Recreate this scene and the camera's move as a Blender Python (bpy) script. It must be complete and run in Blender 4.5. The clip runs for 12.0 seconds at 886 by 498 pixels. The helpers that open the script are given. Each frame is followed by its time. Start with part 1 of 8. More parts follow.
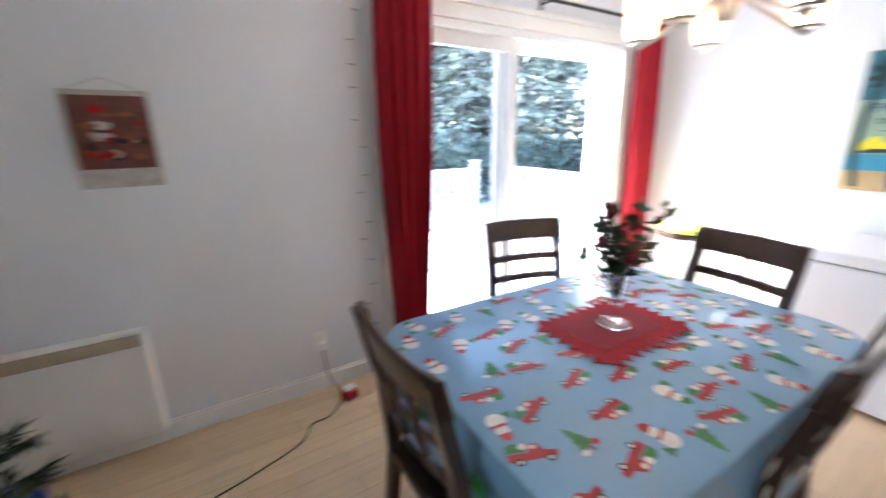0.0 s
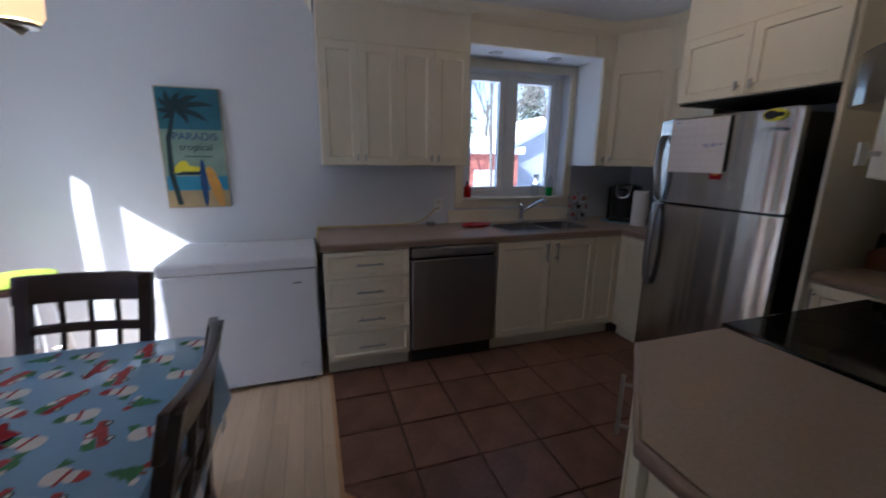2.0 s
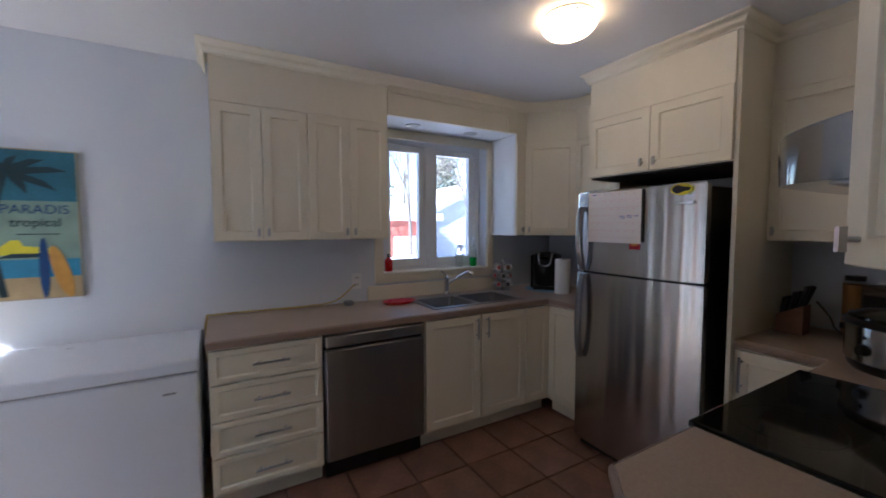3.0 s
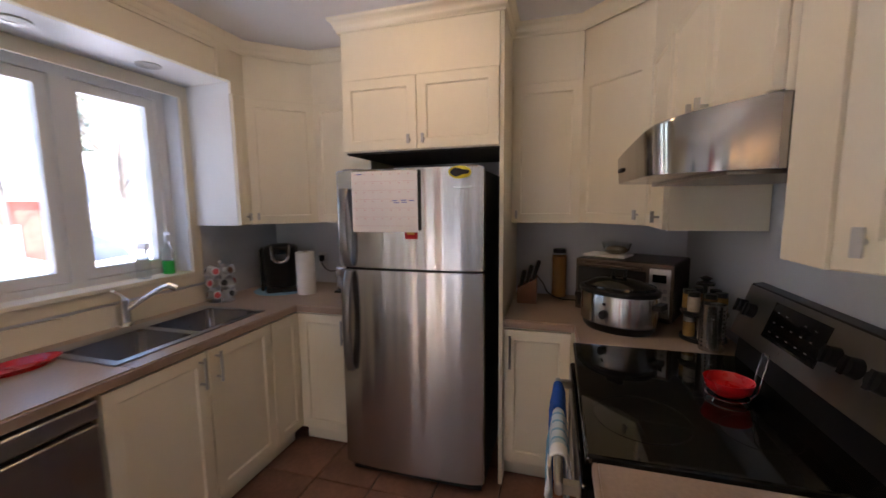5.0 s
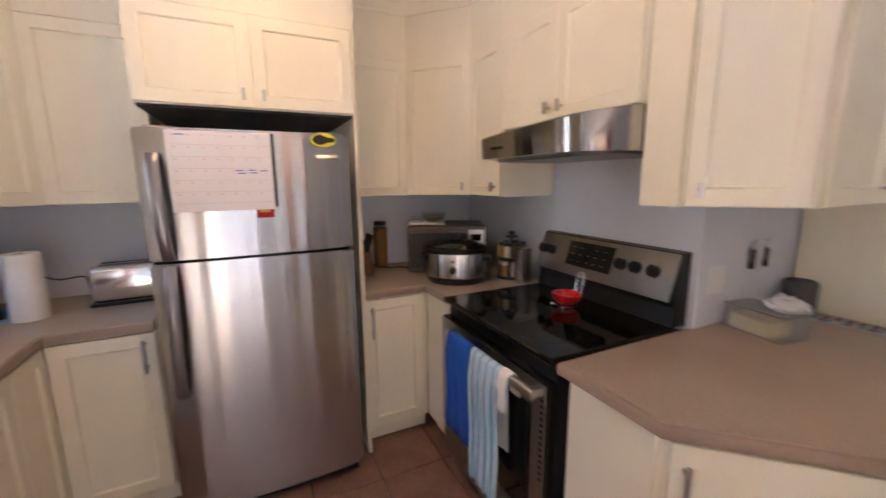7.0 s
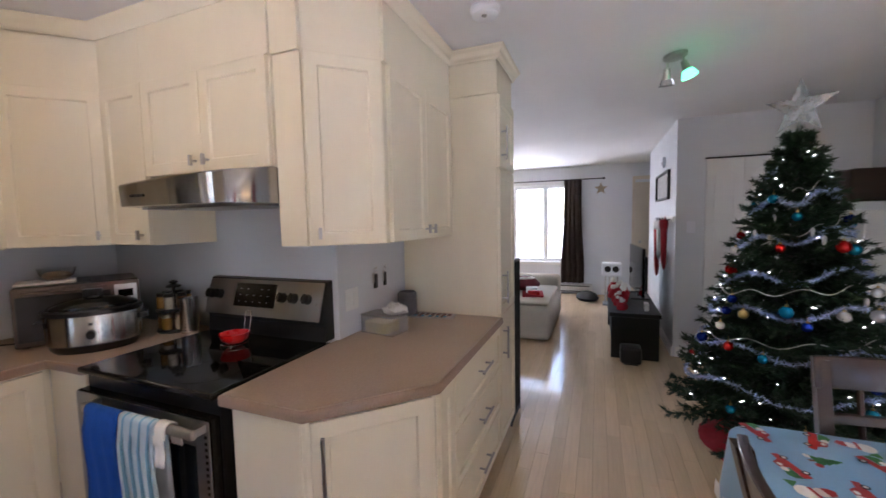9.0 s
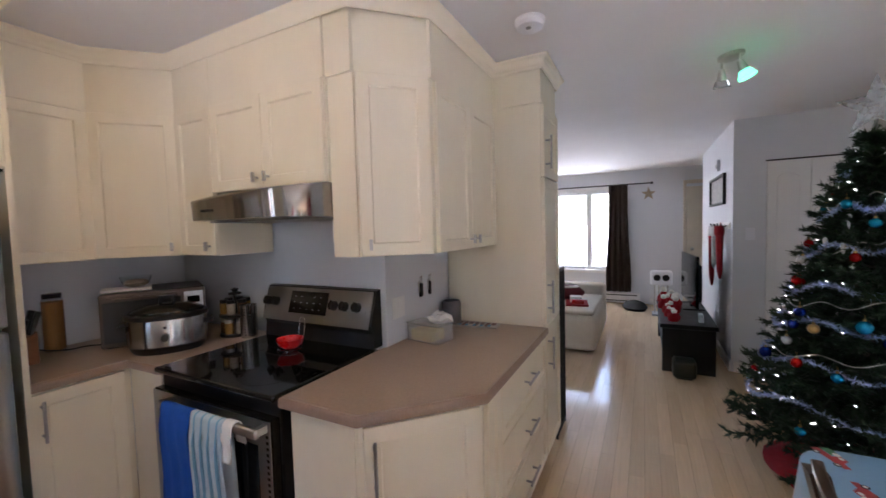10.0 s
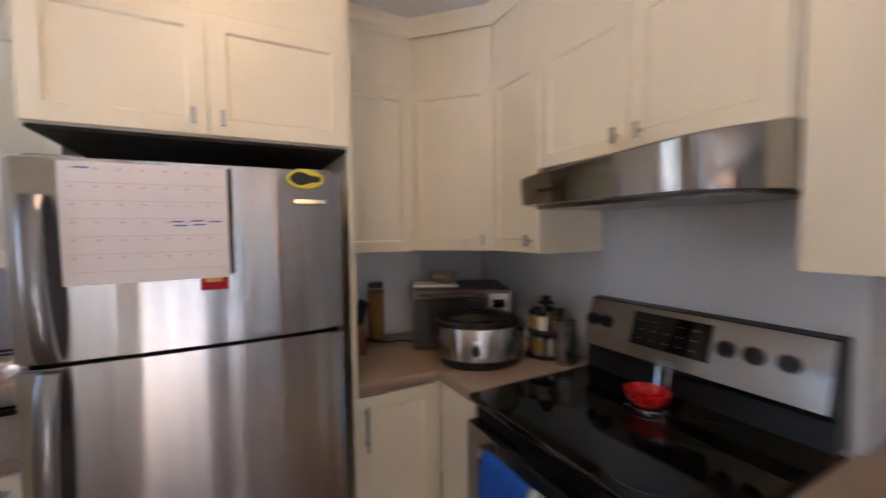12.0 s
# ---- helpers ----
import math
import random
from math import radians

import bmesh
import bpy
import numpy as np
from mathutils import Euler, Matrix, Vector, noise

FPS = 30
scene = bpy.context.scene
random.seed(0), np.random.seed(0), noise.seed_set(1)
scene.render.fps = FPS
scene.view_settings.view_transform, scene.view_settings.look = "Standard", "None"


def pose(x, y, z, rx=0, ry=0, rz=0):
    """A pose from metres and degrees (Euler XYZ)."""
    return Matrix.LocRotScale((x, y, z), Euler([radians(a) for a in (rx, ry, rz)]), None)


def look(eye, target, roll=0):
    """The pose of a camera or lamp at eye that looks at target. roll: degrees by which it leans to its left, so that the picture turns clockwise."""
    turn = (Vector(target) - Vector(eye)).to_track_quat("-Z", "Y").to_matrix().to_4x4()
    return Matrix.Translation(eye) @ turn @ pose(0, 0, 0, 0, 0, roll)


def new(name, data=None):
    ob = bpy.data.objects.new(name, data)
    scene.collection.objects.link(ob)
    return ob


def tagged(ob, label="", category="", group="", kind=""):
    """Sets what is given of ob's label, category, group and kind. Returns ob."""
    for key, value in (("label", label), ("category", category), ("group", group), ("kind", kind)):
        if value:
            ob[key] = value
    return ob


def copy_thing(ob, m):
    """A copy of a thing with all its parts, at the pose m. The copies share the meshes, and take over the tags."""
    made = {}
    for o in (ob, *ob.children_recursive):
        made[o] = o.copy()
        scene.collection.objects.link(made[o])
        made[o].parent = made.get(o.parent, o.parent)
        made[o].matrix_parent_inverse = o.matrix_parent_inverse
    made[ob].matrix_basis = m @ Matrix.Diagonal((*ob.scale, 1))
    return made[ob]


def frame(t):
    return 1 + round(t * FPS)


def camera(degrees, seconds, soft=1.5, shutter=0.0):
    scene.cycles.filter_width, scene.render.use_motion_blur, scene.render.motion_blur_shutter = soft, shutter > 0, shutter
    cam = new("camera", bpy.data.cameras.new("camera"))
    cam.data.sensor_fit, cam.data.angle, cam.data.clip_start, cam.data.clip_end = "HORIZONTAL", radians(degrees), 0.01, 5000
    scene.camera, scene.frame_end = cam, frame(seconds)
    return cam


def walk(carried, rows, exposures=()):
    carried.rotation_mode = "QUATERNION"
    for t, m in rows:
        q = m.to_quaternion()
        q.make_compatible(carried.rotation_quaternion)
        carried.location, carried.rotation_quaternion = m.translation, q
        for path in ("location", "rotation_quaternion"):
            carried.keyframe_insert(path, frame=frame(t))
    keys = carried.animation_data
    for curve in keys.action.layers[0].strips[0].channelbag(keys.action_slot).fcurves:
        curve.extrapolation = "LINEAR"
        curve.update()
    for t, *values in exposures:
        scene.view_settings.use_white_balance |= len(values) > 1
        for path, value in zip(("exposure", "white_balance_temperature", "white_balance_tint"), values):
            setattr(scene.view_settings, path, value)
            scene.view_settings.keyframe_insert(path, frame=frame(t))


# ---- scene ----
cam = camera(97.3, 12.0, shutter=0.5)
PATH = [
    (0, (1.225, 1.025, 1.403), (2.217, 2.667, 0.841), -0.8),
    (0.3, (1.345, 1.020, 1.396), (2.726, 2.350, 0.835), -0.8),
    (0.5, (1.408, 1.024, 1.402), (3.018, 2.062, 0.827), -0.2),
    (0.7, (1.450, 1.022, 1.393), (3.220, 1.735, 0.830), 0.2),
    (1, (1.486, 1.037, 1.381), (3.403, 1.263, 0.857), 0.9),
    (1.5, (1.486, 0.981, 1.408), (3.393, 0.68, 0.886), 0.8),
    (2, (1.493, 0.922, 1.385), (3.342, 0.303, 0.94), 0.6),
    (2.5, (1.594, 0.878, 1.396), (3.397, 0.047, 1.159), 0.1),
    (3, (1.742, 0.83, 1.429), (3.469, -0.171, 1.311), -0.1),
    (3.5, (1.873, 0.814, 1.435), (3.385, -0.494, 1.374), -0.3),
    (3.7, (1.935, 0.822, 1.442), (3.302, -0.635, 1.342), -0.3),
    (5.5, (2.599, 0.508, 1.47), (2.809, -1.465, 1.217), -0.9),
    (6, (2.815, 0.481, 1.451), (2.612, -1.487, 1.16), -0.7),
    (6.5, (3.01, 0.482, 1.473), (2.509, -1.425, 1.138), -0.5),
    (7, (3.112, 0.572, 1.438), (2.253, -1.201, 1.092), -0.5),
    (7.5, (3.136, 0.662, 1.427), (1.885, -0.863, 1.099), -0.9),
    (7.7, (3.142, 0.722, 1.427), (1.78, -0.707, 1.103), -1.5),
    (9.3, (3.205, 0.883, 1.449), (1.332, 0.193, 1.319), -1.0),
    (9.5, (3.212, 0.877, 1.448), (1.363, 0.126, 1.31), -0.9),
    (10, (3.23, 0.865, 1.464), (1.456, -0.053, 1.357), -1.6),
    (10.5, (3.171, 0.807, 1.473), (1.458, -0.221, 1.386), -1.2),
    (11, (3.066, 0.65, 1.48), (1.527, -0.623, 1.368), -1.1),
    (11.5, (2.99, 0.385, 1.467), (1.667, -1.111, 1.359), -1.3),
    (12, (3.015, 0.070, 1.450), (2.076, -1.694, 1.354), -0.8),
]
EXPOSURES = [(0.0, 3.42, 5900, 12), (0.5, 2.7, 5450, 11), (1.0, 1.85, 5450, 11), (1.5, 1.3, 5350, 13), (2.5, 1.6, 5300, 13), (3.0, 1.85, 5400, 14), (3.5, 1.9, 5750, 16),
             (5.5, 2.8, 6550, 21), (6.5, 3.2, 6600, 22), (7.5, 3.4, 6300, 20), (9.5, 3.05, 5950, 18), (10.5, 3.0, 6000, 18), (11.5, 2.98, 6100, 18), (12.0, 2.95, 6100, 18)]
walk(cam, [(t, look(eye, target, roll)) for t, eye, target, roll in PATH], EXPOSURES)

# ---- light ----
world = bpy.data.worlds.new("sky")
scene.world = world
world.use_nodes = True
wn = world.node_tree
wn.nodes.clear()
sky = wn.nodes.new("ShaderNodeTexSky")
sky.sky_type, sky.sun_disc = "NISHITA", False
SUN_DIR = Vector((0.50, -0.86, -0.65)).normalized()   # the way the sunlight travels
sky.sun_elevation, sky.sun_rotation = math.asin(-SUN_DIR.z), math.atan2(-SUN_DIR.x, -SUN_DIR.y)
wbg = wn.nodes.new("ShaderNodeBackground")
wbg.inputs["Strength"].default_value = 0.15
wout = wn.nodes.new("ShaderNodeOutputWorld")
wn.links.new(sky.outputs[0], wbg.inputs[0])
wn.links.new(wbg.outputs[0], wout.inputs[0])
sun_data = bpy.data.lights.new("sun", "SUN")
sun_data.energy, sun_data.angle, sun_data.color = 5.0, radians(0.6), (1.0, 0.95, 0.88)
sun = new("sun", sun_data)
sun.rotation_euler = SUN_DIR.to_track_quat("-Z", "Y").to_euler()

# daylight entering by the living room window
area = bpy.data.lights.new("window_daylight", "AREA")
area.shape, area.size, area.size_y, area.energy, area.color = "RECTANGLE", 1.5, 1.4, 1.6, (0.90, 0.96, 1.0)
daylight = new("window_daylight", area)
daylight.matrix_basis = look((-4.79, -0.55, 1.34), (-3.0, -0.55, 0.75))

# ---- materials ----
MATS = {}


def mat(name, col, rough=0.5, metal=0.0, var=0.06, scale=6.0, stretch=(1, 1, 1), bump=0.0, bscale=60.0, fine=0.0, fscale=90.0,
        coat=0.0, emit=None, strength=0.0, rand=0.0, trans=0.0, ior=1.45, sheen=0.0, island=False, alpha=1.0, space="Object", bdetail=3.0, aniso=0.0):
    """A procedural surface: base colour varied by broad stains and fine grain, with relief."""
    m = bpy.data.materials.new(name)
    m.use_nodes = True
    nt = m.node_tree
    b = nt.nodes["Principled BSDF"]
    ins = b.inputs
    ins["Roughness"].default_value, ins["Metallic"].default_value, ins["IOR"].default_value = rough, metal, ior
    ins["Coat Weight"].default_value, ins["Transmission Weight"].default_value, ins["Sheen Weight"].default_value = coat, trans, sheen
    ins["Alpha"].default_value = alpha
    tc = nt.nodes.new("ShaderNodeTexCoord")
    mp = nt.nodes.new("ShaderNodeMapping")
    mp.inputs["Scale"].default_value = stretch
    nt.links.new(tc.outputs[space], mp.inputs["Vector"])

    def noise_tex(sc, detail=4.0):
        n = nt.nodes.new("ShaderNodeTexNoise")
        n.inputs["Scale"].default_value, n.inputs["Detail"].default_value = sc, detail
        nt.links.new(mp.outputs[0], n.inputs["Vector"])
        return n.outputs["Fac"]

    def mix(a, fac, lo, hi):
        r = nt.nodes.new("ShaderNodeMapRange")
        r.inputs[3].default_value, r.inputs[4].default_value = lo, hi
        nt.links.new(fac, r.inputs[0])
        h = nt.nodes.new("ShaderNodeHueSaturation")
        nt.links.new(r.outputs[0], h.inputs["Value"])
        if isinstance(a, tuple):
            h.inputs["Color"].default_value = (*a, 1)
        else:
            nt.links.new(a, h.inputs["Color"])
        return h.outputs[0]

    c = col
    if var:
        c = mix(c, noise_tex(scale), 1 - var * 1.6, 1 + var * 1.6)
    if fine:
        c = mix(c, noise_tex(fscale, 2.0), 1 - fine * 1.6, 1 + fine * 1.6)
    if rand:
        if island:
            g = nt.nodes.new("ShaderNodeNewGeometry").outputs["Random Per Island"]
        else:
            g = nt.nodes.new("ShaderNodeObjectInfo").outputs["Random"]
        c = mix(c, g, 1 - rand, 1 + rand)
    if isinstance(c, tuple):
        ins["Base Color"].default_value = (*c, 1)
    else:
        nt.links.new(c, ins["Base Color"])
    if rough > 0.02 and not trans:
        rr = nt.nodes.new("ShaderNodeMapRange")
        rr.inputs[3].default_value, rr.inputs[4].default_value = rough * 0.82, min(1, rough * 1.18)
        nt.links.new(noise_tex(scale * 2.3), rr.inputs[0])
        nt.links.new(rr.outputs[0], ins["Roughness"])
    if bump:
        bp = nt.nodes.new("ShaderNodeBump")
        bp.inputs["Strength"].default_value, bp.inputs["Distance"].default_value = bump, 0.004
        nt.links.new(noise_tex(bscale, bdetail), bp.inputs["Height"])
        nt.links.new(bp.outputs[0], ins["Normal"])
    if aniso:
        tg = nt.nodes.new("ShaderNodeTangent")
        tg.direction_type, tg.axis = "RADIAL", "Z"
        nt.links.new(tg.outputs[0], ins["Tangent"])
        ins["Anisotropic"].default_value, ins["Anisotropic Rotation"].default_value = aniso, 0.25
    if emit:
        ins["Emission Color"].default_value, ins["Emission Strength"].default_value = (*emit, 1), strength
    MATS[name] = m
    return m


wall_paint = mat("wall_paint", (0.70, 0.72, 0.755), 0.6, var=0.035, scale=1.3, bump=0.12, bscale=140)
ceiling_paint = mat("ceiling_paint", (0.78, 0.78, 0.79), 0.85, var=0.03, scale=2, bump=0.2, bscale=220)
cream = mat("cream_paint", (0.82, 0.752, 0.59), 0.38, var=0.03, scale=3, fine=0.015, bump=0.04, bscale=60, stretch=(3, 3, 1))
cream_trim = mat("cream_trim", (0.81, 0.742, 0.585), 0.4, var=0.03, scale=3)
white_trim = mat("white_trim", (0.80, 0.80, 0.79), 0.4, var=0.03, scale=4)
white_gloss = mat("white_enamel", (0.78, 0.80, 0.85), 0.3, var=0.02, scale=3, bump=0.05, bscale=200)
laminate = mat("brown_laminate", (0.41, 0.31, 0.23), 0.32, var=0.05, scale=4, fine=0.10, fscale=110)
laminate_edge = mat("laminate_edge", (0.33, 0.235, 0.175), 0.4, var=0.08, scale=9, fine=0.12, fscale=160)
steel = mat("brushed_steel", (0.52, 0.515, 0.51), 0.22, 1.0, var=0.05, scale=3, stretch=(5, 5, 0.014), bump=1.0, bscale=3.0, bdetail=0.0, aniso=0.92)
steel_dark = mat("dark_steel", (0.36, 0.35, 0.345), 0.30, 1.0, var=0.05, scale=3, stretch=(5, 5, 0.08), bump=0.5, bscale=2.5, bdetail=1.0, aniso=0.8)
oven_front = mat("brown_steel", (0.11, 0.085, 0.07), 0.35, 0.8, var=0.1, scale=6)
sink_steel = mat("sink_steel", (0.36, 0.35, 0.35), 0.30, 1.0, var=0.08, scale=12)
handle_dark = mat("handle_steel", (0.25, 0.24, 0.235), 0.3, 1.0, var=0.06, scale=12)
hood_steel = mat("hood_steel", (0.33, 0.32, 0.31), 0.15, 1.0, var=0.05, scale=2, stretch=(5, 0.4, 0.1), bump=0.5, bscale=2.4, bdetail=1.0, aniso=0.6)
bar_steel = mat("bar_steel", (0.43, 0.425, 0.42), 0.33, 1.0, var=0.05, scale=30)
nickel = mat("brushed_nickel", (0.50, 0.49, 0.47), 0.32, 1.0, var=0.05, scale=30)
chrome = mat("chrome", (0.75, 0.75, 0.76), 0.12, 1.0, var=0.03, scale=20)
black_glass = mat("black_glass", (0.006, 0.006, 0.006), 0.05, var=0.1, scale=8)
black_plastic = mat("black_plastic", (0.009, 0.009, 0.010), 0.32, var=0.12, scale=12)
black_matte = mat("black_matte", (0.02, 0.019, 0.018), 0.7, var=0.15, scale=12)
black_metal = mat("black_metal", (0.02, 0.02, 0.021), 0.4, 0.3, var=0.1, scale=20)
gap_shade = mat("gap_shade", (0.03, 0.025, 0.02), 0.8, var=0.1, scale=10)
dark_wood = mat("dark_wood", (0.036, 0.018, 0.012), 0.32, var=0.25, scale=5, stretch=(1, 1, 7), fine=0.12, fscale=40, coat=0.2)
maple = mat("maple_floor", (0.68, 0.51, 0.33), 0.17, var=0.08, scale=2.2, stretch=(0.35, 5, 1), fine=0.07, fscale=14, rand=0.07, coat=0.3)
maple_rest = mat("maple_floor_far", (0.68, 0.51, 0.33), 0.17, var=0.08, scale=2.2, stretch=(0.35, 5, 1), fine=0.07, fscale=14, rand=0.07, island=True, coat=0.3)
tile_mat = mat("terracotta_tile", (0.205, 0.105, 0.072), 0.36, var=0.34, scale=6, fine=0.16, fscale=40, rand=0.16, bump=0.14, bscale=24)
grout = mat("grout", (0.055, 0.038, 0.03), 0.9, var=0.15, scale=30)
red_cloth = mat("red_curtain", (0.34, 0.006, 0.020), 0.8, var=0.12, scale=4, fine=0.08, fscale=220, bump=0.1, bscale=400)
brown_cloth = mat("brown_curtain", (0.035, 0.022, 0.016), 0.8, var=0.15, scale=5, fine=0.06, fscale=200)
blue_cloth = mat("blue_tablecloth", (0.22, 0.41, 0.62), 0.3, var=0.06, scale=7, fine=0.04, fscale=160, coat=0.25)
print_red = mat("print_red", (0.40, 0.03, 0.03), 0.45, var=0.25, scale=60)
print_white = mat("print_white", (0.74, 0.72, 0.68), 0.45, var=0.10, scale=60)
print_green = mat("print_green", (0.04, 0.20, 0.06), 0.45, var=0.3, scale=60)
print_brown = mat("print_brown", (0.22, 0.09, 0.05), 0.45, var=0.25, scale=60)
print_black = mat("print_black", (0.02, 0.02, 0.02), 0.5, var=0.1, scale=60)
runner_red = mat("runner_red", (0.26, 0.010, 0.018), 0.8, var=0.25, scale=40, fine=0.2, fscale=260)
red_velvet = mat("red_velvet", (0.34, 0.008, 0.016), 0.85, var=0.2, scale=20)
red_plastic = mat("red_plastic", (0.55, 0.012, 0.012), 0.28, var=0.05, scale=10)
paper = mat("paper", (0.80, 0.76, 0.76), 0.7, var=0.03, scale=8)
paper_roll = mat("paper_roll", (0.82, 0.81, 0.79), 0.9, var=0.04, scale=25, bump=0.25, bscale=180)
ink_red = mat("ink_red", (0.70, 0.50, 0.52), 0.8, var=0.1, scale=50)
ink_blue = mat("ink_blue", (0.12, 0.16, 0.50), 0.8, var=0.1, scale=50)
towel_blue = mat("towel_blue", (0.008, 0.085, 0.42), 0.95, var=0.12, scale=25, bump=0.4, bscale=350)
towel_light = mat("towel_light", (0.52, 0.66, 0.75), 0.95, var=0.08, scale=25, bump=0.4, bscale=350, sheen=0.4)
towel_stripe = mat("towel_stripe", (0.24, 0.47, 0.64), 0.95, var=0.08, scale=25)
wood_block = mat("wood_block", (0.22, 0.085, 0.035), 0.45, var=0.2, scale=9, stretch=(1, 1, 5))
board_wood = mat("board_wood", (0.52, 0.29, 0.13), 0.45, var=0.18, scale=6, stretch=(1, 6, 1), fine=0.08, fscale=50)
butter_yellow = mat("butter_yellow", (0.75, 0.58, 0.20), 0.5, var=0.08, scale=15)
pasta = mat("pasta", (0.45, 0.22, 0.06), 0.6, var=0.25, scale=8, stretch=(18, 18, 1))
spice_a = mat("spice_a", (0.26, 0.15, 0.04), 0.8, var=0.3, scale=60)
spice_b = mat("spice_b", (0.42, 0.37, 0.30), 0.8, var=0.2, scale=60)
spice_c = mat("spice_c", (0.14, 0.07, 0.03), 0.8, var=0.3, scale=60)
green_soap = mat("green_soap", (0.02, 0.38, 0.06), 0.25, var=0.08, scale=12)
rope_yellow = mat("yellow_cord", (0.62, 0.46, 0.13), 0.7, var=0.15, scale=40)
green_cushion = mat("green_cushion", (0.42, 0.55, 0.06), 0.8, var=0.15, scale=18)
bisque = mat("beige_slipcover", (0.60, 0.55, 0.48), 0.9, var=0.08, scale=7, bump=0.3, bscale=200)
door_cream = mat("door_cream", (0.66, 0.58, 0.47), 0.5, var=0.04, scale=4)
vinyl = mat("white_vinyl", (0.80, 0.81, 0.82), 0.35, var=0.02, scale=4)
snow = mat("snow", (0.85, 0.87, 0.90), 0.8, var=0.03, scale=0.7, bump=0.4, bscale=3)
needles = mat("tree_needles", (0.016, 0.040, 0.018), 0.6, var=0.35, scale=9, rand=0.45, island=True)
# spruce green paled: the haze over the far trees is in this colour
conifer = mat("hazed_conifer_foliage", (0.30, 0.335, 0.265), 0.85, var=0.35, scale=1.5, rand=0.4, island=True)
bark = mat("bark", (0.15, 0.135, 0.12), 0.9, var=0.3, scale=9, stretch=(1, 1, 0.3), bump=0.5, bscale=20)
tinsel_mat = mat("tinsel", (0.40, 0.50, 0.78), 0.35, 0.6, var=0.35, scale=30, rand=0.5, island=True)
bead_mat = mat("bead_garland", (0.50, 0.49, 0.48), 0.4, 0.2, var=0.1, scale=50)
# the deck railing is white; its backlit shade is put into this grey
rail_paint = mat("shaded_white_paint", (0.30, 0.315, 0.34), 0.6, var=0.12, scale=9)
mesh_grey = mat("grey_wire_mesh", (0.10, 0.10, 0.11), 0.45, 0.5, var=0.2, scale=60)
siding = mat("grey_siding", (0.33, 0.36, 0.42), 0.7, var=0.06, scale=3)
brick_red = mat("red_shed", (0.35, 0.12, 0.09), 0.8, var=0.15, scale=6)
glass = mat("clear_glass", (1, 1, 1), 0.0, var=0, trans=1.0, ior=1.45)
pane_glass = mat("window_glass", (1, 1, 1), 0.0, var=0, trans=1.0, ior=1.02)
jar_glass = mat("jar_glass", (0.9, 0.92, 0.92), 0.03, var=0, trans=1.0, ior=1.2)
clear_plastic = mat("clear_plastic", (0.93, 0.93, 0.92), 0.25, var=0, trans=0.80, ior=1.2)
foil = mat("pod_foil", (0.50, 0.49, 0.48), 0.4, 0.3, var=0.08, scale=30)
hedge_mat = mat("hedge_foliage", (0.10, 0.135, 0.105), 0.85, var=0.3, scale=2, rand=0.4, island=True)
lamp_shade = mat("glowing_shade", (0.9, 0.75, 0.55), 0.4, var=0.05, scale=10, emit=(1.0, 0.58, 0.26), strength=0.5)
bulb_glow = mat("bulb_glow", (1, 0.9, 0.7), 0.4, var=0, emit=(1.0, 0.76, 0.46), strength=5)
dome_glow = mat("dome_glow", (1, 0.93, 0.8), 0.4, var=0.03, scale=5, emit=(1.0, 0.68, 0.37), strength=2.9)
green_glow = mat("green_bulb", (0.1, 0.6, 0.25), 0.4, var=0, emit=(0.10, 1.0, 0.36), strength=0.65)
fairy_glow = mat("fairy_bulb", (1, 1, 1), 0.4, var=0, emit=(1.0, 0.93, 0.92), strength=1.0)
black_lacquer = mat("black_lacquer", (0.007, 0.007, 0.008), 0.55, var=0.15, scale=9)
microwave_door = mat("microwave_door", (0.012, 0.010, 0.009), 0.4, var=0.15, scale=12)
ball_blue = mat("ball_blue", (0.01, 0.04, 0.35), 0.15, 0.6, var=0.05, scale=10)
ball_teal = mat("ball_teal", (0.01, 0.25, 0.42), 0.15, 0.6, var=0.05, scale=10)
ball_red = mat("ball_red", (0.45, 0.01, 0.01), 0.18, 0.5, var=0.05, scale=10)
ball_white = mat("ball_white", (0.65, 0.65, 0.66), 0.2, 0.4, var=0.05, scale=10)
gold_mat = mat("gold", (0.48, 0.33, 0.12), 0.3, 0.6, var=0.1, scale=20)
star_mat = mat("glitter_star", (0.62, 0.66, 0.72), 0.35, 0.4, var=0.35, scale=60, alpha=0.34)
art_sky = mat("art_teal_sky", (0.035, 0.15, 0.21), 0.55, var=0.4, scale=5, fine=0.1, fscale=60)
art_mid = mat("art_green_field", (0.25, 0.36, 0.29), 0.55, var=0.25, scale=8)
art_sea = mat("art_blue_sea", (0.05, 0.27, 0.45), 0.5, var=0.15, scale=10)
art_sand = mat("art_sand", (0.46, 0.35, 0.18), 0.6, var=0.2, scale=14)
art_dark = mat("art_dark_palm", (0.02, 0.05, 0.06), 0.6, var=0.2, scale=20)
art_sun = mat("art_yellow", (0.75, 0.65, 0.03), 0.5, var=0.1, scale=20)
art_orange = mat("art_orange", (0.62, 0.32, 0.06), 0.5, var=0.15, scale=20)
art_navy = mat("art_navy", (0.02, 0.07, 0.20), 0.5, var=0.1, scale=20)
art_tan = mat("art_tan", (0.42, 0.34, 0.24), 0.6, var=0.15, scale=20)
photo_dark = mat("photo_dark", (0.13, 0.045, 0.035), 0.4, var=0.55, scale=26, fine=0.3, fscale=70)
photo_grey = mat("photo_grey", (0.45, 0.43, 0.41), 0.4, var=0.3, scale=30)
leaf_dark = mat("flower_leaf", (0.02, 0.05, 0.015), 0.55, var=0.35, scale=30, rand=0.4, island=True)
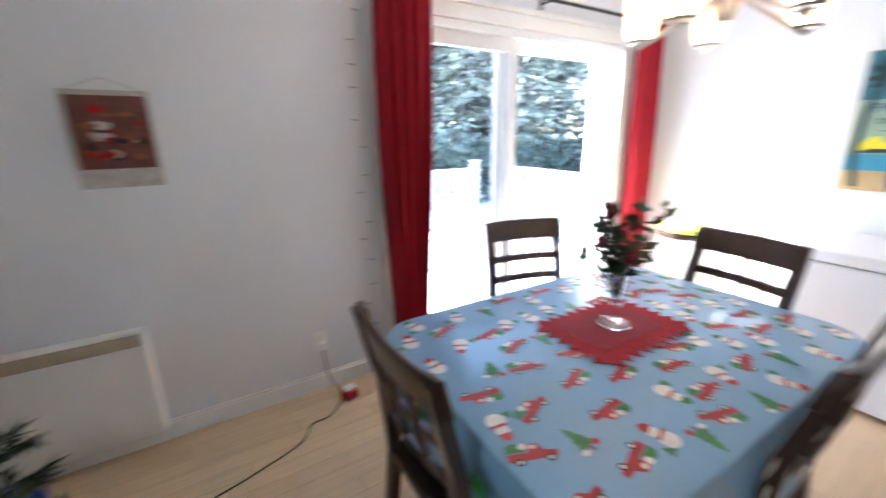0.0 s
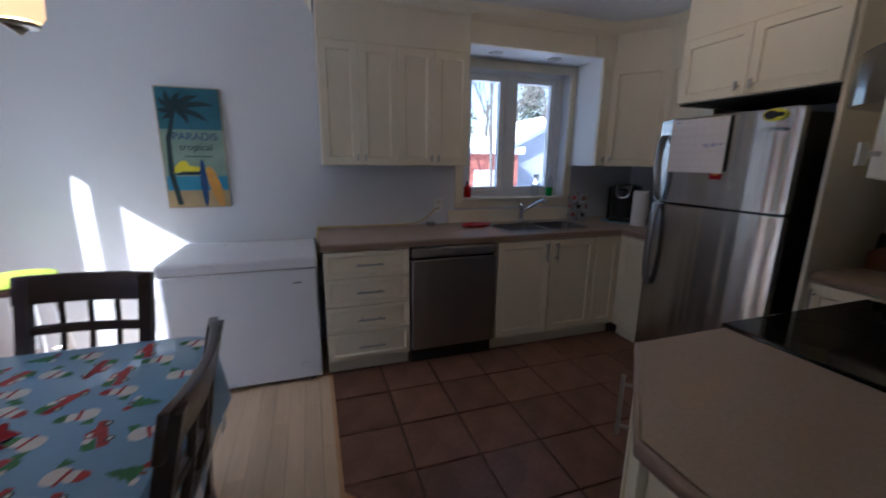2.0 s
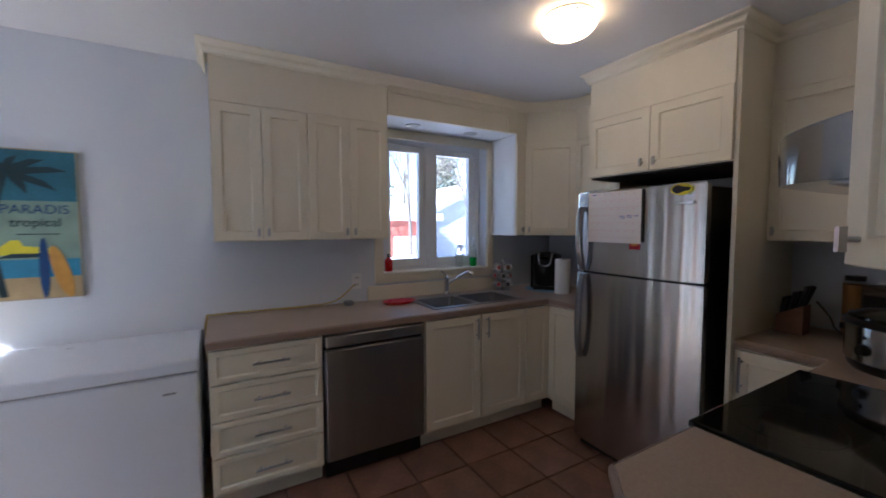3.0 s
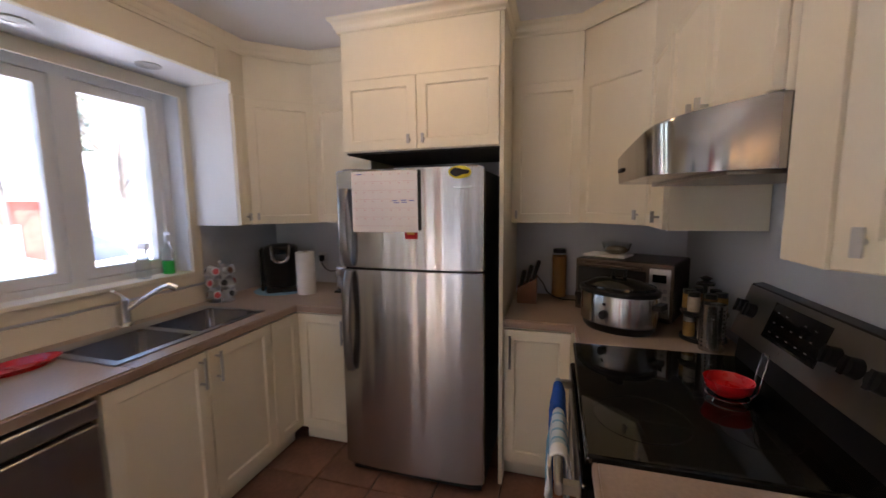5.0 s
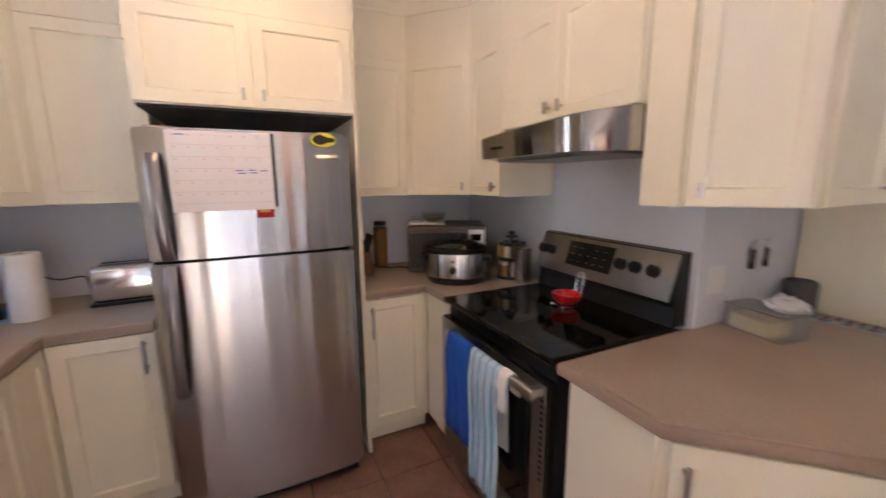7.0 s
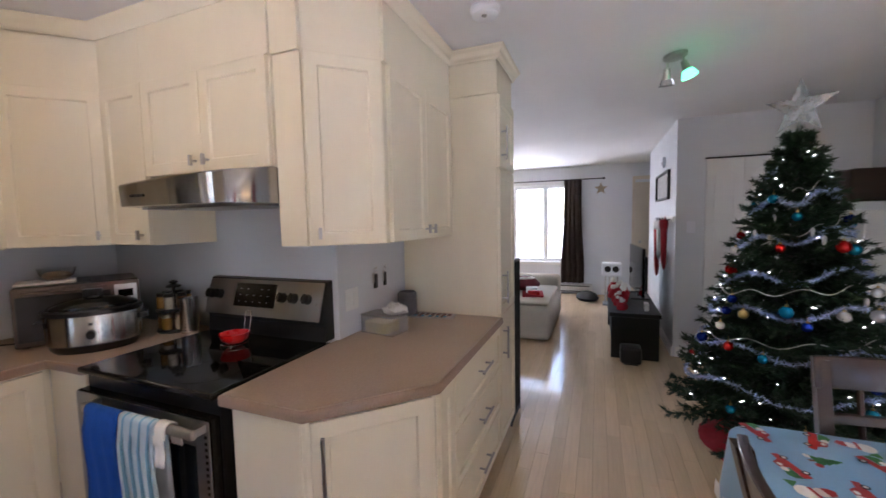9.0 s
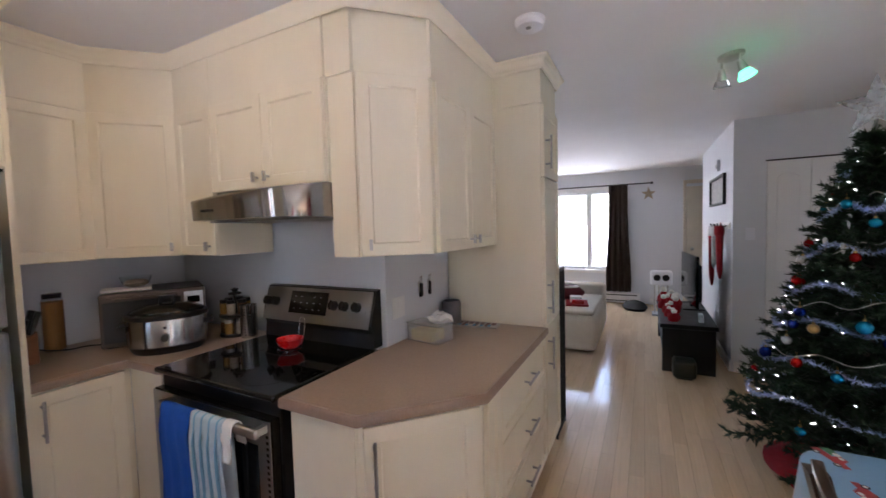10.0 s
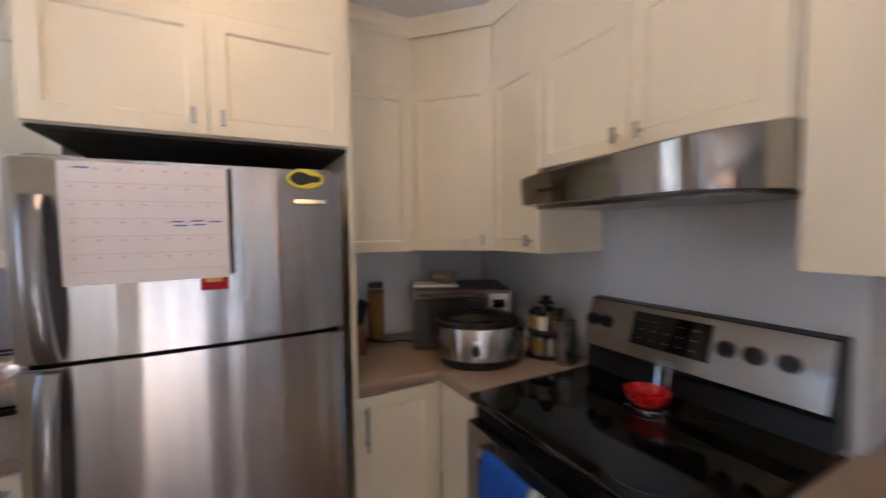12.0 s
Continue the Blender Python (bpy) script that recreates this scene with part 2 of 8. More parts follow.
petal_red = mat("petal_red", (0.11, 0.008, 0.014), 0.7, var=0.4, scale=60)
grey_plastic = mat("grey_plastic", (0.30, 0.30, 0.31), 0.45, var=0.08, scale=12)

# ---- building blocks ----


def bm_new():
    return bmesh.new()


def box(bm, x0, x1, y0, y1, z0, z1):
    vs = [bm.verts.new(p) for p in ((x0, y0, z0), (x1, y0, z0), (x1, y1, z0), (x0, y1, z0), (x0, y0, z1), (x1, y0, z1), (x1, y1, z1), (x0, y1, z1))]
    for f in ((0, 3, 2, 1), (4, 5, 6, 7), (0, 1, 5, 4), (1, 2, 6, 5), (2, 3, 7, 6), (3, 0, 4, 7)):
        bm.faces.new([vs[i] for i in f])
    return vs


def bbox(x0, x1, y0, y1, z0, z1, bev=0.003, seg=2):
    """A box with rounded edges, in a bmesh of its own."""
    bm = bm_new()
    box(bm, x0, x1, y0, y1, z0, z1)
    if bev:
        bmesh.ops.bevel(bm, geom=bm.edges[:], offset=bev, segments=seg, affect="EDGES", profile=0.5)
    return bm


def prism(bm, pts, z0, z1):
    n = len(pts)
    lo = [bm.verts.new((x, y, z0)) for x, y in pts]
    hi = [bm.verts.new((x, y, z1)) for x, y in pts]
    bm.faces.new(list(reversed(lo)))
    bm.faces.new(hi)
    for i in range(n):
        j = (i + 1) % n
        bm.faces.new((lo[i], lo[j], hi[j], hi[i]))


def plate(bm, pts, y0, y1):
    """An outline in x and z, thick along y."""
    n = len(pts)
    a = [bm.verts.new((x, y0, z)) for x, z in pts]
    b = [bm.verts.new((x, y1, z)) for x, z in pts]
    bm.faces.new(a)
    bm.faces.new(list(reversed(b)))
    for i in range(n):
        j = (i + 1) % n
        bm.faces.new((a[j], a[i], b[i], b[j]))


def rod(bm, p0, p1, r0, r1=None, n=10, cap=True):
    r1 = r0 if r1 is None else r1
    p0, p1 = Vector(p0), Vector(p1)
    q = (p1 - p0).to_track_quat("Z", "Y")
    rings = []
    for p, r in ((p0, r0), (p1, r1)):
        rings.append([bm.verts.new(p + q @ Vector((r * math.cos(2 * math.pi * i / n), r * math.sin(2 * math.pi * i / n), 0))) for i in range(n)])
    for i in range(n):
        j = (i + 1) % n
        bm.faces.new((rings[0][i], rings[0][j], rings[1][j], rings[1][i]))
    if cap:
        bm.faces.new(list(reversed(rings[0])))
        bm.faces.new(rings[1])


def tube(bm, pts, r, n=6):
    """A round bar swept along points, in one piece."""
    P = [Vector(p) for p in pts]
    P = [p for i, p in enumerate(P) if i == 0 or (p - P[i - 1]).length > 1e-5]
    rings = []
    q0 = None
    for i, p in enumerate(P):
        d = (P[min(i + 1, len(P) - 1)] - P[max(i - 1, 0)]).normalized()
        q = d.to_track_quat("Z", "Y") if q0 is None else d0.rotation_difference(d) @ q0
        q0, d0 = q, d
        rings.append([bm.verts.new(p + q @ Vector((r * math.cos(2 * math.pi * k / n), r * math.sin(2 * math.pi * k / n), 0))) for k in range(n)])
    for a, b in zip(rings, rings[1:]):
        for k in range(n):
            bm.faces.new((a[k], a[(k + 1) % n], b[(k + 1) % n], b[k]))
    bm.faces.new(list(reversed(rings[0])))
    bm.faces.new(rings[-1])


def lathe(bm, prof, c=(0, 0, 0), n=24, sx=1.0, sy=1.0):
    """Turns a profile of (radius, height) round the upright through c."""
    rings = []
    for r, z in prof:
        if r < 1e-5:
            rings.append([bm.verts.new((c[0], c[1], c[2] + z))])
        else:
            rings.append([bm.verts.new((c[0] + sx * r * math.cos(2 * math.pi * i / n), c[1] + sy * r * math.sin(2 * math.pi * i / n), c[2] + z)) for i in range(n)])
    for a, b in zip(rings, rings[1:]):
        for i in range(n):
            j = (i + 1) % n
            if len(a) == 1 and len(b) == 1:
                continue
            if len(a) == 1:
                bm.faces.new((a[0], b[j], b[i]))
            elif len(b) == 1:
                bm.faces.new((a[i], a[j], b[0]))
            else:
                bm.faces.new((a[i], a[j], b[j], b[i]))


def ball(bm, c, r, n=12):
    k = 8
    lathe(bm, [(r * math.sin(math.pi * i / k), -r * math.cos(math.pi * i / k)) for i in range(k + 1)], c, n)


def finish(bm, material, smooth=None):
    bmesh.ops.recalc_face_normals(bm, faces=bm.faces[:])
    me = bpy.data.meshes.new("mesh")
    bm.to_mesh(me)
    bm.free()
    me.materials.append(material)
    if smooth is not None:
        me.polygons.foreach_set("use_smooth", [True] * len(me.polygons))
        me.set_sharp_from_angle(angle=radians(smooth))
    return me


def part(name, bm, material, parent, label="", smooth=None):
    """Links a bmesh as one mesh object under a thing or under a part."""
    ob = new(name, finish(bm, material, smooth))
    ob.parent = parent
    if label:
        ob["label"] = label
    return ob


def thing(name, at, rz=0.0, label="", category="", group="", kind=""):
    ob = new(name)
    ob.empty_display_size = 0.05
    ob.matrix_basis = pose(*at, 0, 0, rz)
    return tagged(ob, label, category, group, kind)


def solo(name, bm, material, at=(0, 0, 0), rz=0.0, label="", category="", group="", kind="", smooth=None):
    ob = new(name, finish(bm, material, smooth))
    ob.matrix_basis = pose(*at, 0, 0, rz)
    return tagged(ob, label, category, group, kind)


def structure(name, bm, material, label="", smooth=None):
    return solo(name, bm, material, label=label, kind="structure", smooth=smooth)


def bar_handle(parent, x, z, length, upright=True, label=""):
    bm = bm_new()
    h = length / 2
    if upright:
        rod(bm, (x, -0.032, z - h), (x, -0.032, z + h), 0.006, n=8)
        for k in (-0.7, 0.7):
            rod(bm, (x, 0.0, z + k * h), (x, -0.032, z + k * h), 0.005, n=8)
    else:
        rod(bm, (x - h, -0.032, z), (x + h, -0.032, z), 0.006, n=8)
        for k in (-0.7, 0.7):
            rod(bm, (x + k * h, 0.0, z), (x + k * h, -0.032, z), 0.005, n=8)
    return part("handle", bm, bar_steel, parent, label or "brushed nickel bar handle", 40)


def knob(parent, x, z):
    bm = bm_new()
    rod(bm, (x, 0.0, z), (x, -0.02, z), 0.005, n=8)
    box(bm, x - 0.006, x + 0.006, -0.032, -0.02, z - 0.022, z + 0.022)
    return part("knob", bm, nickel, parent, "small nickel pull", 40)


def shaker(name, parent, x0, x1, z0, z1, rail=0.055, y=0.0):
    """A framed door or drawer front, its face at y - 0.02, with a sunk panel."""
    bm = bm_new()
    g = 0.0015
    x0, x1, z0, z1 = x0 + g, x1 - g, z0 + g, z1 - g
    f, b, p, s = y - 0.020, y - 0.001, y - 0.011, 0.010
    def ring(a, yy):
        return [bm.verts.new(v) for v in ((x0 + a, yy, z0 + a), (x1 - a, yy, z0 + a), (x1 - a, yy, z1 - a), (x0 + a, yy, z1 - a))]
    rings = [ring(0, b), ring(0, f + 0.002), ring(0.002, f), ring(rail - 0.002, f), ring(rail, f + 0.002), ring(rail + 0.004, p)]
    for a, c in zip(rings, rings[1:]):
        for i in range(4):
            j = (i + 1) % 4
            bm.faces.new((a[i], a[j], c[j], c[i]))
    bm.faces.new(rings[-1])
    bm.faces.new(list(reversed(rings[0])))
    return part(name, bm, cream, parent)

# ---- the shell ----
CEIL = 2.40
EX, NY, SY, WX = 4.50, 3.07, -1.96, 1.665      # inner faces of the east, north, south and stove walls
FARX = -4.60                                   # end of the living room
DOOR = (2.12, 4.12, 0.05, 2.02)                # patio door opening: x0, x1, z0, z1
WIN = (-1.20, -0.25, 1.06, 2.12)               # kitchen window opening: y0, y1, z0, z1
LWIN = (-1.30, 0.37, 0.60, 2.08)               # living room window opening

bm = bm_new()
for y0, y1, z0, z1 in ((SY - 0.2, WIN[0], 0, CEIL), (WIN[1], NY + 0.2, 0, CEIL), (WIN[0], WIN[1], 0, WIN[2]), (WIN[0], WIN[1], WIN[3], CEIL)):
    box(bm, EX, EX + 0.2, y0, y1, z0, z1)
structure("wall_east", bm, wall_paint, "pale blue-white painted wall with a kitchen window")
bm = bm_new()
for x0, x1, z0, z1 in ((-4.6, DOOR[0], 0, CEIL), (DOOR[1], EX, 0, CEIL), (DOOR[0], DOOR[1], DOOR[3], CEIL), (DOOR[0], DOOR[1], 0, DOOR[2])):
    box(bm, x0, x1, NY, NY + 0.2, z0, z1)
structure("wall_north", bm, wall_paint, "off-white painted wall with a wide patio door")
bm = bm_new()
box(bm, 0.4, EX, SY - 0.2, SY, 0, CEIL)
structure("wall_south", bm, wall_paint, "pale blue-grey wall behind the refrigerator")
bm = bm_new()
box(bm, WX - 0.12, WX, SY, -0.27, 0, CEIL)
structure("wall_stove", bm, wall_paint, "pale blue-grey wall behind the stove")
bm = bm_new()
box(bm, 0.50, WX - 0.12, -0.39, -0.27, 0, CEIL)
box(bm, 0.40, 0.50, SY, -0.27, 0, CEIL)
structure("wall_pantry", bm, wall_paint, "white wall behind the pantry and the counter")
bm = bm_new()
for y0, y1, z0, z1 in ((-3.2, LWIN[0], 0, CEIL), (LWIN[1], NY, 0, CEIL), (LWIN[0], LWIN[1], 0, LWIN[2]), (LWIN[0], LWIN[1], LWIN[3], CEIL)):
    box(bm, FARX - 0.2, FARX, y0, y1, z0, z1)
structure("wall_west", bm, wall_paint, "white far wall of the living room with a window")
bm = bm_new()
box(bm, FARX - 0.2, 0.4, -3.4, -3.2, 0, CEIL)
box(bm, 0.4, 0.5, -3.4, SY - 0.2, 0, CEIL)
structure("wall_living", bm, wall_paint, "white side wall of the living room")
bm = bm_new()
box(bm, -3.5, -1.33, 1.61, NY, 0, CEIL)
structure("wall_closet", bm, wall_paint, "white closet walls that jut into the room")
bm = bm_new()
box(bm, FARX - 0.2, EX + 0.2, -3.4, NY + 0.2, CEIL, CEIL + 0.12)
structure("ceiling", bm, ceiling_paint, "white lightly textured ceiling")
bm = bm_new()
box(bm, FARX - 0.2, EX + 0.2, -3.4, NY + 0.2, -0.3, -0.020)
structure("floor", bm, grout, "subfloor under the maple boards and the kitchen tiles")

# baseboards
def baseboard(name, x0, y0, x1, y1, nx, ny):
    bm = bm_new()
    def strip(t, z0, z1):
        xs, ys = sorted((x0, x1)), sorted((y0, y1))
        if nx:
            box(bm, *sorted((x0 + nx * 0.001, x0 + nx * t)), *ys, z0, z1)
        else:
            box(bm, *xs, *sorted((y0 + ny * 0.001, y0 + ny * t)), z0, z1)
    strip(0.015, 0.0, 0.085)
    strip(0.010, 0.0852, 0.10)
    structure(name, bm, white_trim, "white painted baseboard")
baseboard("baseboard_north", -1.32, NY, 2.02, NY, 0, -1)
baseboard("baseboard_east", EX, 0.90, EX, NY - 0.02, -1, 0)
baseboard("baseboard_closet", -1.33, 1.63, -1.33, 1.84, 1, 0)
baseboard("baseboard_hall", -3.5, 1.61, -1.33, 1.61, 0, -1)
baseboard("baseboard_west", FARX, 0.95, FARX, 1.36, 1, 0)

# patio door
door = thing("door_1", (0, 0, 0), label="white vinyl sliding patio door with two large panes", kind="structure")
def rect_frame(x0, x1, z0, z1, w, y0, y1):
    bm = bm_new()
    box(bm, x0, x0 + w, y0, y1, z0, z1)
    box(bm, x1 - w, x1, y0, y1, z0, z1)
    box(bm, x0 + w, x1 - w, y0, y1, z0, z0 + w)
    box(bm, x0 + w, x1 - w, y0, y1, z1 - w, z1)
    return bm
part("door_frame", rect_frame(DOOR[0] + 0.002, DOOR[1] - 0.002, DOOR[2], DOOR[3] - 0.002, 0.045, NY - 0.004, NY + 0.17), vinyl, door)
part("sliding_panel", rect_frame(DOOR[0] + 0.05, 3.06, 0.10, 1.97, 0.075, NY + 0.03, NY + 0.07), vinyl, door)
part("fixed_panel", rect_frame(2.93, 3.94, 0.10, 1.97, 0.06, NY + 0.085, NY + 0.125), vinyl, door)
bm = bm_new(); box(bm, DOOR[0] + 0.12, 2.99, NY + 0.048, NY + 0.052, 0.17, 1.90)
pane = part("pane", bm, pane_glass, door); pane.visible_shadow = False
bm = bm_new(); box(bm, 3.0, 3.88, NY + 0.103, NY + 0.107, 0.17, 1.90)
pane = part("pane", bm, pane_glass, door); pane.visible_shadow = False
bm = bm_new(); rod(bm, (2.965, NY + 0.01, 0.92), (2.965, NY + 0.01, 1.12), 0.009, n=8); box(bm, 2.955, 2.975, NY + 0.005, NY + 0.03, 0.95, 1.09)
part("door_handle", bm, vinyl, door)
bm = bm_new()
box(bm, DOOR[0] - 0.075, DOOR[0] - 0.002, NY - 0.018, NY - 0.001, 0, 2.10)
box(bm, DOOR[1] + 0.002, DOOR[1] + 0.075, NY - 0.018, NY - 0.001, 0, 2.10)
box(bm, DOOR[0] - 0.002, DOOR[1] + 0.002, NY - 0.018, NY - 0.001, DOOR[3] + 0.002, 2.10)
box(bm, DOOR[0] - 0.09, DOOR[1] + 0.09, NY - 0.028, NY - 0.001, 2.102, 2.13)
part("casing", bm, white_trim, door)

# kitchen window: deep niche with two casement sashes
window = thing("window_1", (0, 0, 0), label="white two-sash kitchen window in a deep niche", kind="structure")
def rect_frame_x(y0, y1, z0, z1, w, x0, x1):
    bm = bm_new()
    box(bm, x0, x1, y0, y0 + w, z0, z1)
    box(bm, x0, x1, y1 - w, y1, z0, z1)
    box(bm, x0, x1, y0 + w, y1 - w, z0, z0 + w)
    box(bm, x0, x1, y0 + w, y1 - w, z1 - w, z1)
    return bm
part("window_frame", rect_frame_x(WIN[0] + 0.002, WIN[1] - 0.002, WIN[2] + 0.002, WIN[3] - 0.002, 0.05, 4.60, 4.68), vinyl, window)
bm = bm_new(); box(bm, 4.60, 4.68, -0.72, -0.66, WIN[2] + 0.052, WIN[3] - 0.052)
part("mullion", bm, vinyl, window)
for y0, y1 in ((-0.66, -0.302), (-1.148, -0.72)):
    sash = part("sash", rect_frame_x(y0 + 0.002, y1 - 0.002, WIN[2] + 0.054, WIN[3] - 0.054, 0.05, 4.612, 4.662), vinyl, window)
    bm = bm_new(); box(bm, 4.635, 4.639, y0 + 0.05, y1 - 0.05, WIN[2] + 0.1, WIN[3] - 0.1)
    p = part("pane", bm, pane_glass, sash); p.visible_shadow = False
part("window_trim", rect_frame_x(WIN[0] - 0.07, WIN[1] + 0.07, WIN[2] - 0.06, WIN[3] + 0.03, 0.065, EX - 0.016, EX - 0.001), cream_trim, window)
part("window_sill", bbox(EX - 0.035, 4.60, WIN[0] + 0.004, WIN[1] - 0.004, WIN[2] - 0.0, WIN[2] + 0.02, 0.003), cream_trim, window)

# living room window
window = thing("window_2", (0, 0, 0), label="white living room window, blown out by daylight", kind="structure")
part("window_frame", rect_frame_x(LWIN[0] + 0.002, LWIN[1] - 0.002, LWIN[2] + 0.002, LWIN[3] - 0.002, 0.06, FARX - 0.14, FARX - 0.06), vinyl, window)
for y in (-0.065, -0.68):
    bm = bm_new(); box(bm, FARX - 0.14, FARX - 0.06, y - 0.05, y + 0.05, LWIN[2] + 0.062, LWIN[3] - 0.062)
    part("mullion", bm, vinyl, window)
for y0, y1 in ((-0.015, 0.31), (-0.63, -0.115), (-1.24, -0.73)):
    bm = bm_new(); box(bm, FARX - 0.102, FARX - 0.098, y0, y1, LWIN[2] + 0.062, LWIN[3] - 0.062)
    p = part("pane", bm, pane_glass, window); p.visible_shadow = False
part("window_trim", rect_frame_x(LWIN[0] - 0.06, LWIN[1] + 0.06, LWIN[2] - 0.06, LWIN[3] + 0.06, 0.06, FARX + 0.001, FARX + 0.016), white_trim, window)

# entrance door of the living room
door = thing("door_2", (0, 0, 0), label="beige entrance door with a narrow bright sidelight", kind="structure")
part("slab", bbox(FARX + 0.004, FARX + 0.04, 1.50, 2.32, 0.01, 2.05, 0.003), door_cream, door)
bm = bm_new()
for y0, y1, z0, z1 in ((1.58, 1.87, 0.2, 0.9), (1.95, 2.24, 0.2, 0.9), (1.58, 1.87, 1.05, 1.9), (1.95, 2.24, 1.05, 1.9)):
    box(bm, FARX + 0.0405, FARX + 0.046, y0, y1, z0, z1)
part("door_panels", bm, door_cream, door)
bm = bm_new(); box(bm, FARX + 0.002, FARX + 0.05, 1.455, 1.495, 0.0, 2.10); box(bm, FARX + 0.002, FARX + 0.05, 1.455, 2.36, 2.102, 2.16)
part("door_casing", bm, door_cream, door)
bm = bm_new(); ball(bm, (FARX + 0.09, 1.58, 1.0), 0.028); rod(bm, (FARX + 0.04, 1.58, 1.0), (FARX + 0.09, 1.58, 1.0), 0.011)
part("door_handle", bm, nickel, door, smooth=50)

# closet bifold door
door = thing("door_3", (0, 0, 0), label="white moulded bifold closet door behind the tree", kind="structure")
for y0, y1 in ((1.86, 2.16), (2.163, 2.463), (2.466, 2.766)):
    leaf = part("door_leaf", bbox(-1.325, -1.300, y0, y1, 0.02, 1.985, 0.003), white_trim, door)
    bm = bm_new()
    for z0, z1 in ((0.15, 0.85), (0.98, 1.88)):
        m = 0.07
        ring = []
        pts = [(y0 + m, z0), (y1 - m, z0), (y1 - m, z1 - 0.05)] + [((y0 + y1) / 2 + (0.5 - i / 6) * (y1 - y0 - 2 * m), z1 - 0.05 + 0.05 * math.sin(math.pi * i / 6)) for i in range(1, 6)] + [(y0 + m, z1 - 0.05)]
        tube(bm, [(-1.2995, y, z) for y, z in pts + pts[:1]], 0.004, 5)
    part("door_moulding", bm, white_trim, leaf)
bm = bm_new(); box(bm, -1.325, -1.295, 1.85, 2.78, 1.99, 2.0)
part("door_track", bm, black_matte, door)

# ---- cabinets ----
COUNTER, KICK = 0.88, 0.10
BASE_TOP = 0.838


def base_cabinet(at, rz, w, d, fronts, label, kick=True, body_top=None):
    """fronts: (x0, x1, z0, z1, handle) with handle None, ('v', x, z, len) or ('h', x, z, len)."""
    cab = thing("base_cabinet", (*at, 0), rz, label, "kitchen cabinet", "kitchen base cabinets")
    bm = bm_new(); box(bm, 0.001, w - 0.001, 0.0, d, KICK, body_top or BASE_TOP)
    if body_top:
        box(bm, 0.001, w - 0.001, 0.0, 0.018, body_top + 0.0005, BASE_TOP)
    part("body", bm, cream, cab)
    bm = bm_new(); box(bm, 0.001, w - 0.001, 0.055, d, 0.001, KICK - 0.001)
    part("toe_kick", bm, cream_trim, cab)
    for x0, x1, z0, z1, hd in fronts:
        wide = (x1 - x0) > 1.6 * (z1 - z0)
        f = shaker("drawer" if wide else "door", cab, x0, x1, z0, z1, 0.03 if wide else 0.055)
        if hd:
            bar_handle(f, hd[1], hd[2], hd[3], hd[0] == "v").location.y = -0.02
    return cab


# east run, facing west
dz = [(0.665, 0.832), (0.48, 0.66), (0.30, 0.475), (0.115, 0.295)]
base_cabinet((3.89, 0.885), -90, 0.535, 0.608, [(0.004, 0.531, a, b, ("h", 0.275, (a + b) / 2, 0.17)) for a, b in dz], "cream shaker cabinet with four drawers and bar handles")
base_cabinet((3.89, -0.275), -90, 1.068, 0.608, [(0.004, 0.425, 0.115, 0.832, ("v", 0.385, 0.745, 0.14)), (0.43, 0.83, 0.115, 0.832, ("v", 0.47, 0.745, 0.14)), (0.835, 1.064, 0.115, 0.832, None)], "cream shaker sink cabinet with two doors", body_top=0.68)
# south run, facing north
base_cabinet((3.888, -1.345), 180, 0.372, 0.612, [(0.024, 0.368, 0.115, 0.832, ("v", 0.33, 0.74, 0.14))], "cream shaker corner cabinet beside the refrigerator")
base_cabinet((2.648, -1.345), 180, 0.363, 0.612, [(0.004, 0.334, 0.115, 0.832, ("v", 0.04, 0.72, 0.17))], "cream shaker cabinet between refrigerator and stove")
base_cabinet((2.285, -1.343), 90, 0.268, 0.60, [], "narrow cream filler cabinet beside the stove")

# peninsula cabinet: plain side, diagonal door and drawers to the hall
pen = thing("peninsula_cabinet", (0, 0, 0), label="cream peninsula base cabinet with a diagonal corner door", category="kitchen cabinet", group="kitchen base cabinets")
PEN = [(1.67, -0.262), (2.275, -0.262), (2.275, 0.045), (1.962, 0.345), (1.008, 0.345), (1.008, -0.262)]
bm = bm_new(); prism(bm, PEN, KICK, BASE_TOP)
part("body", bm, cream, pen)
bm = bm_new(); prism(bm, [(1.67, -0.262), (2.22, -0.262), (2.22, 0.02), (1.94, 0.29), (1.008, 0.29), (1.008, -0.262)], 0.001, KICK - 0.001)
part("toe_kick", bm, cream_trim, pen)
bm = bm_new(); box(bm, 2.2752, 2.281, -0.255, 0.03, 0.11, BASE_TOP - 0.003)
part("side_panel", bm, cream, pen)
a, b = Vector((2.275, 0.045)), Vector((1.962, 0.345))
w = (b - a).length
f = shaker("door", pen, 0.012, w - 0.012, 0.115, 0.832)
f.matrix_basis = pose(a.x, a.y, 0, 0, 0, math.degrees(math.atan2(b.y - a.y, b.x - a.x)))
bar_handle(f, 0.045, 0.70, 0.19).location.y = -0.02
f = shaker("door", pen, 0.01, 0.16, 0.115, 0.832)
f.matrix_basis = pose(1.955, 0.345, 0, 0, 0, 180)
for z0, z1 in ((0.60, 0.832), (0.355, 0.595), (0.115, 0.35)):
    f = shaker("drawer", pen, 0.165, 0.94, z0, z1, 0.04)
    f.matrix_basis = pose(1.955, 0.345, 0, 0, 0, 180)
    bar_handle(f, 0.55, z1 - 0.1, 0.17, False).location.y = -0.02

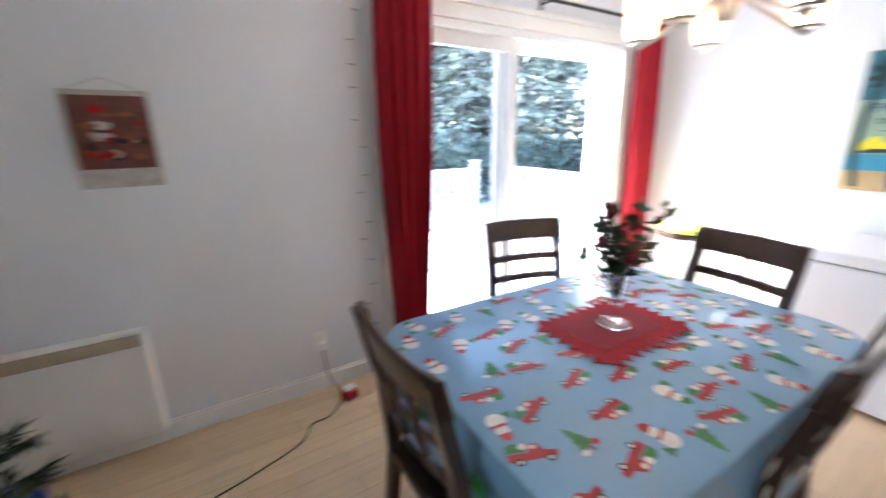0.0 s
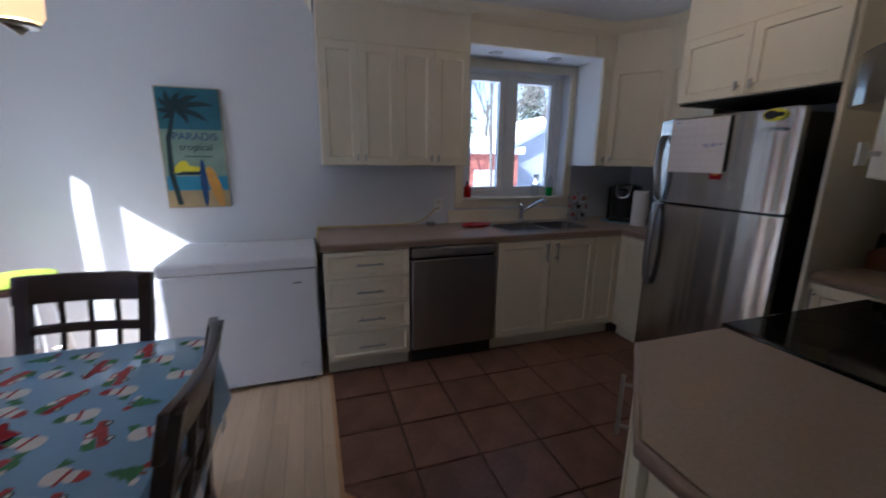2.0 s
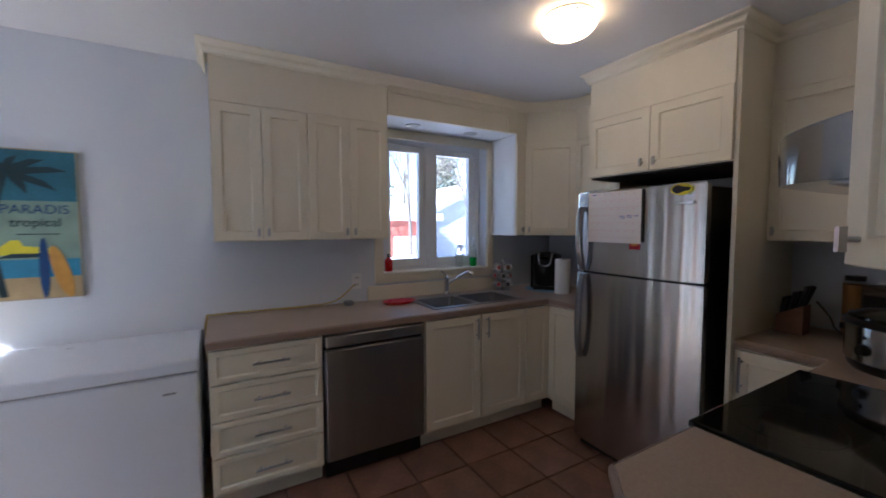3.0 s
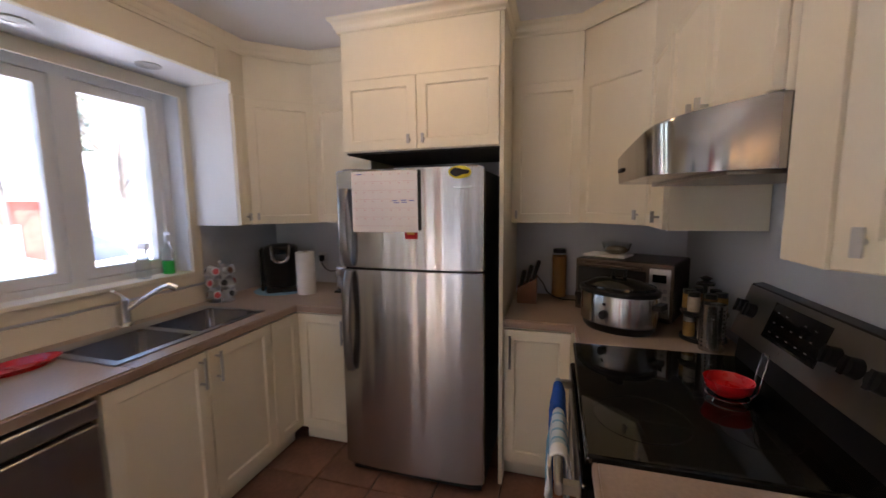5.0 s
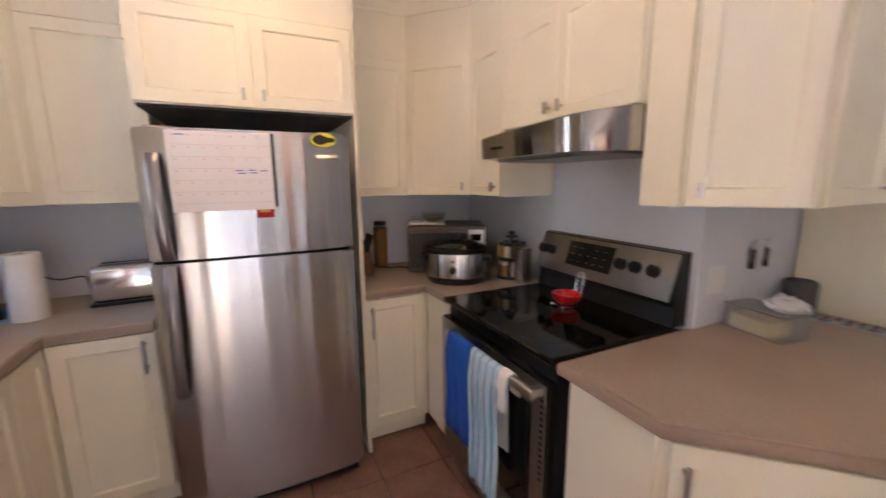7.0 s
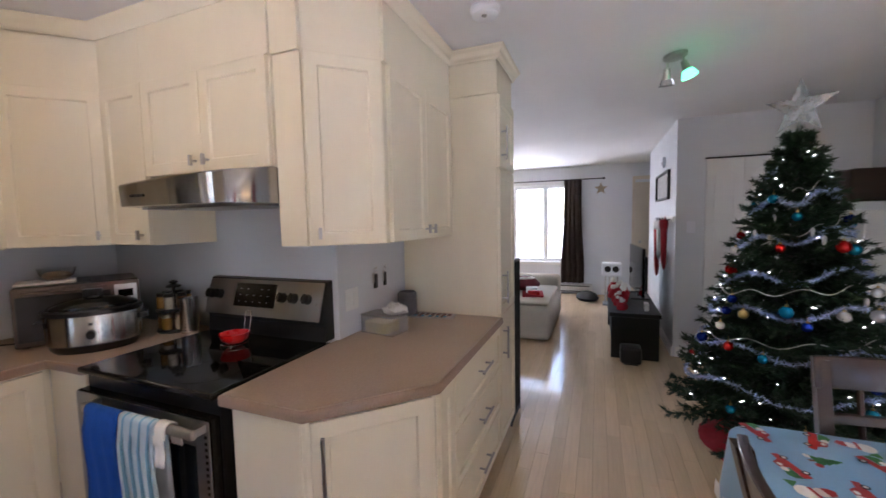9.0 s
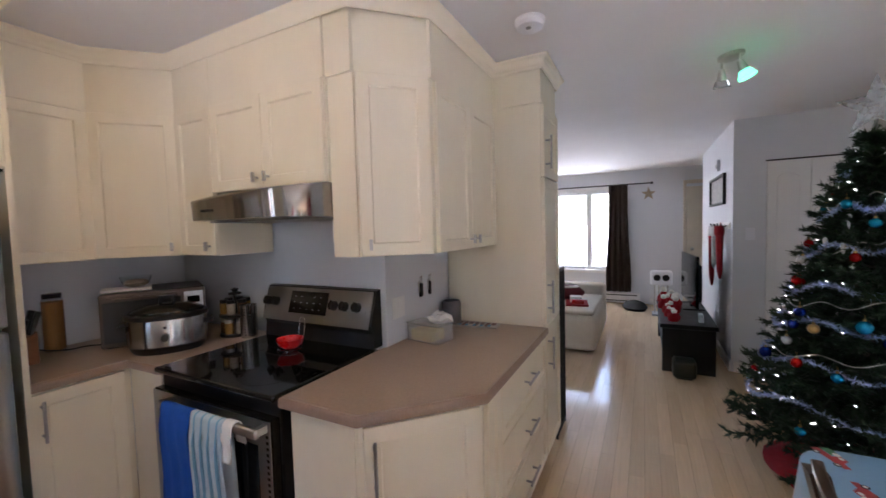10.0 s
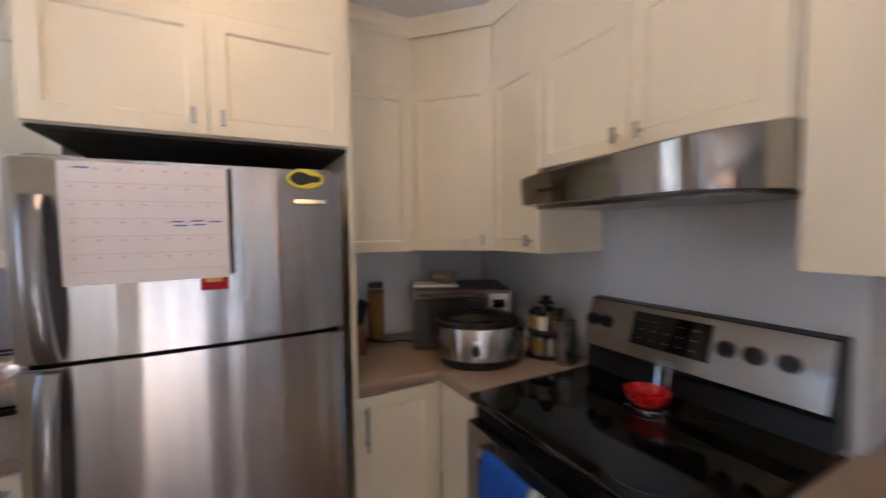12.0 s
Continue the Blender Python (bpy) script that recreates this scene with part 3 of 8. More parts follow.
# counters
def countertop(name, outline, label, holes=()):
    top = thing(name, (0, 0, 0), label=label, category="countertop")
    bm = bm_new(); prism(bm, outline, BASE_TOP + 0.002, COUNTER)
    bmesh.ops.bevel(bm, geom=[e for e in bm.edges if abs(e.verts[0].co.z - e.verts[1].co.z) < 1e-6], offset=0.006, segments=2, affect="EDGES")
    return top, bm

SK = (3.965, 4.375, -1.14, -0.40)   # sink cut-out
top, bm = countertop("countertop", [(3.87, 0.895), (3.87, SK[3]), (4.492, SK[3]), (4.492, 0.895)], "speckled brown laminate countertop under the window")
part("slab", bm, laminate, top)
bm = bm_new()
box(bm, 3.87, SK[0], SK[2], SK[3] - 0.0005, BASE_TOP + 0.002, COUNTER); box(bm, SK[1], 4.492, SK[2], SK[3] - 0.0005, BASE_TOP + 0.002, COUNTER)
prism(bm, [(4.492, SK[2] - 0.0005), (3.87, SK[2] - 0.0005), (3.87, -1.325), (3.52, -1.325), (3.52, -1.952), (4.492, -1.952)], BASE_TOP + 0.002, COUNTER)
part("slab", bm, laminate, top)
bm = bm_new()
box(bm, 3.862, 3.8695, -1.333, 0.895, BASE_TOP + 0.003, COUNTER - 0.006); box(bm, 3.52, 3.862, -1.3245, -1.317, BASE_TOP + 0.003, COUNTER - 0.006)
part("edge", bm, laminate_edge, top, "rounded brown laminate edge")
bm = bm_new(); box(bm, 4.474, 4.492, -1.30, -0.12, COUNTER + 0.001, COUNTER + 0.105)
part("backsplash", bm, cream_trim, top, "low beige backsplash board")
top, bm = countertop("countertop", [(2.648, -1.325), (2.648, -1.952), (1.672, -1.952), (1.672, -1.066), (2.298, -1.066), (2.298, -1.325)], "speckled brown laminate corner countertop beside the stove")
corner_top = top
part("slab", bm, laminate, top)
top, bm = countertop("countertop", [(1.672, -0.264), (1.672, -0.29), (2.300, -0.29), (2.300, 0.058), (1.975, 0.372), (1.004, 0.372), (1.004, -0.264)], "speckled brown laminate peninsula countertop with clipped corner")
pen_top = top
part("slab", bm, laminate, top)

def edge_band(parent, points):
    """A rounded front edge along a countertop's outline."""
    pts = [Vector(p) for p in points]
    bm = bm_new()
    prof = [(-0.002, BASE_TOP + 0.003), (0.004, BASE_TOP + 0.005), (0.006, BASE_TOP + 0.012), (0.006, COUNTER - 0.012), (0.004, COUNTER - 0.005), (-0.002, COUNTER - 0.001)]
    rings = []
    for i, p in enumerate(pts):
        d0 = (pts[i] - pts[i - 1]).normalized() if i else (pts[1] - pts[0]).normalized()
        d1 = (pts[i + 1] - pts[i]).normalized() if i + 1 < len(pts) else d0
        n0, n1 = Vector((d0.y, -d0.x)), Vector((d1.y, -d1.x))
        m = (n0 + n1) / max(0.3, 1 + n0.dot(n1))
        rings.append([bm.verts.new((p.x + m.x * o, p.y + m.y * o, z)) for o, z in prof])
    for r0, r1 in zip(rings, rings[1:]):
        for j in range(len(prof) - 1):
            bm.faces.new((r0[j], r0[j + 1], r1[j + 1], r1[j]))
    part("edge", bm, laminate_edge, parent, "rounded brown laminate edge", 50)
edge_band(corner_top, [(2.648, -1.325), (2.298, -1.325), (2.298, -1.07)])
edge_band(pen_top, [(2.300, -0.288), (2.300, 0.058), (1.975, 0.372), (1.006, 0.372)])

# sink and faucet
sink = thing("kitchen_sink", (0, 0, COUNTER), label="stainless steel double-bowl drop-in sink", category="sink")
bm = bm_new()
y0, y1 = SK[2] - 0.015, SK[3] + 0.015
ym = -0.755
for a, b in (((SK[0] - 0.015, SK[0] + 0.02), (y0, y1)), ((SK[1] - 0.075, SK[1] + 0.015), (y0, y1)), ((SK[0] + 0.02, SK[1] - 0.075), (y0, y0 + 0.035)), ((SK[0] + 0.02, SK[1] - 0.075), (y1 - 0.035, y1)), ((SK[0] + 0.02, SK[1] - 0.075), (ym - 0.02, ym + 0.02))):
    box(bm, *a, *b, 0.001, 0.006)
part("rim", bm, sink_steel, sink)
for a, b in ((y0 + 0.035, ym - 0.02), (ym + 0.02, y1 - 0.035)):
    bm = bm_new()
    x0, x1, dpt = SK[0] + 0.02, SK[1] - 0.075, -0.16
    top_r = [bm.verts.new(v) for v in ((x0, a, 0.003), (x1, a, 0.003), (x1, b, 0.003), (x0, b, 0.003))]
    bot = [bm.verts.new(v) for v in ((x0 + 0.03, a + 0.03, dpt), (x1 - 0.03, a + 0.03, dpt), (x1 - 0.03, b - 0.03, dpt), (x0 + 0.03, b - 0.03, dpt))]
    for i in range(4):
        bm.faces.new((top_r[i], top_r[(i + 1) % 4], bot[(i + 1) % 4], bot[i]))
    bm.faces.new(bot)
    bmesh.ops.bevel(bm, geom=[e for e in bm.edges if not e.is_boundary], offset=0.03, segments=4, affect="EDGES")
    bowl = part("bowl", bm, sink_steel, sink, smooth=60)
    bm = bm_new(); lathe(bm, [(0.0, 0.002), (0.03, 0.002), (0.042, 0.004), (0.045, 0.0)], ((x0 + x1) / 2, (a + b) / 2, dpt), 16)
    part("drain", bm, chrome, bowl, smooth=40)
fau = thing("kitchen_faucet", (4.42, -0.755, COUNTER + 0.006), label="chrome single-lever kitchen faucet with long spout", category="faucet")
bm = bm_new(); lathe(bm, [(0.0, 0.0), (0.03, 0.0), (0.028, 0.012), (0.02, 0.02), (0.019, 0.12), (0.022, 0.13), (0.0, 0.145)], n=16)
part("body", bm, chrome, fau, smooth=40)
bm = bm_new(); tube(bm, [(0, 0, 0.07), (-0.05, -0.045, 0.12), (-0.12, -0.10, 0.175), (-0.15, -0.125, 0.185)], 0.012, 10); rod(bm, (-0.14, -0.115, 0.19), (-0.17, -0.14, 0.165), 0.017, n=10)
part("spout", bm, chrome, fau, smooth=50)
bm = bm_new(); tube(bm, [(0, 0, 0.14), (-0.02, 0.03, 0.165), (-0.08, 0.10, 0.20)], 0.007, 8)
part("lever", bm, chrome, fau, smooth=50)

# upper cabinets
TOP = 2.095          # top of the doors
def upper_cabinet(at, rz, w, d, z0, doors, label, z1=TOP, fill=True, knobs=(), proud=0.012):
    cab = thing("wall_cabinet", (*at, z0), rz, label, "kitchen cabinet", "kitchen wall cabinets")
    h = z1 - z0
    bm = bm_new(); box(bm, 0.001, w - 0.001, 0.0, d, 0.0, h)
    part("body", bm, cream, cab)
    if fill:
        bm = bm_new(); box(bm, 0.0, w, -proud, d, h + 0.0003, CEIL - 0.001 - z0)
        part("top_panel", bm, cream, cab)
    for i, (x0, x1) in enumerate(doors):
        f = shaker("door", cab, x0, x1, 0.002, h - 0.002, 0.05)
        if i < len(knobs) and knobs[i] is not None:
            k = knob(f, knobs[i], 0.05)
            k.location.y = -0.02
    return cab

upper_cabinet((4.18, 0.845), -90, 1.0, 0.312, 1.345, [(0.0, 0.245), (0.245, 0.495), (0.495, 0.745), (0.745, 1.0)], "cream wall cabinet with four narrow shaker doors", knobs=(0.22, 0.27, 0.72, 0.77))
upper_cabinet((4.18, -1.255), -90, 0.10, 0.312, 1.35, [(0.0, 0.10)], "narrow cream wall cabinet beside the window", knobs=(0.05,))
upper_cabinet((3.885, -1.63), 180, 0.395, 0.322, 1.35, [(0.0, 0.395)], "cream wall cabinet beside the refrigerator")
upper_cabinet((3.478, -1.29), 180, 0.815, 0.662, 1.735, [(0.0, 0.4075), (0.4075, 0.815)], "cream cabinet over the refrigerator with two doors", z1=2.095, knobs=(0.37, 0.445))
# dark sheet added for the shade in the gap above the refrigerator
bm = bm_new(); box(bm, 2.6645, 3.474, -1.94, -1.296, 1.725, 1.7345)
solo("bottom_panel", bm, gap_shade, label="dark board put in for the shade in the gap over the refrigerator", category="cabinet panel")
upper_cabinet((2.642, -1.63), 180, 0.364, 0.322, 1.35, [(0.0, 0.364)], "cream wall cabinet over the corner counter", knobs=(0.03,))
upper_cabinet((1.995, -1.352), 90, 0.305, 0.322, 1.355, [(0.0, 0.305)], "narrow cream wall cabinet beside the range hood", knobs=(0.26,))
upper_cabinet((1.995, -1.045), 90, 0.7475, 0.322, 1.668, [(0.0, 0.372), (0.372, 0.742)], "cream cabinet over the range hood with two doors", knobs=(0.335, 0.41))
cab = upper_cabinet((1.982, -0.2965), 90, 0.131, 0.30, 1.355, [], "cream filler beside the range hood", proud=0.012)
upper_cabinet((1.762, 0.058), 180, 0.757, 0.322, 1.355, [(0.03, 0.395), (0.395, 0.757)], "cream wall cabinet over the peninsula with two doors", knobs=(0.36, 0.43))

def corner_cabinet(a, b, corner, z0, label, knob_x, over=None):
    """A wall cabinet with a diagonal front from a to b."""
    cab = thing("corner_wall_cabinet", (0, 0, z0), label=label, category="kitchen cabinet", group="kitchen wall cabinets")
    bm = bm_new(); prism(bm, corner, 0.0, TOP - z0)
    part("body", bm, cream, cab)
    bm = bm_new(); prism(bm, over or corner, TOP - z0 + 0.0003, CEIL - 0.001 - z0)
    part("top_panel", bm, cream, cab)
    a, b = Vector(a), Vector(b)
    f = shaker("door", cab, 0.004, (b - a).length - 0.004, 0.002, TOP - z0 - 0.002, 0.05)
    f.matrix_basis = pose(a.x, a.y, 0, 0, 0, math.degrees(math.atan2(b.y - a.y, b.x - a.x)))
    k = knob(f, knob_x, 0.05)
    k.location.y = -0.02

corner_cabinet((4.178, -1.357), (3.887, -1.632), [(4.178, -1.357), (3.887, -1.632), (3.887, -1.952), (4.492, -1.952), (4.492, -1.357)], 1.35, "cream corner wall cabinet with a diagonal door", 0.04)
corner_cabinet((2.276, -1.632), (1.997, -1.354), [(2.276, -1.632), (1.997, -1.354), (1.672, -1.354), (1.672, -1.952), (2.276, -1.952)], 1.355, "cream corner wall cabinet with a diagonal door", 0.35)
corner_cabinet((1.975, -0.164), (1.763, 0.056), [(1.975, -0.164), (1.763, 0.056), (1.672, 0.056), (1.672, -0.164)], 1.355, "cream angled wall cabinet at the end of the stove wall", 0.04)

# niche round the window
niche = thing("window_valance", (0, 0, 0), label="cream valance with recessed spots over the kitchen window", category="valance")
bm = bm_new(); box(bm, 4.172, 4.19, -1.252, -0.158, 2.155, CEIL - 0.002)
part("board", bm, cream, niche)
bm = bm_new(); box(bm, 4.157, 4.1715, -1.252, -0.158, 2.318, CEIL - 0.002); box(bm, 4.157, 4.1715, -1.252, -1.165, 2.156, 2.3175); box(bm, 4.157, 4.1715, -0.175, -0.158, 2.156, 2.3175)
part("panel_frame", bm, cream, niche)
bm = bm_new(); prism(bm, [(4.160, -1.16), (4.1715, -1.1645), (4.1715, -0.1755), (4.160, -0.18)], 2.300, 2.3175); box(bm, 4.163, 4.1715, -1.1645, -0.1755, 2.156, 2.170)
part("moulding", bm, cream_trim, niche)
bm = bm_new(); box(bm, 4.191, 4.498, -1.252, -0.158, 2.155, 2.17)
part("soffit", bm, white_trim, niche)
for y in (-0.42, -0.92):
    bm = bm_new(); lathe(bm, [(0.028, 0.0), (0.03, -0.004), (0.052, -0.006), (0.055, 0.0)], (4.33, y, 2.155), 20); lathe(bm, [(0.0, -0.001), (0.028, -0.001)], (4.33, y, 2.155), 20)
    part("recessed_spot", bm, nickel, niche, smooth=40)
bm = bm_new(); box(bm, 4.18, 4.498, -1.2545, -1.2525, 1.35, 2.154)
part("side_board", bm, white_trim, niche)

# refrigerator surround
bm = bm_new(); box(bm, 2.6435, 2.6625, SY + 0.004, -1.289, 0.001, CEIL - 0.001)
solo("side_panel", bm, cream, label="tall cream panel beside the refrigerator", category="cabinet panel")

# pantry
pan = thing("pantry_cabinet", (1.0, 0.345, 0), 180, "tall cream pantry cabinet with bar handles", "pantry")
bm = bm_new(); box(bm, 0.0, 0.40, 0.0, 0.60, KICK, 2.15)
part("body", bm, cream, pan)
bm = bm_new(); box(bm, 0.0, 0.40, 0.05, 0.60, 0.001, KICK - 0.001)
part("toe_kick", bm, cream_trim, pan)
bm = bm_new(); box(bm, -0.006, 0.406, -0.012, 0.60, 2.151, 2.163); box(bm, 0.0, 0.40, -0.004, 0.60, 2.164, CEIL - 0.002)
part("top_panel", bm, cream, pan)
for z0, z1, hz in ((0.115, 0.885, 0.72), (0.89, 1.735, 1.05), (1.74, 2.147, 1.88)):
    f = shaker("door", pan, 0.003, 0.397, z0, z1, 0.05)
    bar_handle(f, 0.045, hz, 0.19).location.y = -0.02

# crown moulding along all cabinet fronts
def crown(points, profile, name, label):
    pts = [Vector(p) for p in points]
    bm = bm_new()
    rings = []
    for i, p in enumerate(pts):
        d0 = (pts[i] - pts[i - 1]).normalized() if i else (pts[1] - pts[0]).normalized()
        d1 = (pts[i + 1] - pts[i]).normalized() if i + 1 < len(pts) else d0
        n0, n1 = Vector((d0.y, -d0.x)), Vector((d1.y, -d1.x))
        m = (n0 + n1) / max(0.3, 1 + n0.dot(n1))
        rings.append([bm.verts.new((p.x + m.x * o, p.y + m.y * o, z)) for o, z in profile])
    for r0, r1 in zip(rings, rings[1:]):
        for j in range(len(profile) - 1):
            bm.faces.new((r0[j], r0[j + 1], r1[j + 1], r1[j]))
    return structure(name, bm, cream_trim, label, 50)

CROWN = [(0.013, CEIL - 0.070), (0.018, CEIL - 0.069), (0.020, CEIL - 0.056), (0.027, CEIL - 0.051), (0.031, CEIL - 0.036), (0.044, CEIL - 0.019), (0.053, CEIL - 0.013), (0.055, CEIL - 0.001), (0.0, CEIL - 0.001)]
crown([(4.498, 0.845), (4.18, 0.845), (4.18, -1.357), (3.887, -1.632), (3.478, -1.632), (3.478, -1.29), (2.655, -1.29), (2.655, -1.632), (2.276, -1.632), (1.995, -1.354), (1.995, -0.166), (1.764, 0.058), (1.0, 0.058), (1.0, 0.345), (0.6, 0.345), (0.6, -0.26)], CROWN, "trim_crown", "cream crown moulding along the cabinets")

# ---- appliances ----
fr = thing("refrigerator", (3.475, -1.165, 0), 180, "stainless steel top-freezer refrigerator with curved handles", "refrigerator")
FW, FH, SPLIT = 0.757, 1.635, 1.142
part("body", bbox(0.004, FW - 0.004, 0.062, 0.745, 0.03, FH - 0.015, 0.006), black_plastic, fr, "black cabinet sides")
def fridge_door(z0, z1):
    bm = bm_new()
    n = 14
    pts = [(0.0, 0.055), (FW, 0.055)] + [(FW - FW * i / n, 0.012 - 0.020 * math.sin(math.pi * min(1, max(0, i / n))) ** 0.6) for i in range(n + 1)]
    prism(bm, [(x, y) for x, y in pts], z0, z1)
    bmesh.ops.bevel(bm, geom=[e for e in bm.edges if abs(e.verts[0].co.z - e.verts[1].co.z) < 1e-6], offset=0.006, segments=2, affect="EDGES")
    return part("door", bm, steel, fr, smooth=30)
d1 = fridge_door(SPLIT + 0.006, FH)
d2 = fridge_door(0.06, SPLIT - 0.006)
def fridge_handle(door, z0, z1, flip):
    bm = bm_new()
    n = 14
    pts = []
    for i in range(n + 1):
        u = i / n
        bow = math.sin(math.pi * u) ** 0.5 if 0 < u < 1 else 0
        pts.append((0.055 + 0.012 * (1 - u if flip else u), -0.012 - 0.036 * bow, z0 + (z1 - z0) * u))
    rings = []
    for i, p in enumerate(pts):
        w = 0.020
        rings.append([bm.verts.new((p[0] + a * w, p[1] + b * 0.011, p[2])) for a, b in ((-1, -0.6), (-0.6, -1), (0.6, -1), (1, -0.6), (1, 1), (-1, 1))])
    for a, b in zip(rings, rings[1:]):
        for i in range(6):
            bm.faces.new((a[i], a[(i + 1) % 6], b[(i + 1) % 6], b[i]))
    bm.faces.new(rings[0]); bm.faces.new(list(reversed(rings[-1])))
    part("handle", bm, handle_dark, door, "broad steel door handle bowed off the door", 40)
fridge_handle(d1, SPLIT + 0.012, FH - 0.09, True)
fridge_handle(d2, 0.60, SPLIT - 0.012, False)
for hx in (0.03, FW - 0.13):
    part("hinge_cover", bbox(hx, hx + 0.10, 0.02, 0.08, FH - 0.012, FH + 0.008, 0.004), grey_plastic, fr)
bm = bm_new(); box(bm, 0.02, FW - 0.02, 0.05, 0.60, 0.001, 0.055)
part("base_grille", bm, black_matte, fr)

# papers and magnets on the freezer door
cal = thing("wall_calendar", (3.375, -1.151, 1.33), 180, "white month planner stuck to the refrigerator", "calendar")
bm = bm_new()
box(bm, 0.0, 0.345, 0.0, 0.003, 0.0, 0.295)
part("sheet", bm, paper, cal)
for i in range(6):
    bm = bm_new(); box(bm, 0.012, 0.335, -0.0012, -0.0002, 0.03 + i * 0.043, 0.0312 + i * 0.043)
    part("ruled_line", bm, ink_red, cal)
    for j in range(7):
        bm = bm_new(); box(bm, 0.02 + j * 0.046, 0.027 + j * 0.046, -0.0012, -0.0002, 0.062 + i * 0.043, 0.067 + i * 0.043)
        part("date_mark", bm, ink_red, cal)
for x, z in ((0.215, 0.150), (0.222, 0.140), (0.26, 0.152), (0.263, 0.142), (0.30, 0.150), (0.03, 0.279)):
    bm = bm_new(); box(bm, x, x + 0.028, -0.0012, -0.0002, z, z + 0.004)
    part("note", bm, ink_blue, cal)
# black strip drawn for the shadow along the sheet's right edge
bm = bm_new(); box(bm, 0.346, 0.357, -0.001, 0.004, 0.01, 0.295)
part("spine", bm, black_matte, cal, "dark strip put in for the shadow along the planner")
mag = thing("magnet", (3.10, -1.155, 1.297), 180, "small red picture magnet on the refrigerator", "magnet", "refrigerator magnets")
part("face", bbox(0, 0.065, 0, 0.004, 0, 0.06, 0.001), red_velvet, mag)
bm = bm_new(); box(bm, 0.012, 0.05, -0.001, -0.0002, 0.022, 0.046)
part("print", bm, art_orange, mag)
mag = thing("magnet", (2.825, -1.151, 1.608), 180, "yellow oval magnet with a black centre on the door", "magnet", "refrigerator magnets")
bm = bm_new(); plate(bm, [(0.052 * math.cos(2 * math.pi * i / 24), 0.028 * math.sin(2 * math.pi * i / 24)) for i in range(24)], 0.0, 0.004)
part("oval", bm, art_sun, mag)
bm = bm_new(); plate(bm, [(0.046 * math.cos(2 * math.pi * i / 20), (0.017 + 0.006 * math.cos(6 * math.pi * i / 20)) * math.sin(2 * math.pi * i / 20)) for i in range(20)], -0.0015, -0.0003)
part("shape", bm, print_black, mag)
bm = bm_new(); box(bm, -0.045, 0.045, 0, 0.003, 0, 0.012)
solo("name_plate", bm, chrome, (2.812, -1.152, 1.535), 180, "small bright name plate on the refrigerator door", "label")

# stove
st = thing("kitchen_stove", (2.315, -1.062, 0), 90, "black and stainless electric range with a glass cooktop", "stove")
W, D = 0.764, 0.648
part("body", bbox(0.002, W - 0.002, 0.03, D, 0.08, 0.862, 0.003), black_plastic, st)
bm = bbox(0.0, W, -0.005, D - 0.06, 0.862, 0.886, 0.008, 3)
part("cooktop", bm, black_glass, st, "glossy black glass cooktop")
burner_mark = mat("burner_mark", (0.03, 0.03, 0.032), 0.2, var=0.1, scale=20)
for cx, cy, r in ((0.20, 0.15, 0.10), (0.56, 0.15, 0.12), (0.20, 0.42, 0.085), (0.56, 0.42, 0.085)):
    bm = bm_new(); lathe(bm, [(r - 0.0012, 0.0), (r + 0.0012, 0.0)], (cx, cy, 0.8865), 40)
    part("burner_ring", bm, burner_mark, st)
part("oven_door", bbox(0.008, W - 0.008, -0.012, 0.029, 0.25, 0.80, 0.006), black_glass, st, "black glass oven door")
bm = bm_new()
box(bm, W - 0.075, W - 0.009, -0.016, -0.0125, 0.255, 0.795); box(bm, 0.009, 0.075, -0.016, -0.0125, 0.255, 0.795); box(bm, 0.076, W - 0.076, -0.016, -0.0125, 0.70, 0.795)
part("door_trim", bm, steel_dark, st, "stainless oven door frame")
bm = bbox(0.15, W - 0.012, -0.073, -0.051, 0.757, 0.793, 0.009, 3)
for x in (0.165, W - 0.03):
    box(bm, x - 0.012, x + 0.012, -0.052, -0.0162, 0.762, 0.788)
part("oven_handle", bm, nickel, st, "stainless bar handle", 40)
part("drawer", bbox(0.008, W - 0.008, -0.010, 0.029, 0.085, 0.24, 0.005), steel_dark, st, "dark steel storage drawer")
bm = bm_new()
for i in range(14):
    box(bm, W - 0.03, W - 0.018, -0.0175, -0.0162, 0.45 + i * 0.022, 0.460 + i * 0.022)
part("vent_slots", bm, black_matte, st)
bm = bm_new()
sec = [(D - 0.075, 0.886), (D - 0.065, 0.96), (D - 0.085, 1.00), (D - 0.075, 1.045), (D - 0.035, 1.165), (D - 0.004, 1.17), (D - 0.002, 0.886)]
n0 = [bm.verts.new((0.0, y, z)) for y, z in sec]
n1 = [bm.verts.new((W, y, z)) for y, z in sec]
bm.faces.new(n0); bm.faces.new(list(reversed(n1)))
for i in range(len(sec)):
    j = (i + 1) % len(sec)
    bm.faces.new((n0[j], n0[i], n1[i], n1[j]))
part("backguard", bm, black_plastic, st)
def guard(u, v, off=0.0):
    """A point of the sloped control face: u along it, v up from its lower edge."""
    a, b = Vector((D - 0.088, 1.004)), Vector((D - 0.038, 1.160))
    p = a + (b - a) * v
    n = Vector((-(b - a).y, (b - a).x)).normalized()
    return Vector((u, p.x + n.x * off, p.y + n.y * off))
def slab_on_guard(bm, u0, u1, v0, v1, o0, o1):
    vs = [bm.verts.new(guard(u, v, o)) for o in (o0, o1) for u, v in ((u0, v0), (u1, v0), (u1, v1), (u0, v1))]
    for f in ((0, 1, 2, 3), (7, 6, 5, 4), (0, 4, 5, 1), (1, 5, 6, 2), (2, 6, 7, 3), (3, 7, 4, 0)):
        bm.faces.new([vs[i] for i in f])
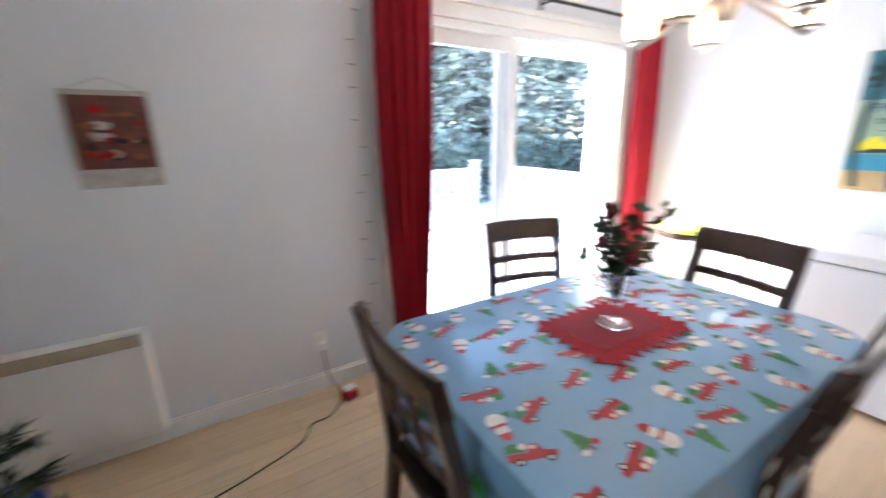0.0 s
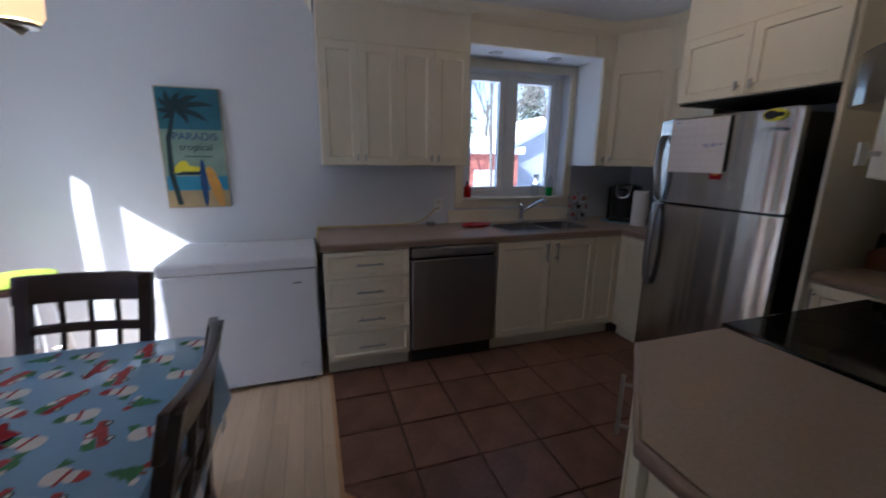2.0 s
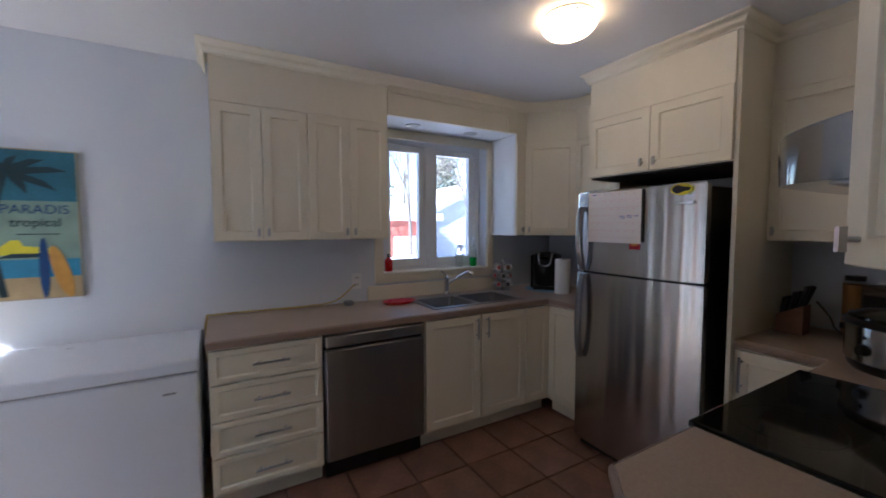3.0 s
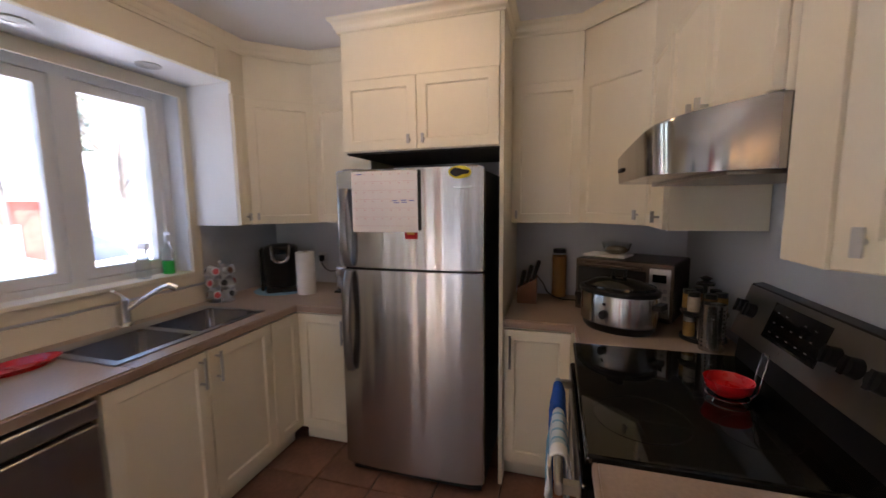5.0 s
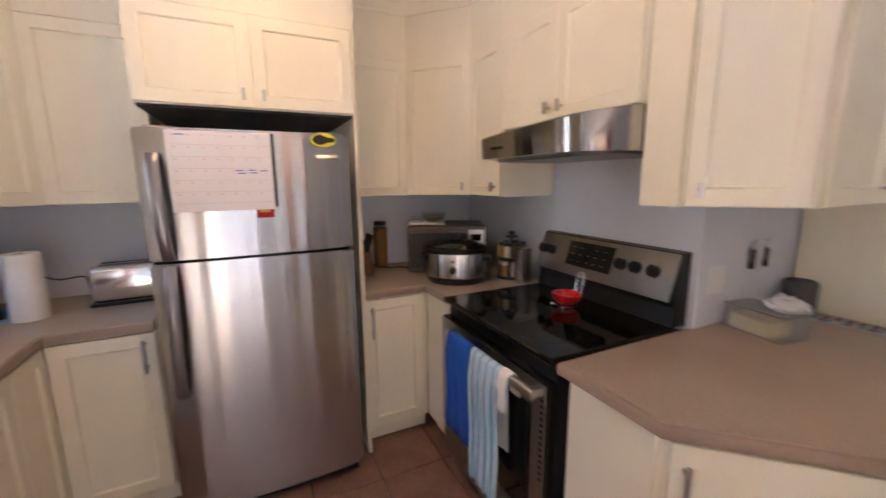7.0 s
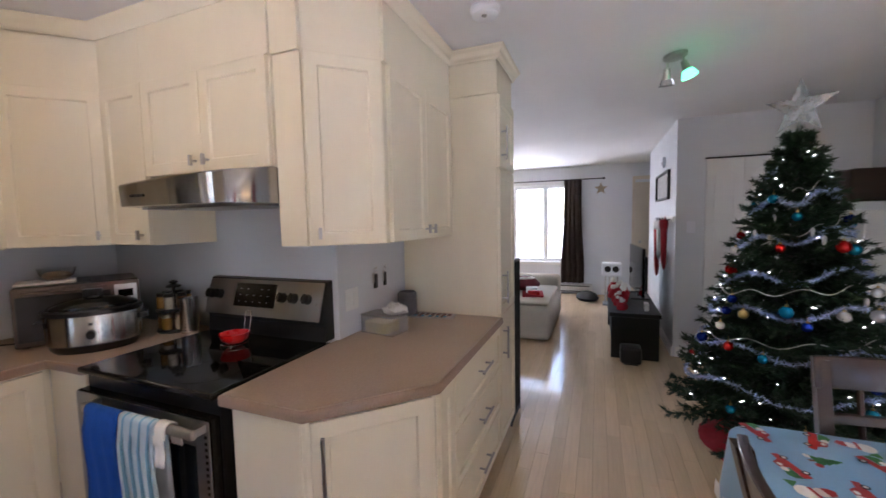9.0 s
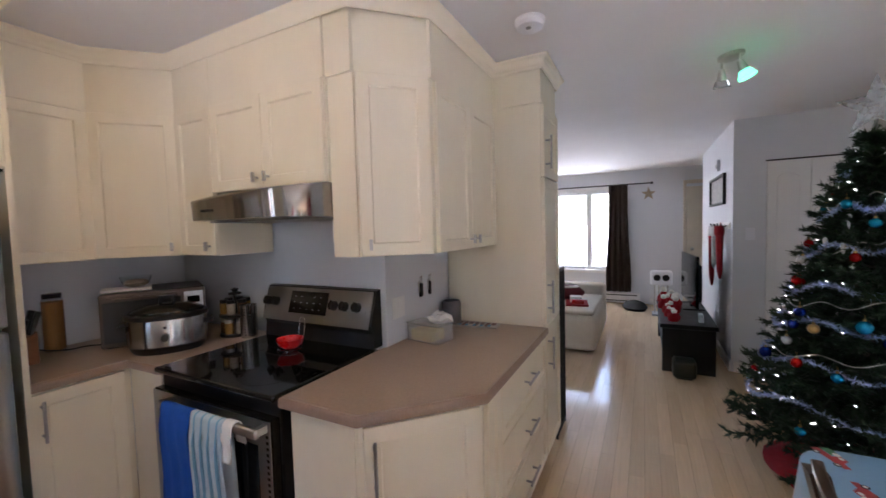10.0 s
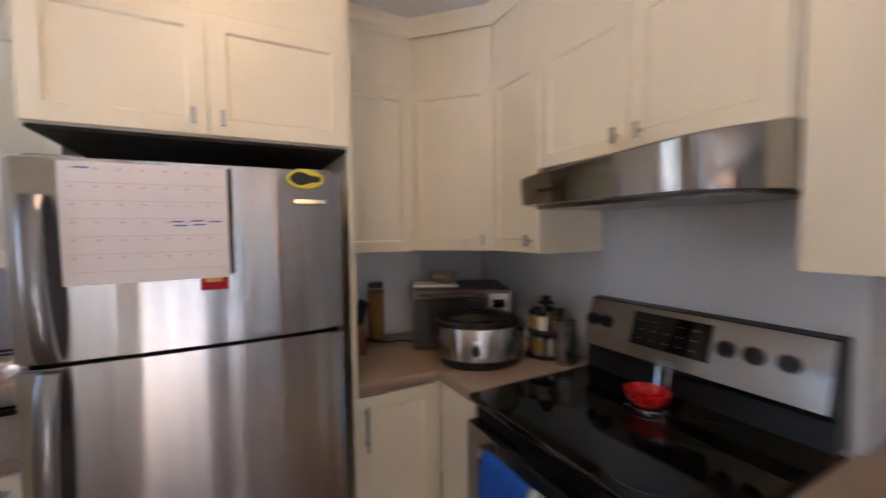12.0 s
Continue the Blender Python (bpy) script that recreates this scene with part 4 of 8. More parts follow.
bm = bm_new(); slab_on_guard(bm, 0.012, W - 0.012, -0.12, 1.0, 0.001, 0.006)
part("control_panel", bm, steel_dark, st, "stainless control panel")
bm = bm_new(); slab_on_guard(bm, 0.205, 0.472, 0.16, 0.88, 0.0065, 0.009)
disp = part("display", bm, black_glass, st)
for i in range(5):
    for j in range(3):
        if (i, j) != (2, 2):
            bm = bm_new(); slab_on_guard(bm, 0.235 + i * 0.046, 0.246 + i * 0.046, 0.30 + j * 0.2, 0.32 + j * 0.2, 0.0092, 0.0096)
            part("display_mark", bm, grey_plastic, disp)
for u in (0.035, 0.098, 0.518, 0.588, 0.668):
    bm = bm_new()
    c, t = guard(u, 0.5, 0.006), guard(u, 0.5, 0.030)
    rod(bm, c, t, 0.026, 0.022, 18)
    slab_on_guard(bm, u - 0.005, u + 0.005, 0.36, 0.64, 0.030, 0.037)
    part("knob", bm, black_plastic, st, "black control knob", 40)
bm = bm_new(); box(bm, 0.02, W - 0.02, 0.05, D - 0.05, 0.001, 0.079)
part("plinth", bm, black_matte, st)

# towels on the oven handle
def towel(at, w, length, material, stripes, label):
    tw = thing("dish_towel", at, 90, label, "towel", "towels on the oven handle")
    def sheet(bm, u0, u1, off):
        rows = []
        prof = [(0.030, -length * 0.62)] + [(0.026, -0.02)] + [(0.0185 * math.cos(a), 0.0185 * math.sin(a)) for a in [math.pi * i / 6 for i in range(7)]] + [(-0.022, -0.03)] + [(-0.024 - 0.004 * math.sin(k * 1.3), -length * k / 6) for k in range(1, 7)]
        for y, z in prof:
            rows.append([bm.verts.new((u0 + (u1 - u0) * i / 10, y * (1 + off) + 0.004 * math.sin(i * 1.7 + z * 6) * (z < -0.05), z)) for i in range(11)])
        for a, b in zip(rows, rows[1:]):
            for i in range(10):
                bm.faces.new((a[i], a[i + 1], b[i + 1], b[i]))
    bm = bm_new(); sheet(bm, 0, w, 0)
    ob = part("cloth", bm, material, tw, smooth=80)
    so = ob.modifiers.new("thick", "SOLIDIFY"); so.thickness = 0.005
    for u in stripes:
        bm = bm_new(); sheet(bm, u, u + 0.012, 0.16)
        part("stripe", bm, towel_stripe, tw, smooth=80)
hx = 2.315 + 0.062
towel((hx, -0.872, 0.777), 0.195, 0.42, towel_blue, (), "deep blue terry towel hung over the oven handle")
towel((hx, -0.668, 0.777), 0.19, 0.52, towel_light, (0.025, 0.07, 0.115, 0.16), "pale blue striped towel hung over the oven handle")
towel((hx, -0.470, 0.777), 0.05, 0.12, paper_roll, (), "small grey cloth hung over the oven handle")

# range hood
hood = thing("range_hood", (1.995, -1.042, 1.527), 90, "stainless under-cabinet range hood with a sloped front", "range hood")
HW = 0.742
bm = bm_new()
def hood_front(u):
    """How far the front stands back: straight, with rounded corners and short sides."""
    def fall(d, steps):
        for (a, ka), (b, kb) in zip(steps, steps[1:]):
            if d <= b:
                return ka + (kb - ka) * (d - a) / (b - a)
        return 0.0
    left = fall(HW * u, ((0, 0.205), (0.05, 0.10), (0.075, 0.042), (0.09, 0.018), (0.11, 0.004), (0.15, 0.0)))
    right = fall(HW * (1 - u), ((0, 0.205), (0.012, 0.162), (0.026, 0.120), (0.044, 0.080), (0.066, 0.047), (0.092, 0.023), (0.122, 0.008), (0.16, 0.0)))
    return left + right + 0.006 * (2 * u - 1) ** 2
rings = []
N = 64
for i in range(N + 1):
    u = 0.5 - 0.5 * math.cos(math.pi * i / N)
    k = hood_front(u)
    base = 0.076 + 0.042 * u ** 0.7
    lip = base + (0.142 - base) * min(1, k / 0.211) * (1.0 if u > 0.5 else 0.3)
    sec = [(-0.198 + k * 0.94, 0.0), (-0.204 + k * 0.965, lip - 0.006), (-0.199 + k * 0.94, lip), (0.0, 0.145), (0.325, 0.145), (0.325, 0.0)]
    rings.append([bm.verts.new((HW * u, y, z)) for y, z in sec])
bm.faces.new(rings[0]); bm.faces.new(list(reversed(rings[-1])))
for a, b in zip(rings, rings[1:]):
    for q in range(6):
        r = (q + 1) % 6
        bm.faces.new((a[r], a[q], b[q], b[r]))
part("body", bm, hood_steel, hood, smooth=28)
bm = bm_new(); box(bm, 0.04, HW - 0.04, -0.07, 0.29, -0.008, -0.001)
part("filter", bm, steel_dark, hood)
for i in range(3):
    bm = bm_new(); rod(bm, (0.20 + i * 0.03, -0.19, 0.04), (0.20 + i * 0.03, -0.207, 0.04), 0.006, n=12)
    part("button", bm, black_plastic, hood)

# dishwasher
dw = thing("dishwasher", (3.885, 0.346, 0), -90, "stainless steel dishwasher built under the counter", "dishwasher")
part("body", bbox(0.006, 0.612, 0.03, 0.58, 0.10, 0.832, 0.003), black_plastic, dw)
part("door", bbox(0.008, 0.610, -0.020, 0.028, 0.115, 0.745, 0.008, 3), steel_dark, dw, "brushed steel door")
bm = bbox(0.008, 0.610, -0.030, 0.028, 0.765, 0.828, 0.008, 3)
part("control_strip", bm, steel_dark, dw)
bm = bm_new(); box(bm, 0.02, 0.60, 0.0, 0.028, 0.7455, 0.7645)
part("handle_recess", bm, black_matte, dw)
bm = bm_new(); box(bm, 0.012, 0.606, 0.03, 0.06, 0.005, 0.11)
part("toe_panel", bm, black_matte, dw)

# chest freezer
fz = thing("chest_freezer", (3.872, 1.755, 0), -90, "white chest freezer standing against the wall", "freezer")
part("cabinet", bbox(0.0, 0.83, 0.005, 0.60, 0.03, 0.745, 0.012, 3), white_gloss, fz)
part("lid", bbox(-0.004, 0.834, -0.008, 0.605, 0.752, 0.815, 0.014, 3), white_gloss, fz)
bm = bm_new(); box(bm, 0.01, 0.82, 0.01, 0.59, 0.745, 0.752)
part("seal", bm, grey_plastic, fz)
bm = bm_new(); lathe(bm, [(0.0, 0.0), (0.026, 0.0), (0.024, 0.008), (0.0, 0.01)], n=20)
dial = part("dial", bm, white_gloss, fz, smooth=40); dial.matrix_basis = pose(0.73, 0.005, 0.12, 90, 0, 0)
bm = bm_new(); box(bm, 0.69, 0.74, -0.0012, 0.003, 0.66, 0.668)
part("badge", bm, grey_plastic, fz)
for x in (0.06, 0.77):
    for y in (0.06, 0.54):
        bm = bm_new(); rod(bm, (x, y, 0.0), (x, y, 0.031), 0.02, n=10)
        part("foot", bm, black_matte, fz)

# ---- things on the counters ----
def mug_tower(at):
    t = thing("pod_carousel", at, label="wire carousel full of white coffee pods", category="pod holder")
    bm = bm_new(); lathe(bm, [(0, 0), (0.075, 0), (0.075, 0.006), (0.0, 0.008)], n=20); rod(bm, (0, 0, 0.0), (0, 0, 0.24), 0.005)
    ball(bm, (0, 0, 0.245), 0.012)
    part("stand", bm, chrome, t, smooth=40)
    for k in range(3):
        for i in range(6):
            a = 2 * math.pi * (i + 0.5 * (k % 2)) / 6
            c, o = Vector((0.058 * math.cos(a), 0.058 * math.sin(a), 0.05 + 0.072 * k)), Vector((math.cos(a), math.sin(a), 0.25)).normalized()
            bm = bm_new(); rod(bm, c - o * 0.022, c + o * 0.02, 0.02, 0.026, 14)
            pod = part("pod", bm, foil, t, smooth=40)
            bm = bm_new(); rod(bm, c + o * 0.0205, c + o * 0.0215, 0.018, 0.018, 14)
            part("lid_print", bm, (print_red, print_brown, print_red, print_black)[(i + k) % 4], pod)
mug_tower((4.375, -1.285, COUNTER))

cm = thing("coffee_maker", (4.245, -1.68, COUNTER), 218, "black pod coffee maker with a silver handle band", "coffee maker")
part("base", bbox(-0.10, 0.10, -0.15, 0.13, 0.0, 0.035, 0.012, 3), black_plastic, cm)
part("column", bbox(-0.115, 0.115, 0.0, 0.15, 0.03, 0.30, 0.03, 4), black_plastic, cm, smooth=40)
bm = bm_new()
lathe(bm, [(0.0, 0.035), (0.098, 0.035), (0.108, 0.06), (0.112, 0.27), (0.10, 0.305), (0.06, 0.32), (0.0, 0.322)], (0, -0.03, 0), 24, 1.0, 1.1)
part("head", bm, black_plastic, cm, smooth=45)
bm = bm_new()
tube(bm, [(0.048 * math.cos(a), -0.155 - 0.006 * math.sin(a), 0.252 + 0.045 * math.sin(a)) for a in [math.pi + math.pi * i / 12 for i in range(13)]], 0.011, 8)
tube(bm, [(-0.048, -0.152, 0.252), (-0.056, -0.115, 0.315)], 0.009, 8); tube(bm, [(0.048, -0.152, 0.252), (0.056, -0.115, 0.315)], 0.009, 8)
part("handle_band", bm, chrome, cm, "silver handle band", 50)
bm = bm_new(); box(bm, -0.03, 0.03, -0.154, -0.14, 0.262, 0.292)
part("screen", bm, black_glass, cm)
part("water_tank", bbox(-0.135, -0.1155, -0.04, 0.13, 0.0, 0.29, 0.008, 3), black_plastic, cm, smooth=40)
bm = bm_new(); lathe(bm, [(0, 0.0005), (0.19, 0.0005), (0.19, 0.003), (0, 0.003)], (4.22, -1.66, COUNTER), 32)
solo("place_mat", bm, towel_stripe, label="round blue mat under the coffee maker", category="mat")

pr = thing("paper_towel_roll", (3.99, -1.60, COUNTER), label="white paper towel roll standing on the counter", category="paper towel")
bm = bm_new(); lathe(bm, [(0.02, 0.0), (0.060, 0.0), (0.061, 0.004), (0.061, 0.274), (0.060, 0.278), (0.02, 0.278), (0.02, 0.0)], n=32)
part("roll", bm, paper_roll, pr, smooth=40)
bm = bm_new(); lathe(bm, [(0.018, 0.002), (0.0195, 0.002), (0.0195, 0.279), (0.018, 0.279)], n=16)
part("core", bm, art_tan, pr)

to = thing("toaster", (3.68, -1.74, COUNTER), 182, "chrome two-slot toaster standing beside the refrigerator", "toaster")
part("shell", bbox(-0.13, 0.13, -0.085, 0.085, 0.015, 0.185, 0.025, 4), chrome, to, smooth=40)
part("base", bbox(-0.135, 0.135, -0.09, 0.09, 0.0, 0.016, 0.004), black_plastic, to)
bm = bm_new(); box(bm, -0.10, 0.10, -0.045, -0.02, 0.183, 0.186); box(bm, -0.10, 0.10, 0.02, 0.045, 0.183, 0.186)
part("slots", bm, black_matte, to)
bm = bm_new(); box(bm, 0.131, 0.133, -0.004, 0.004, 0.05, 0.14); box(bm, 0.131, 0.155, -0.02, 0.02, 0.125, 0.137); rod(bm, (0.13, 0.0, 0.045), (0.145, 0.0, 0.045), 0.014, n=12)
part("lever", bm, black_plastic, to)

# sink side bits
bm = bm_new(); lathe(bm, [(0, 0), (0.033, 0), (0.035, 0.01), (0.035, 0.10), (0.014, 0.13), (0.013, 0.15), (0, 0.15)], n=16)
s1 = thing("soap_bottle", (4.55, -1.10, WIN[2] + 0.021), label="green dish soap bottle with clear top on the sill", category="bottle")
bm2 = bm_new(); lathe(bm2, [(0, 0), (0.036, 0), (0.038, 0.01), (0.038, 0.075), (0, 0.075)], n=16, sy=0.7)
part("soap", bm2, green_soap, s1, smooth=40)
bm2 = bm_new(); lathe(bm2, [(0.038, 0.0755), (0.036, 0.13), (0.014, 0.17), (0.014, 0.185)], n=16, sy=0.7)
part("neck", bm2, jar_glass, s1, smooth=40)
bm2 = bm_new(); rod(bm2, (0, 0, 0.185), (0, 0, 0.225), 0.012); box(bm2, -0.04, 0.008, -0.008, 0.008, 0.225, 0.238)
part("pump", bm2, white_gloss, s1)
bm.free()
s2 = thing("soap_bottle", (4.54, -0.95, WIN[2] + 0.021), label="clear spray bottle on the window sill", category="bottle")
bm = bm_new(); lathe(bm, [(0, 0), (0.03, 0), (0.032, 0.01), (0.032, 0.11), (0.012, 0.14), (0.012, 0.16), (0, 0.16)], n=16)
part("bottle", bm, jar_glass, s2, smooth=40)
bm = bm_new(); box(bm, -0.045, 0.015, -0.01, 0.01, 0.16, 0.19); box(bm, -0.03, -0.022, -0.006, 0.006, 0.13, 0.16)
part("trigger", bm, white_gloss, s2)
rb = thing("soap_bottle", (4.545, -0.31, WIN[2] + 0.021), label="small red bottle on the window sill", category="bottle")
bm = bm_new(); lathe(bm, [(0, 0), (0.028, 0), (0.03, 0.006), (0.03, 0.085), (0.012, 0.105), (0, 0.106)], n=16)
part("bottle", bm, red_plastic, rb, smooth=40)
bm = bm_new(); rod(bm, (0, 0, 0.106), (0, 0, 0.135), 0.012)
part("cap", bm, print_black, rb)
rg = thing("dish_rack", (4.28, -0.28, COUNTER), label="red plastic dish tray beside the sink", category="dish tray")
bm = bm_new(); lathe(bm, [(0, 0.002), (0.10, 0.002), (0.125, 0.02), (0.128, 0.02), (0.103, 0.0), (0, 0.0)], n=28, sx=0.6)
part("tray", bm, red_plastic, rg, smooth=50)
# corner wire caddy near the faucet is the pod carousel; a yellow cord and its switch on the counter
def cord(name, pts, r, material, label, category="cord"):
    cu = bm_new(); tube(cu, pts, r, 6)
    return solo(name, cu, material, label=label, category=category, smooth=60)
def smooth_pts(p, n=8):
    out = []
    P = [Vector(a) for a in p]
    for i in range(len(P) - 1):
        a, b, c, d = P[max(0, i - 1)], P[i], P[i + 1], P[min(len(P) - 1, i + 2)]
        for k in range(n):
            t = k / n
            out.append(0.5 * ((2 * b) + (c - a) * t + (2 * a - 5 * b + 4 * c - d) * t * t + (3 * b - a - 3 * c + d) * t ** 3))
    return out + [P[-1]]
cord("extension_cord", smooth_pts([(4.488, 0.905, 0.60), (4.487, 0.902, 0.86), (4.482, 0.85, 0.888), (4.48, 0.55, 0.887), (4.47, 0.3, 0.888), (4.46, 0.12, 0.91), (4.478, -0.02, 1.01)]), 0.005, rope_yellow, "yellow extension cord along the backsplash")
ol = thing("wall_outlet", (EX, -0.04, 1.03), -90, "white double wall outlet above the counter", "outlet", "wall outlets")
part("plate", bbox(-0.036, 0.036, -0.007, -0.001, -0.058, 0.058, 0.003), white_trim, ol)
bm = bm_new()
for z in (-0.025, 0.025):
    for x in (-0.008, 0.008):
        box(bm, x - 0.002, x + 0.002, -0.0085, -0.0072, z - 0.006, z + 0.006)
part("slots", bm, black_matte, ol)
sw = thing("cord_switch", (4.40, 0.05, COUNTER + 0.0), label="small grey plug adapter on the counter", category="plug")
part("body", bbox(-0.03, 0.03, -0.03, 0.03, 0.0, 0.03, 0.006, 2), grey_plastic, sw)

# right of the refrigerator
kb = thing("knife_block", (2.555, -1.72, COUNTER), 0, "wooden knife block with black-handled knives", "knife block")
bm = bm_new(); plate(bm, [(-0.055, 0.0), (0.055, 0.0), (0.055, 0.09), (-0.055, 0.15)], -0.05, 0.05)
part("block", bm, wood_block, kb)
for i in range(3):
    for j in range(3):
        bm = bm_new()
        p = Vector((-0.035 + 0.035 * i, -0.03 + 0.03 * j, 0.138 - 0.02 * i))
        d = Vector((-0.28 + 0.05 * i, 0.12 * (j - 1), 1)).normalized()
        rod(bm, p, p + d * (0.11 - 0.012 * i), 0.010, 0.012, 8)
        part("knife_handle", bm, black_plastic, kb, smooth=40)
pj = thing("pasta_jar", (2.375, -1.89, COUNTER), label="tall glass jar of pasta with a dark lid", category="jar")
bm = bm_new(); lathe(bm, [(0, 0.004), (0.036, 0.004), (0.036, 0.255), (0, 0.255)], n=16)
part("pasta", bm, pasta, pj, smooth=40)
bm = bm_new(); lathe(bm, [(0, 0), (0.042, 0), (0.043, 0.006), (0.043, 0.26), (0.036, 0.275)], n=20)
part("jar", bm, jar_glass, pj, smooth=40)
bm = bm_new(); lathe(bm, [(0.0, 0.276), (0.038, 0.276), (0.038, 0.30), (0, 0.302)], n=20)
part("lid", bm, black_plastic, pj, smooth=40)
cord("power_cord", smooth_pts([(2.53, -1.945, 1.02), (2.47, -1.93, 0.95), (2.44, -1.90, 0.90), (2.36, -1.80, 0.887), (2.28, -1.79, 0.886), (2.20, -1.70, 0.886)]), 0.004, black_plastic, "black power cord on the counter")

# toaster oven on the diagonal, with a board and glass dish on it
mw = thing("microwave_oven", (2.072, -1.52, COUNTER), 154, "dark microwave oven with a steel front in the corner", "microwave")
mw.scale = (1.0, 1.0, 1.09)
part("case", bbox(-0.235, 0.235, 0.0, 0.34, 0.008, 0.265, 0.01, 2), black_plastic, mw)
part("front", bbox(-0.235, 0.235, -0.018, -0.001, 0.01, 0.262, 0.005, 2), oven_front, mw)
part("window", bbox(-0.222, 0.115, -0.022, -0.0185, 0.03, 0.225, 0.002, 1), microwave_door, mw)
part("control_panel", bbox(0.13, 0.222, -0.022, -0.0185, 0.03, 0.245, 0.002, 1), nickel, mw)
bm = bm_new(); box(bm, 0.145, 0.205, -0.024, -0.0222, 0.185, 0.22)
part("display", bm, black_glass, mw)
for i in range(3):
    for j in range(4):
        bm = bm_new(); box(bm, 0.142 + i * 0.025, 0.160 + i * 0.025, -0.024, -0.0222, 0.05 + j * 0.03, 0.068 + j * 0.03)
        part("key", bm, grey_plastic, mw)

bm = bm_new(); rod(bm, (-0.20, -0.045, 0.242), (0.10, -0.045, 0.242), 0.008, n=10); rod(bm, (-0.19, -0.018, 0.242), (-0.19, -0.045, 0.242), 0.006); rod(bm, (0.09, -0.018, 0.242), (0.09, -0.045, 0.242), 0.006)
part("handle", bm, oven_front, mw, smooth=40)
bm = bm_new()
for x in (-0.2, 0.2):
    for y in (0.03, 0.30):
        rod(bm, (x, y, 0.0), (x, y, 0.009), 0.014)
part("feet", bm, black_matte, mw)
solo("tray", bbox(-0.11, 0.11, -0.08, 0.08, 0.0, 0.012, 0.003), white_trim, (2.12, -1.70, COUNTER + 0.2895), 154, "white tray lying on the microwave", "tray")
gb = thing("glass_bowl", (2.08, -1.69, COUNTER + 0.302), label="small cut-glass bowl of nuts on the microwave", category="bowl")
bm = bm_new(); lathe(bm, [(0, 0.002), (0.04, 0.002), (0.062, 0.02), (0.075, 0.06), (0.072, 0.06), (0.058, 0.022), (0, 0.006)], n=20)
part("bowl", bm, jar_glass, gb, smooth=40)
bm = bm_new(); lathe(bm, [(0, 0.0065), (0.045, 0.010), (0.058, 0.026), (0.045, 0.040), (0, 0.046)], n=14)
part("nuts", bm, art_tan, gb)

ck = thing("slow_cooker", (2.115, -1.325, COUNTER), 146, "oval steel slow cooker with a glass lid", "slow cooker")
ck.scale = (0.98, 0.92, 1.17)
bm = bm_new(); lathe(bm, [(0, 0), (0.15, 0), (0.165, 0.015), (0.168, 0.03), (0, 0.03)], n=36, sy=0.78)
part("base", bm, black_plastic, ck, smooth=40)
bm = bm_new(); lathe(bm, [(0.168, 0.031), (0.176, 0.035), (0.178, 0.14), (0.174, 0.146), (0, 0.146)], n=40, sy=0.78)
part("shell", bm, steel, ck, smooth=40)
bm = bm_new(); lathe(bm, [(0.165, 0.1465), (0.184, 0.148), (0.186, 0.162), (0.17, 0.168), (0.16, 0.165)], n=40, sy=0.78)
part("rim", bm, black_plastic, ck, smooth=40)
bm = bm_new(); lathe(bm, [(0.168, 0.169), (0.165, 0.178), (0.10, 0.20), (0.0, 0.21), (0.0, 0.205), (0.10, 0.195), (0.16, 0.174)], n=36, sy=0.78)
part("lid", bm, black_glass, ck, "smoked glass lid", 40)
bm = bm_new(); box(bm, -0.035, 0.035, -0.012, 0.012, 0.226, 0.238); rod(bm, (-0.028, 0, 0.205), (-0.028, 0, 0.23), 0.008); rod(bm, (0.028, 0, 0.205), (0.028, 0, 0.23), 0.008)
part("lid_knob", bm, black_plastic, ck)
for sgn in (-1, 1):
    bm = bm_new(); box(bm, *sorted((sgn * 0.172, sgn * 0.205)), -0.04, 0.04, 0.105, 0.125)
    part("handle", bm, black_plastic, ck)
bm = bm_new(); rod(bm, (0, -0.137, 0.075), (0, -0.160, 0.075), 0.019, 0.016, 16); box(bm, -0.006, 0.006, -0.1405, -0.137, 0.11, 0.12)
part("dial", bm, black_plastic, ck, smooth=40)

sp = thing("spice_rack", (1.79, -1.25, COUNTER), 15, "revolving black spice rack with two tiers of jars", "spice rack")
bm = bm_new()
for z in (0.0, 0.11):
    lathe(bm, [(0, z), (0.085, z), (0.088, z + 0.006), (0.085, z + 0.016), (0, z + 0.016)], n=24)
rod(bm, (0, 0, 0), (0, 0, 0.245), 0.008)
lathe(bm, [(0, 0.235), (0.035, 0.235), (0.035, 0.245), (0.012, 0.252), (0.024, 0.265), (0, 0.275)], n=16)
part("frame", bm, black_plastic, sp, smooth=40)
for k, z in enumerate((0.017, 0.127)):
    for i in range(6):
        a = 2 * math.pi * i / 6 + 0.3 * k
        x, y = 0.058 * math.cos(a), 0.058 * math.sin(a)
        bm = bm_new(); lathe(bm, [(0, 0.001), (0.023, 0.001), (0.023, 0.062), (0, 0.062)], (x, y, z), 12)
        j = part("jar", bm, (spice_a, spice_b, spice_c)[(i + k) % 3], sp, smooth=40)
        bm = bm_new(); lathe(bm, [(0, 0.063), (0.022, 0.063), (0.022, 0.082), (0, 0.083)], (x, y, z), 12)
        part("lid", bm, (nickel, black_plastic)[k], j, smooth=40)
gt = thing("utensil_holder", (1.80, -1.125, COUNTER), label="perforated steel utensil cylinder beside the stove", category="utensil holder")
bm = bm_new(); lathe(bm, [(0, 0), (0.042, 0), (0.044, 0.004), (0.044, 0.18), (0.046, 0.184), (0.042, 0.184), (0.041, 0.006), (0, 0.006)], n=28)
part("cylinder", bm, steel, gt, smooth=40)
bm = bm_new()
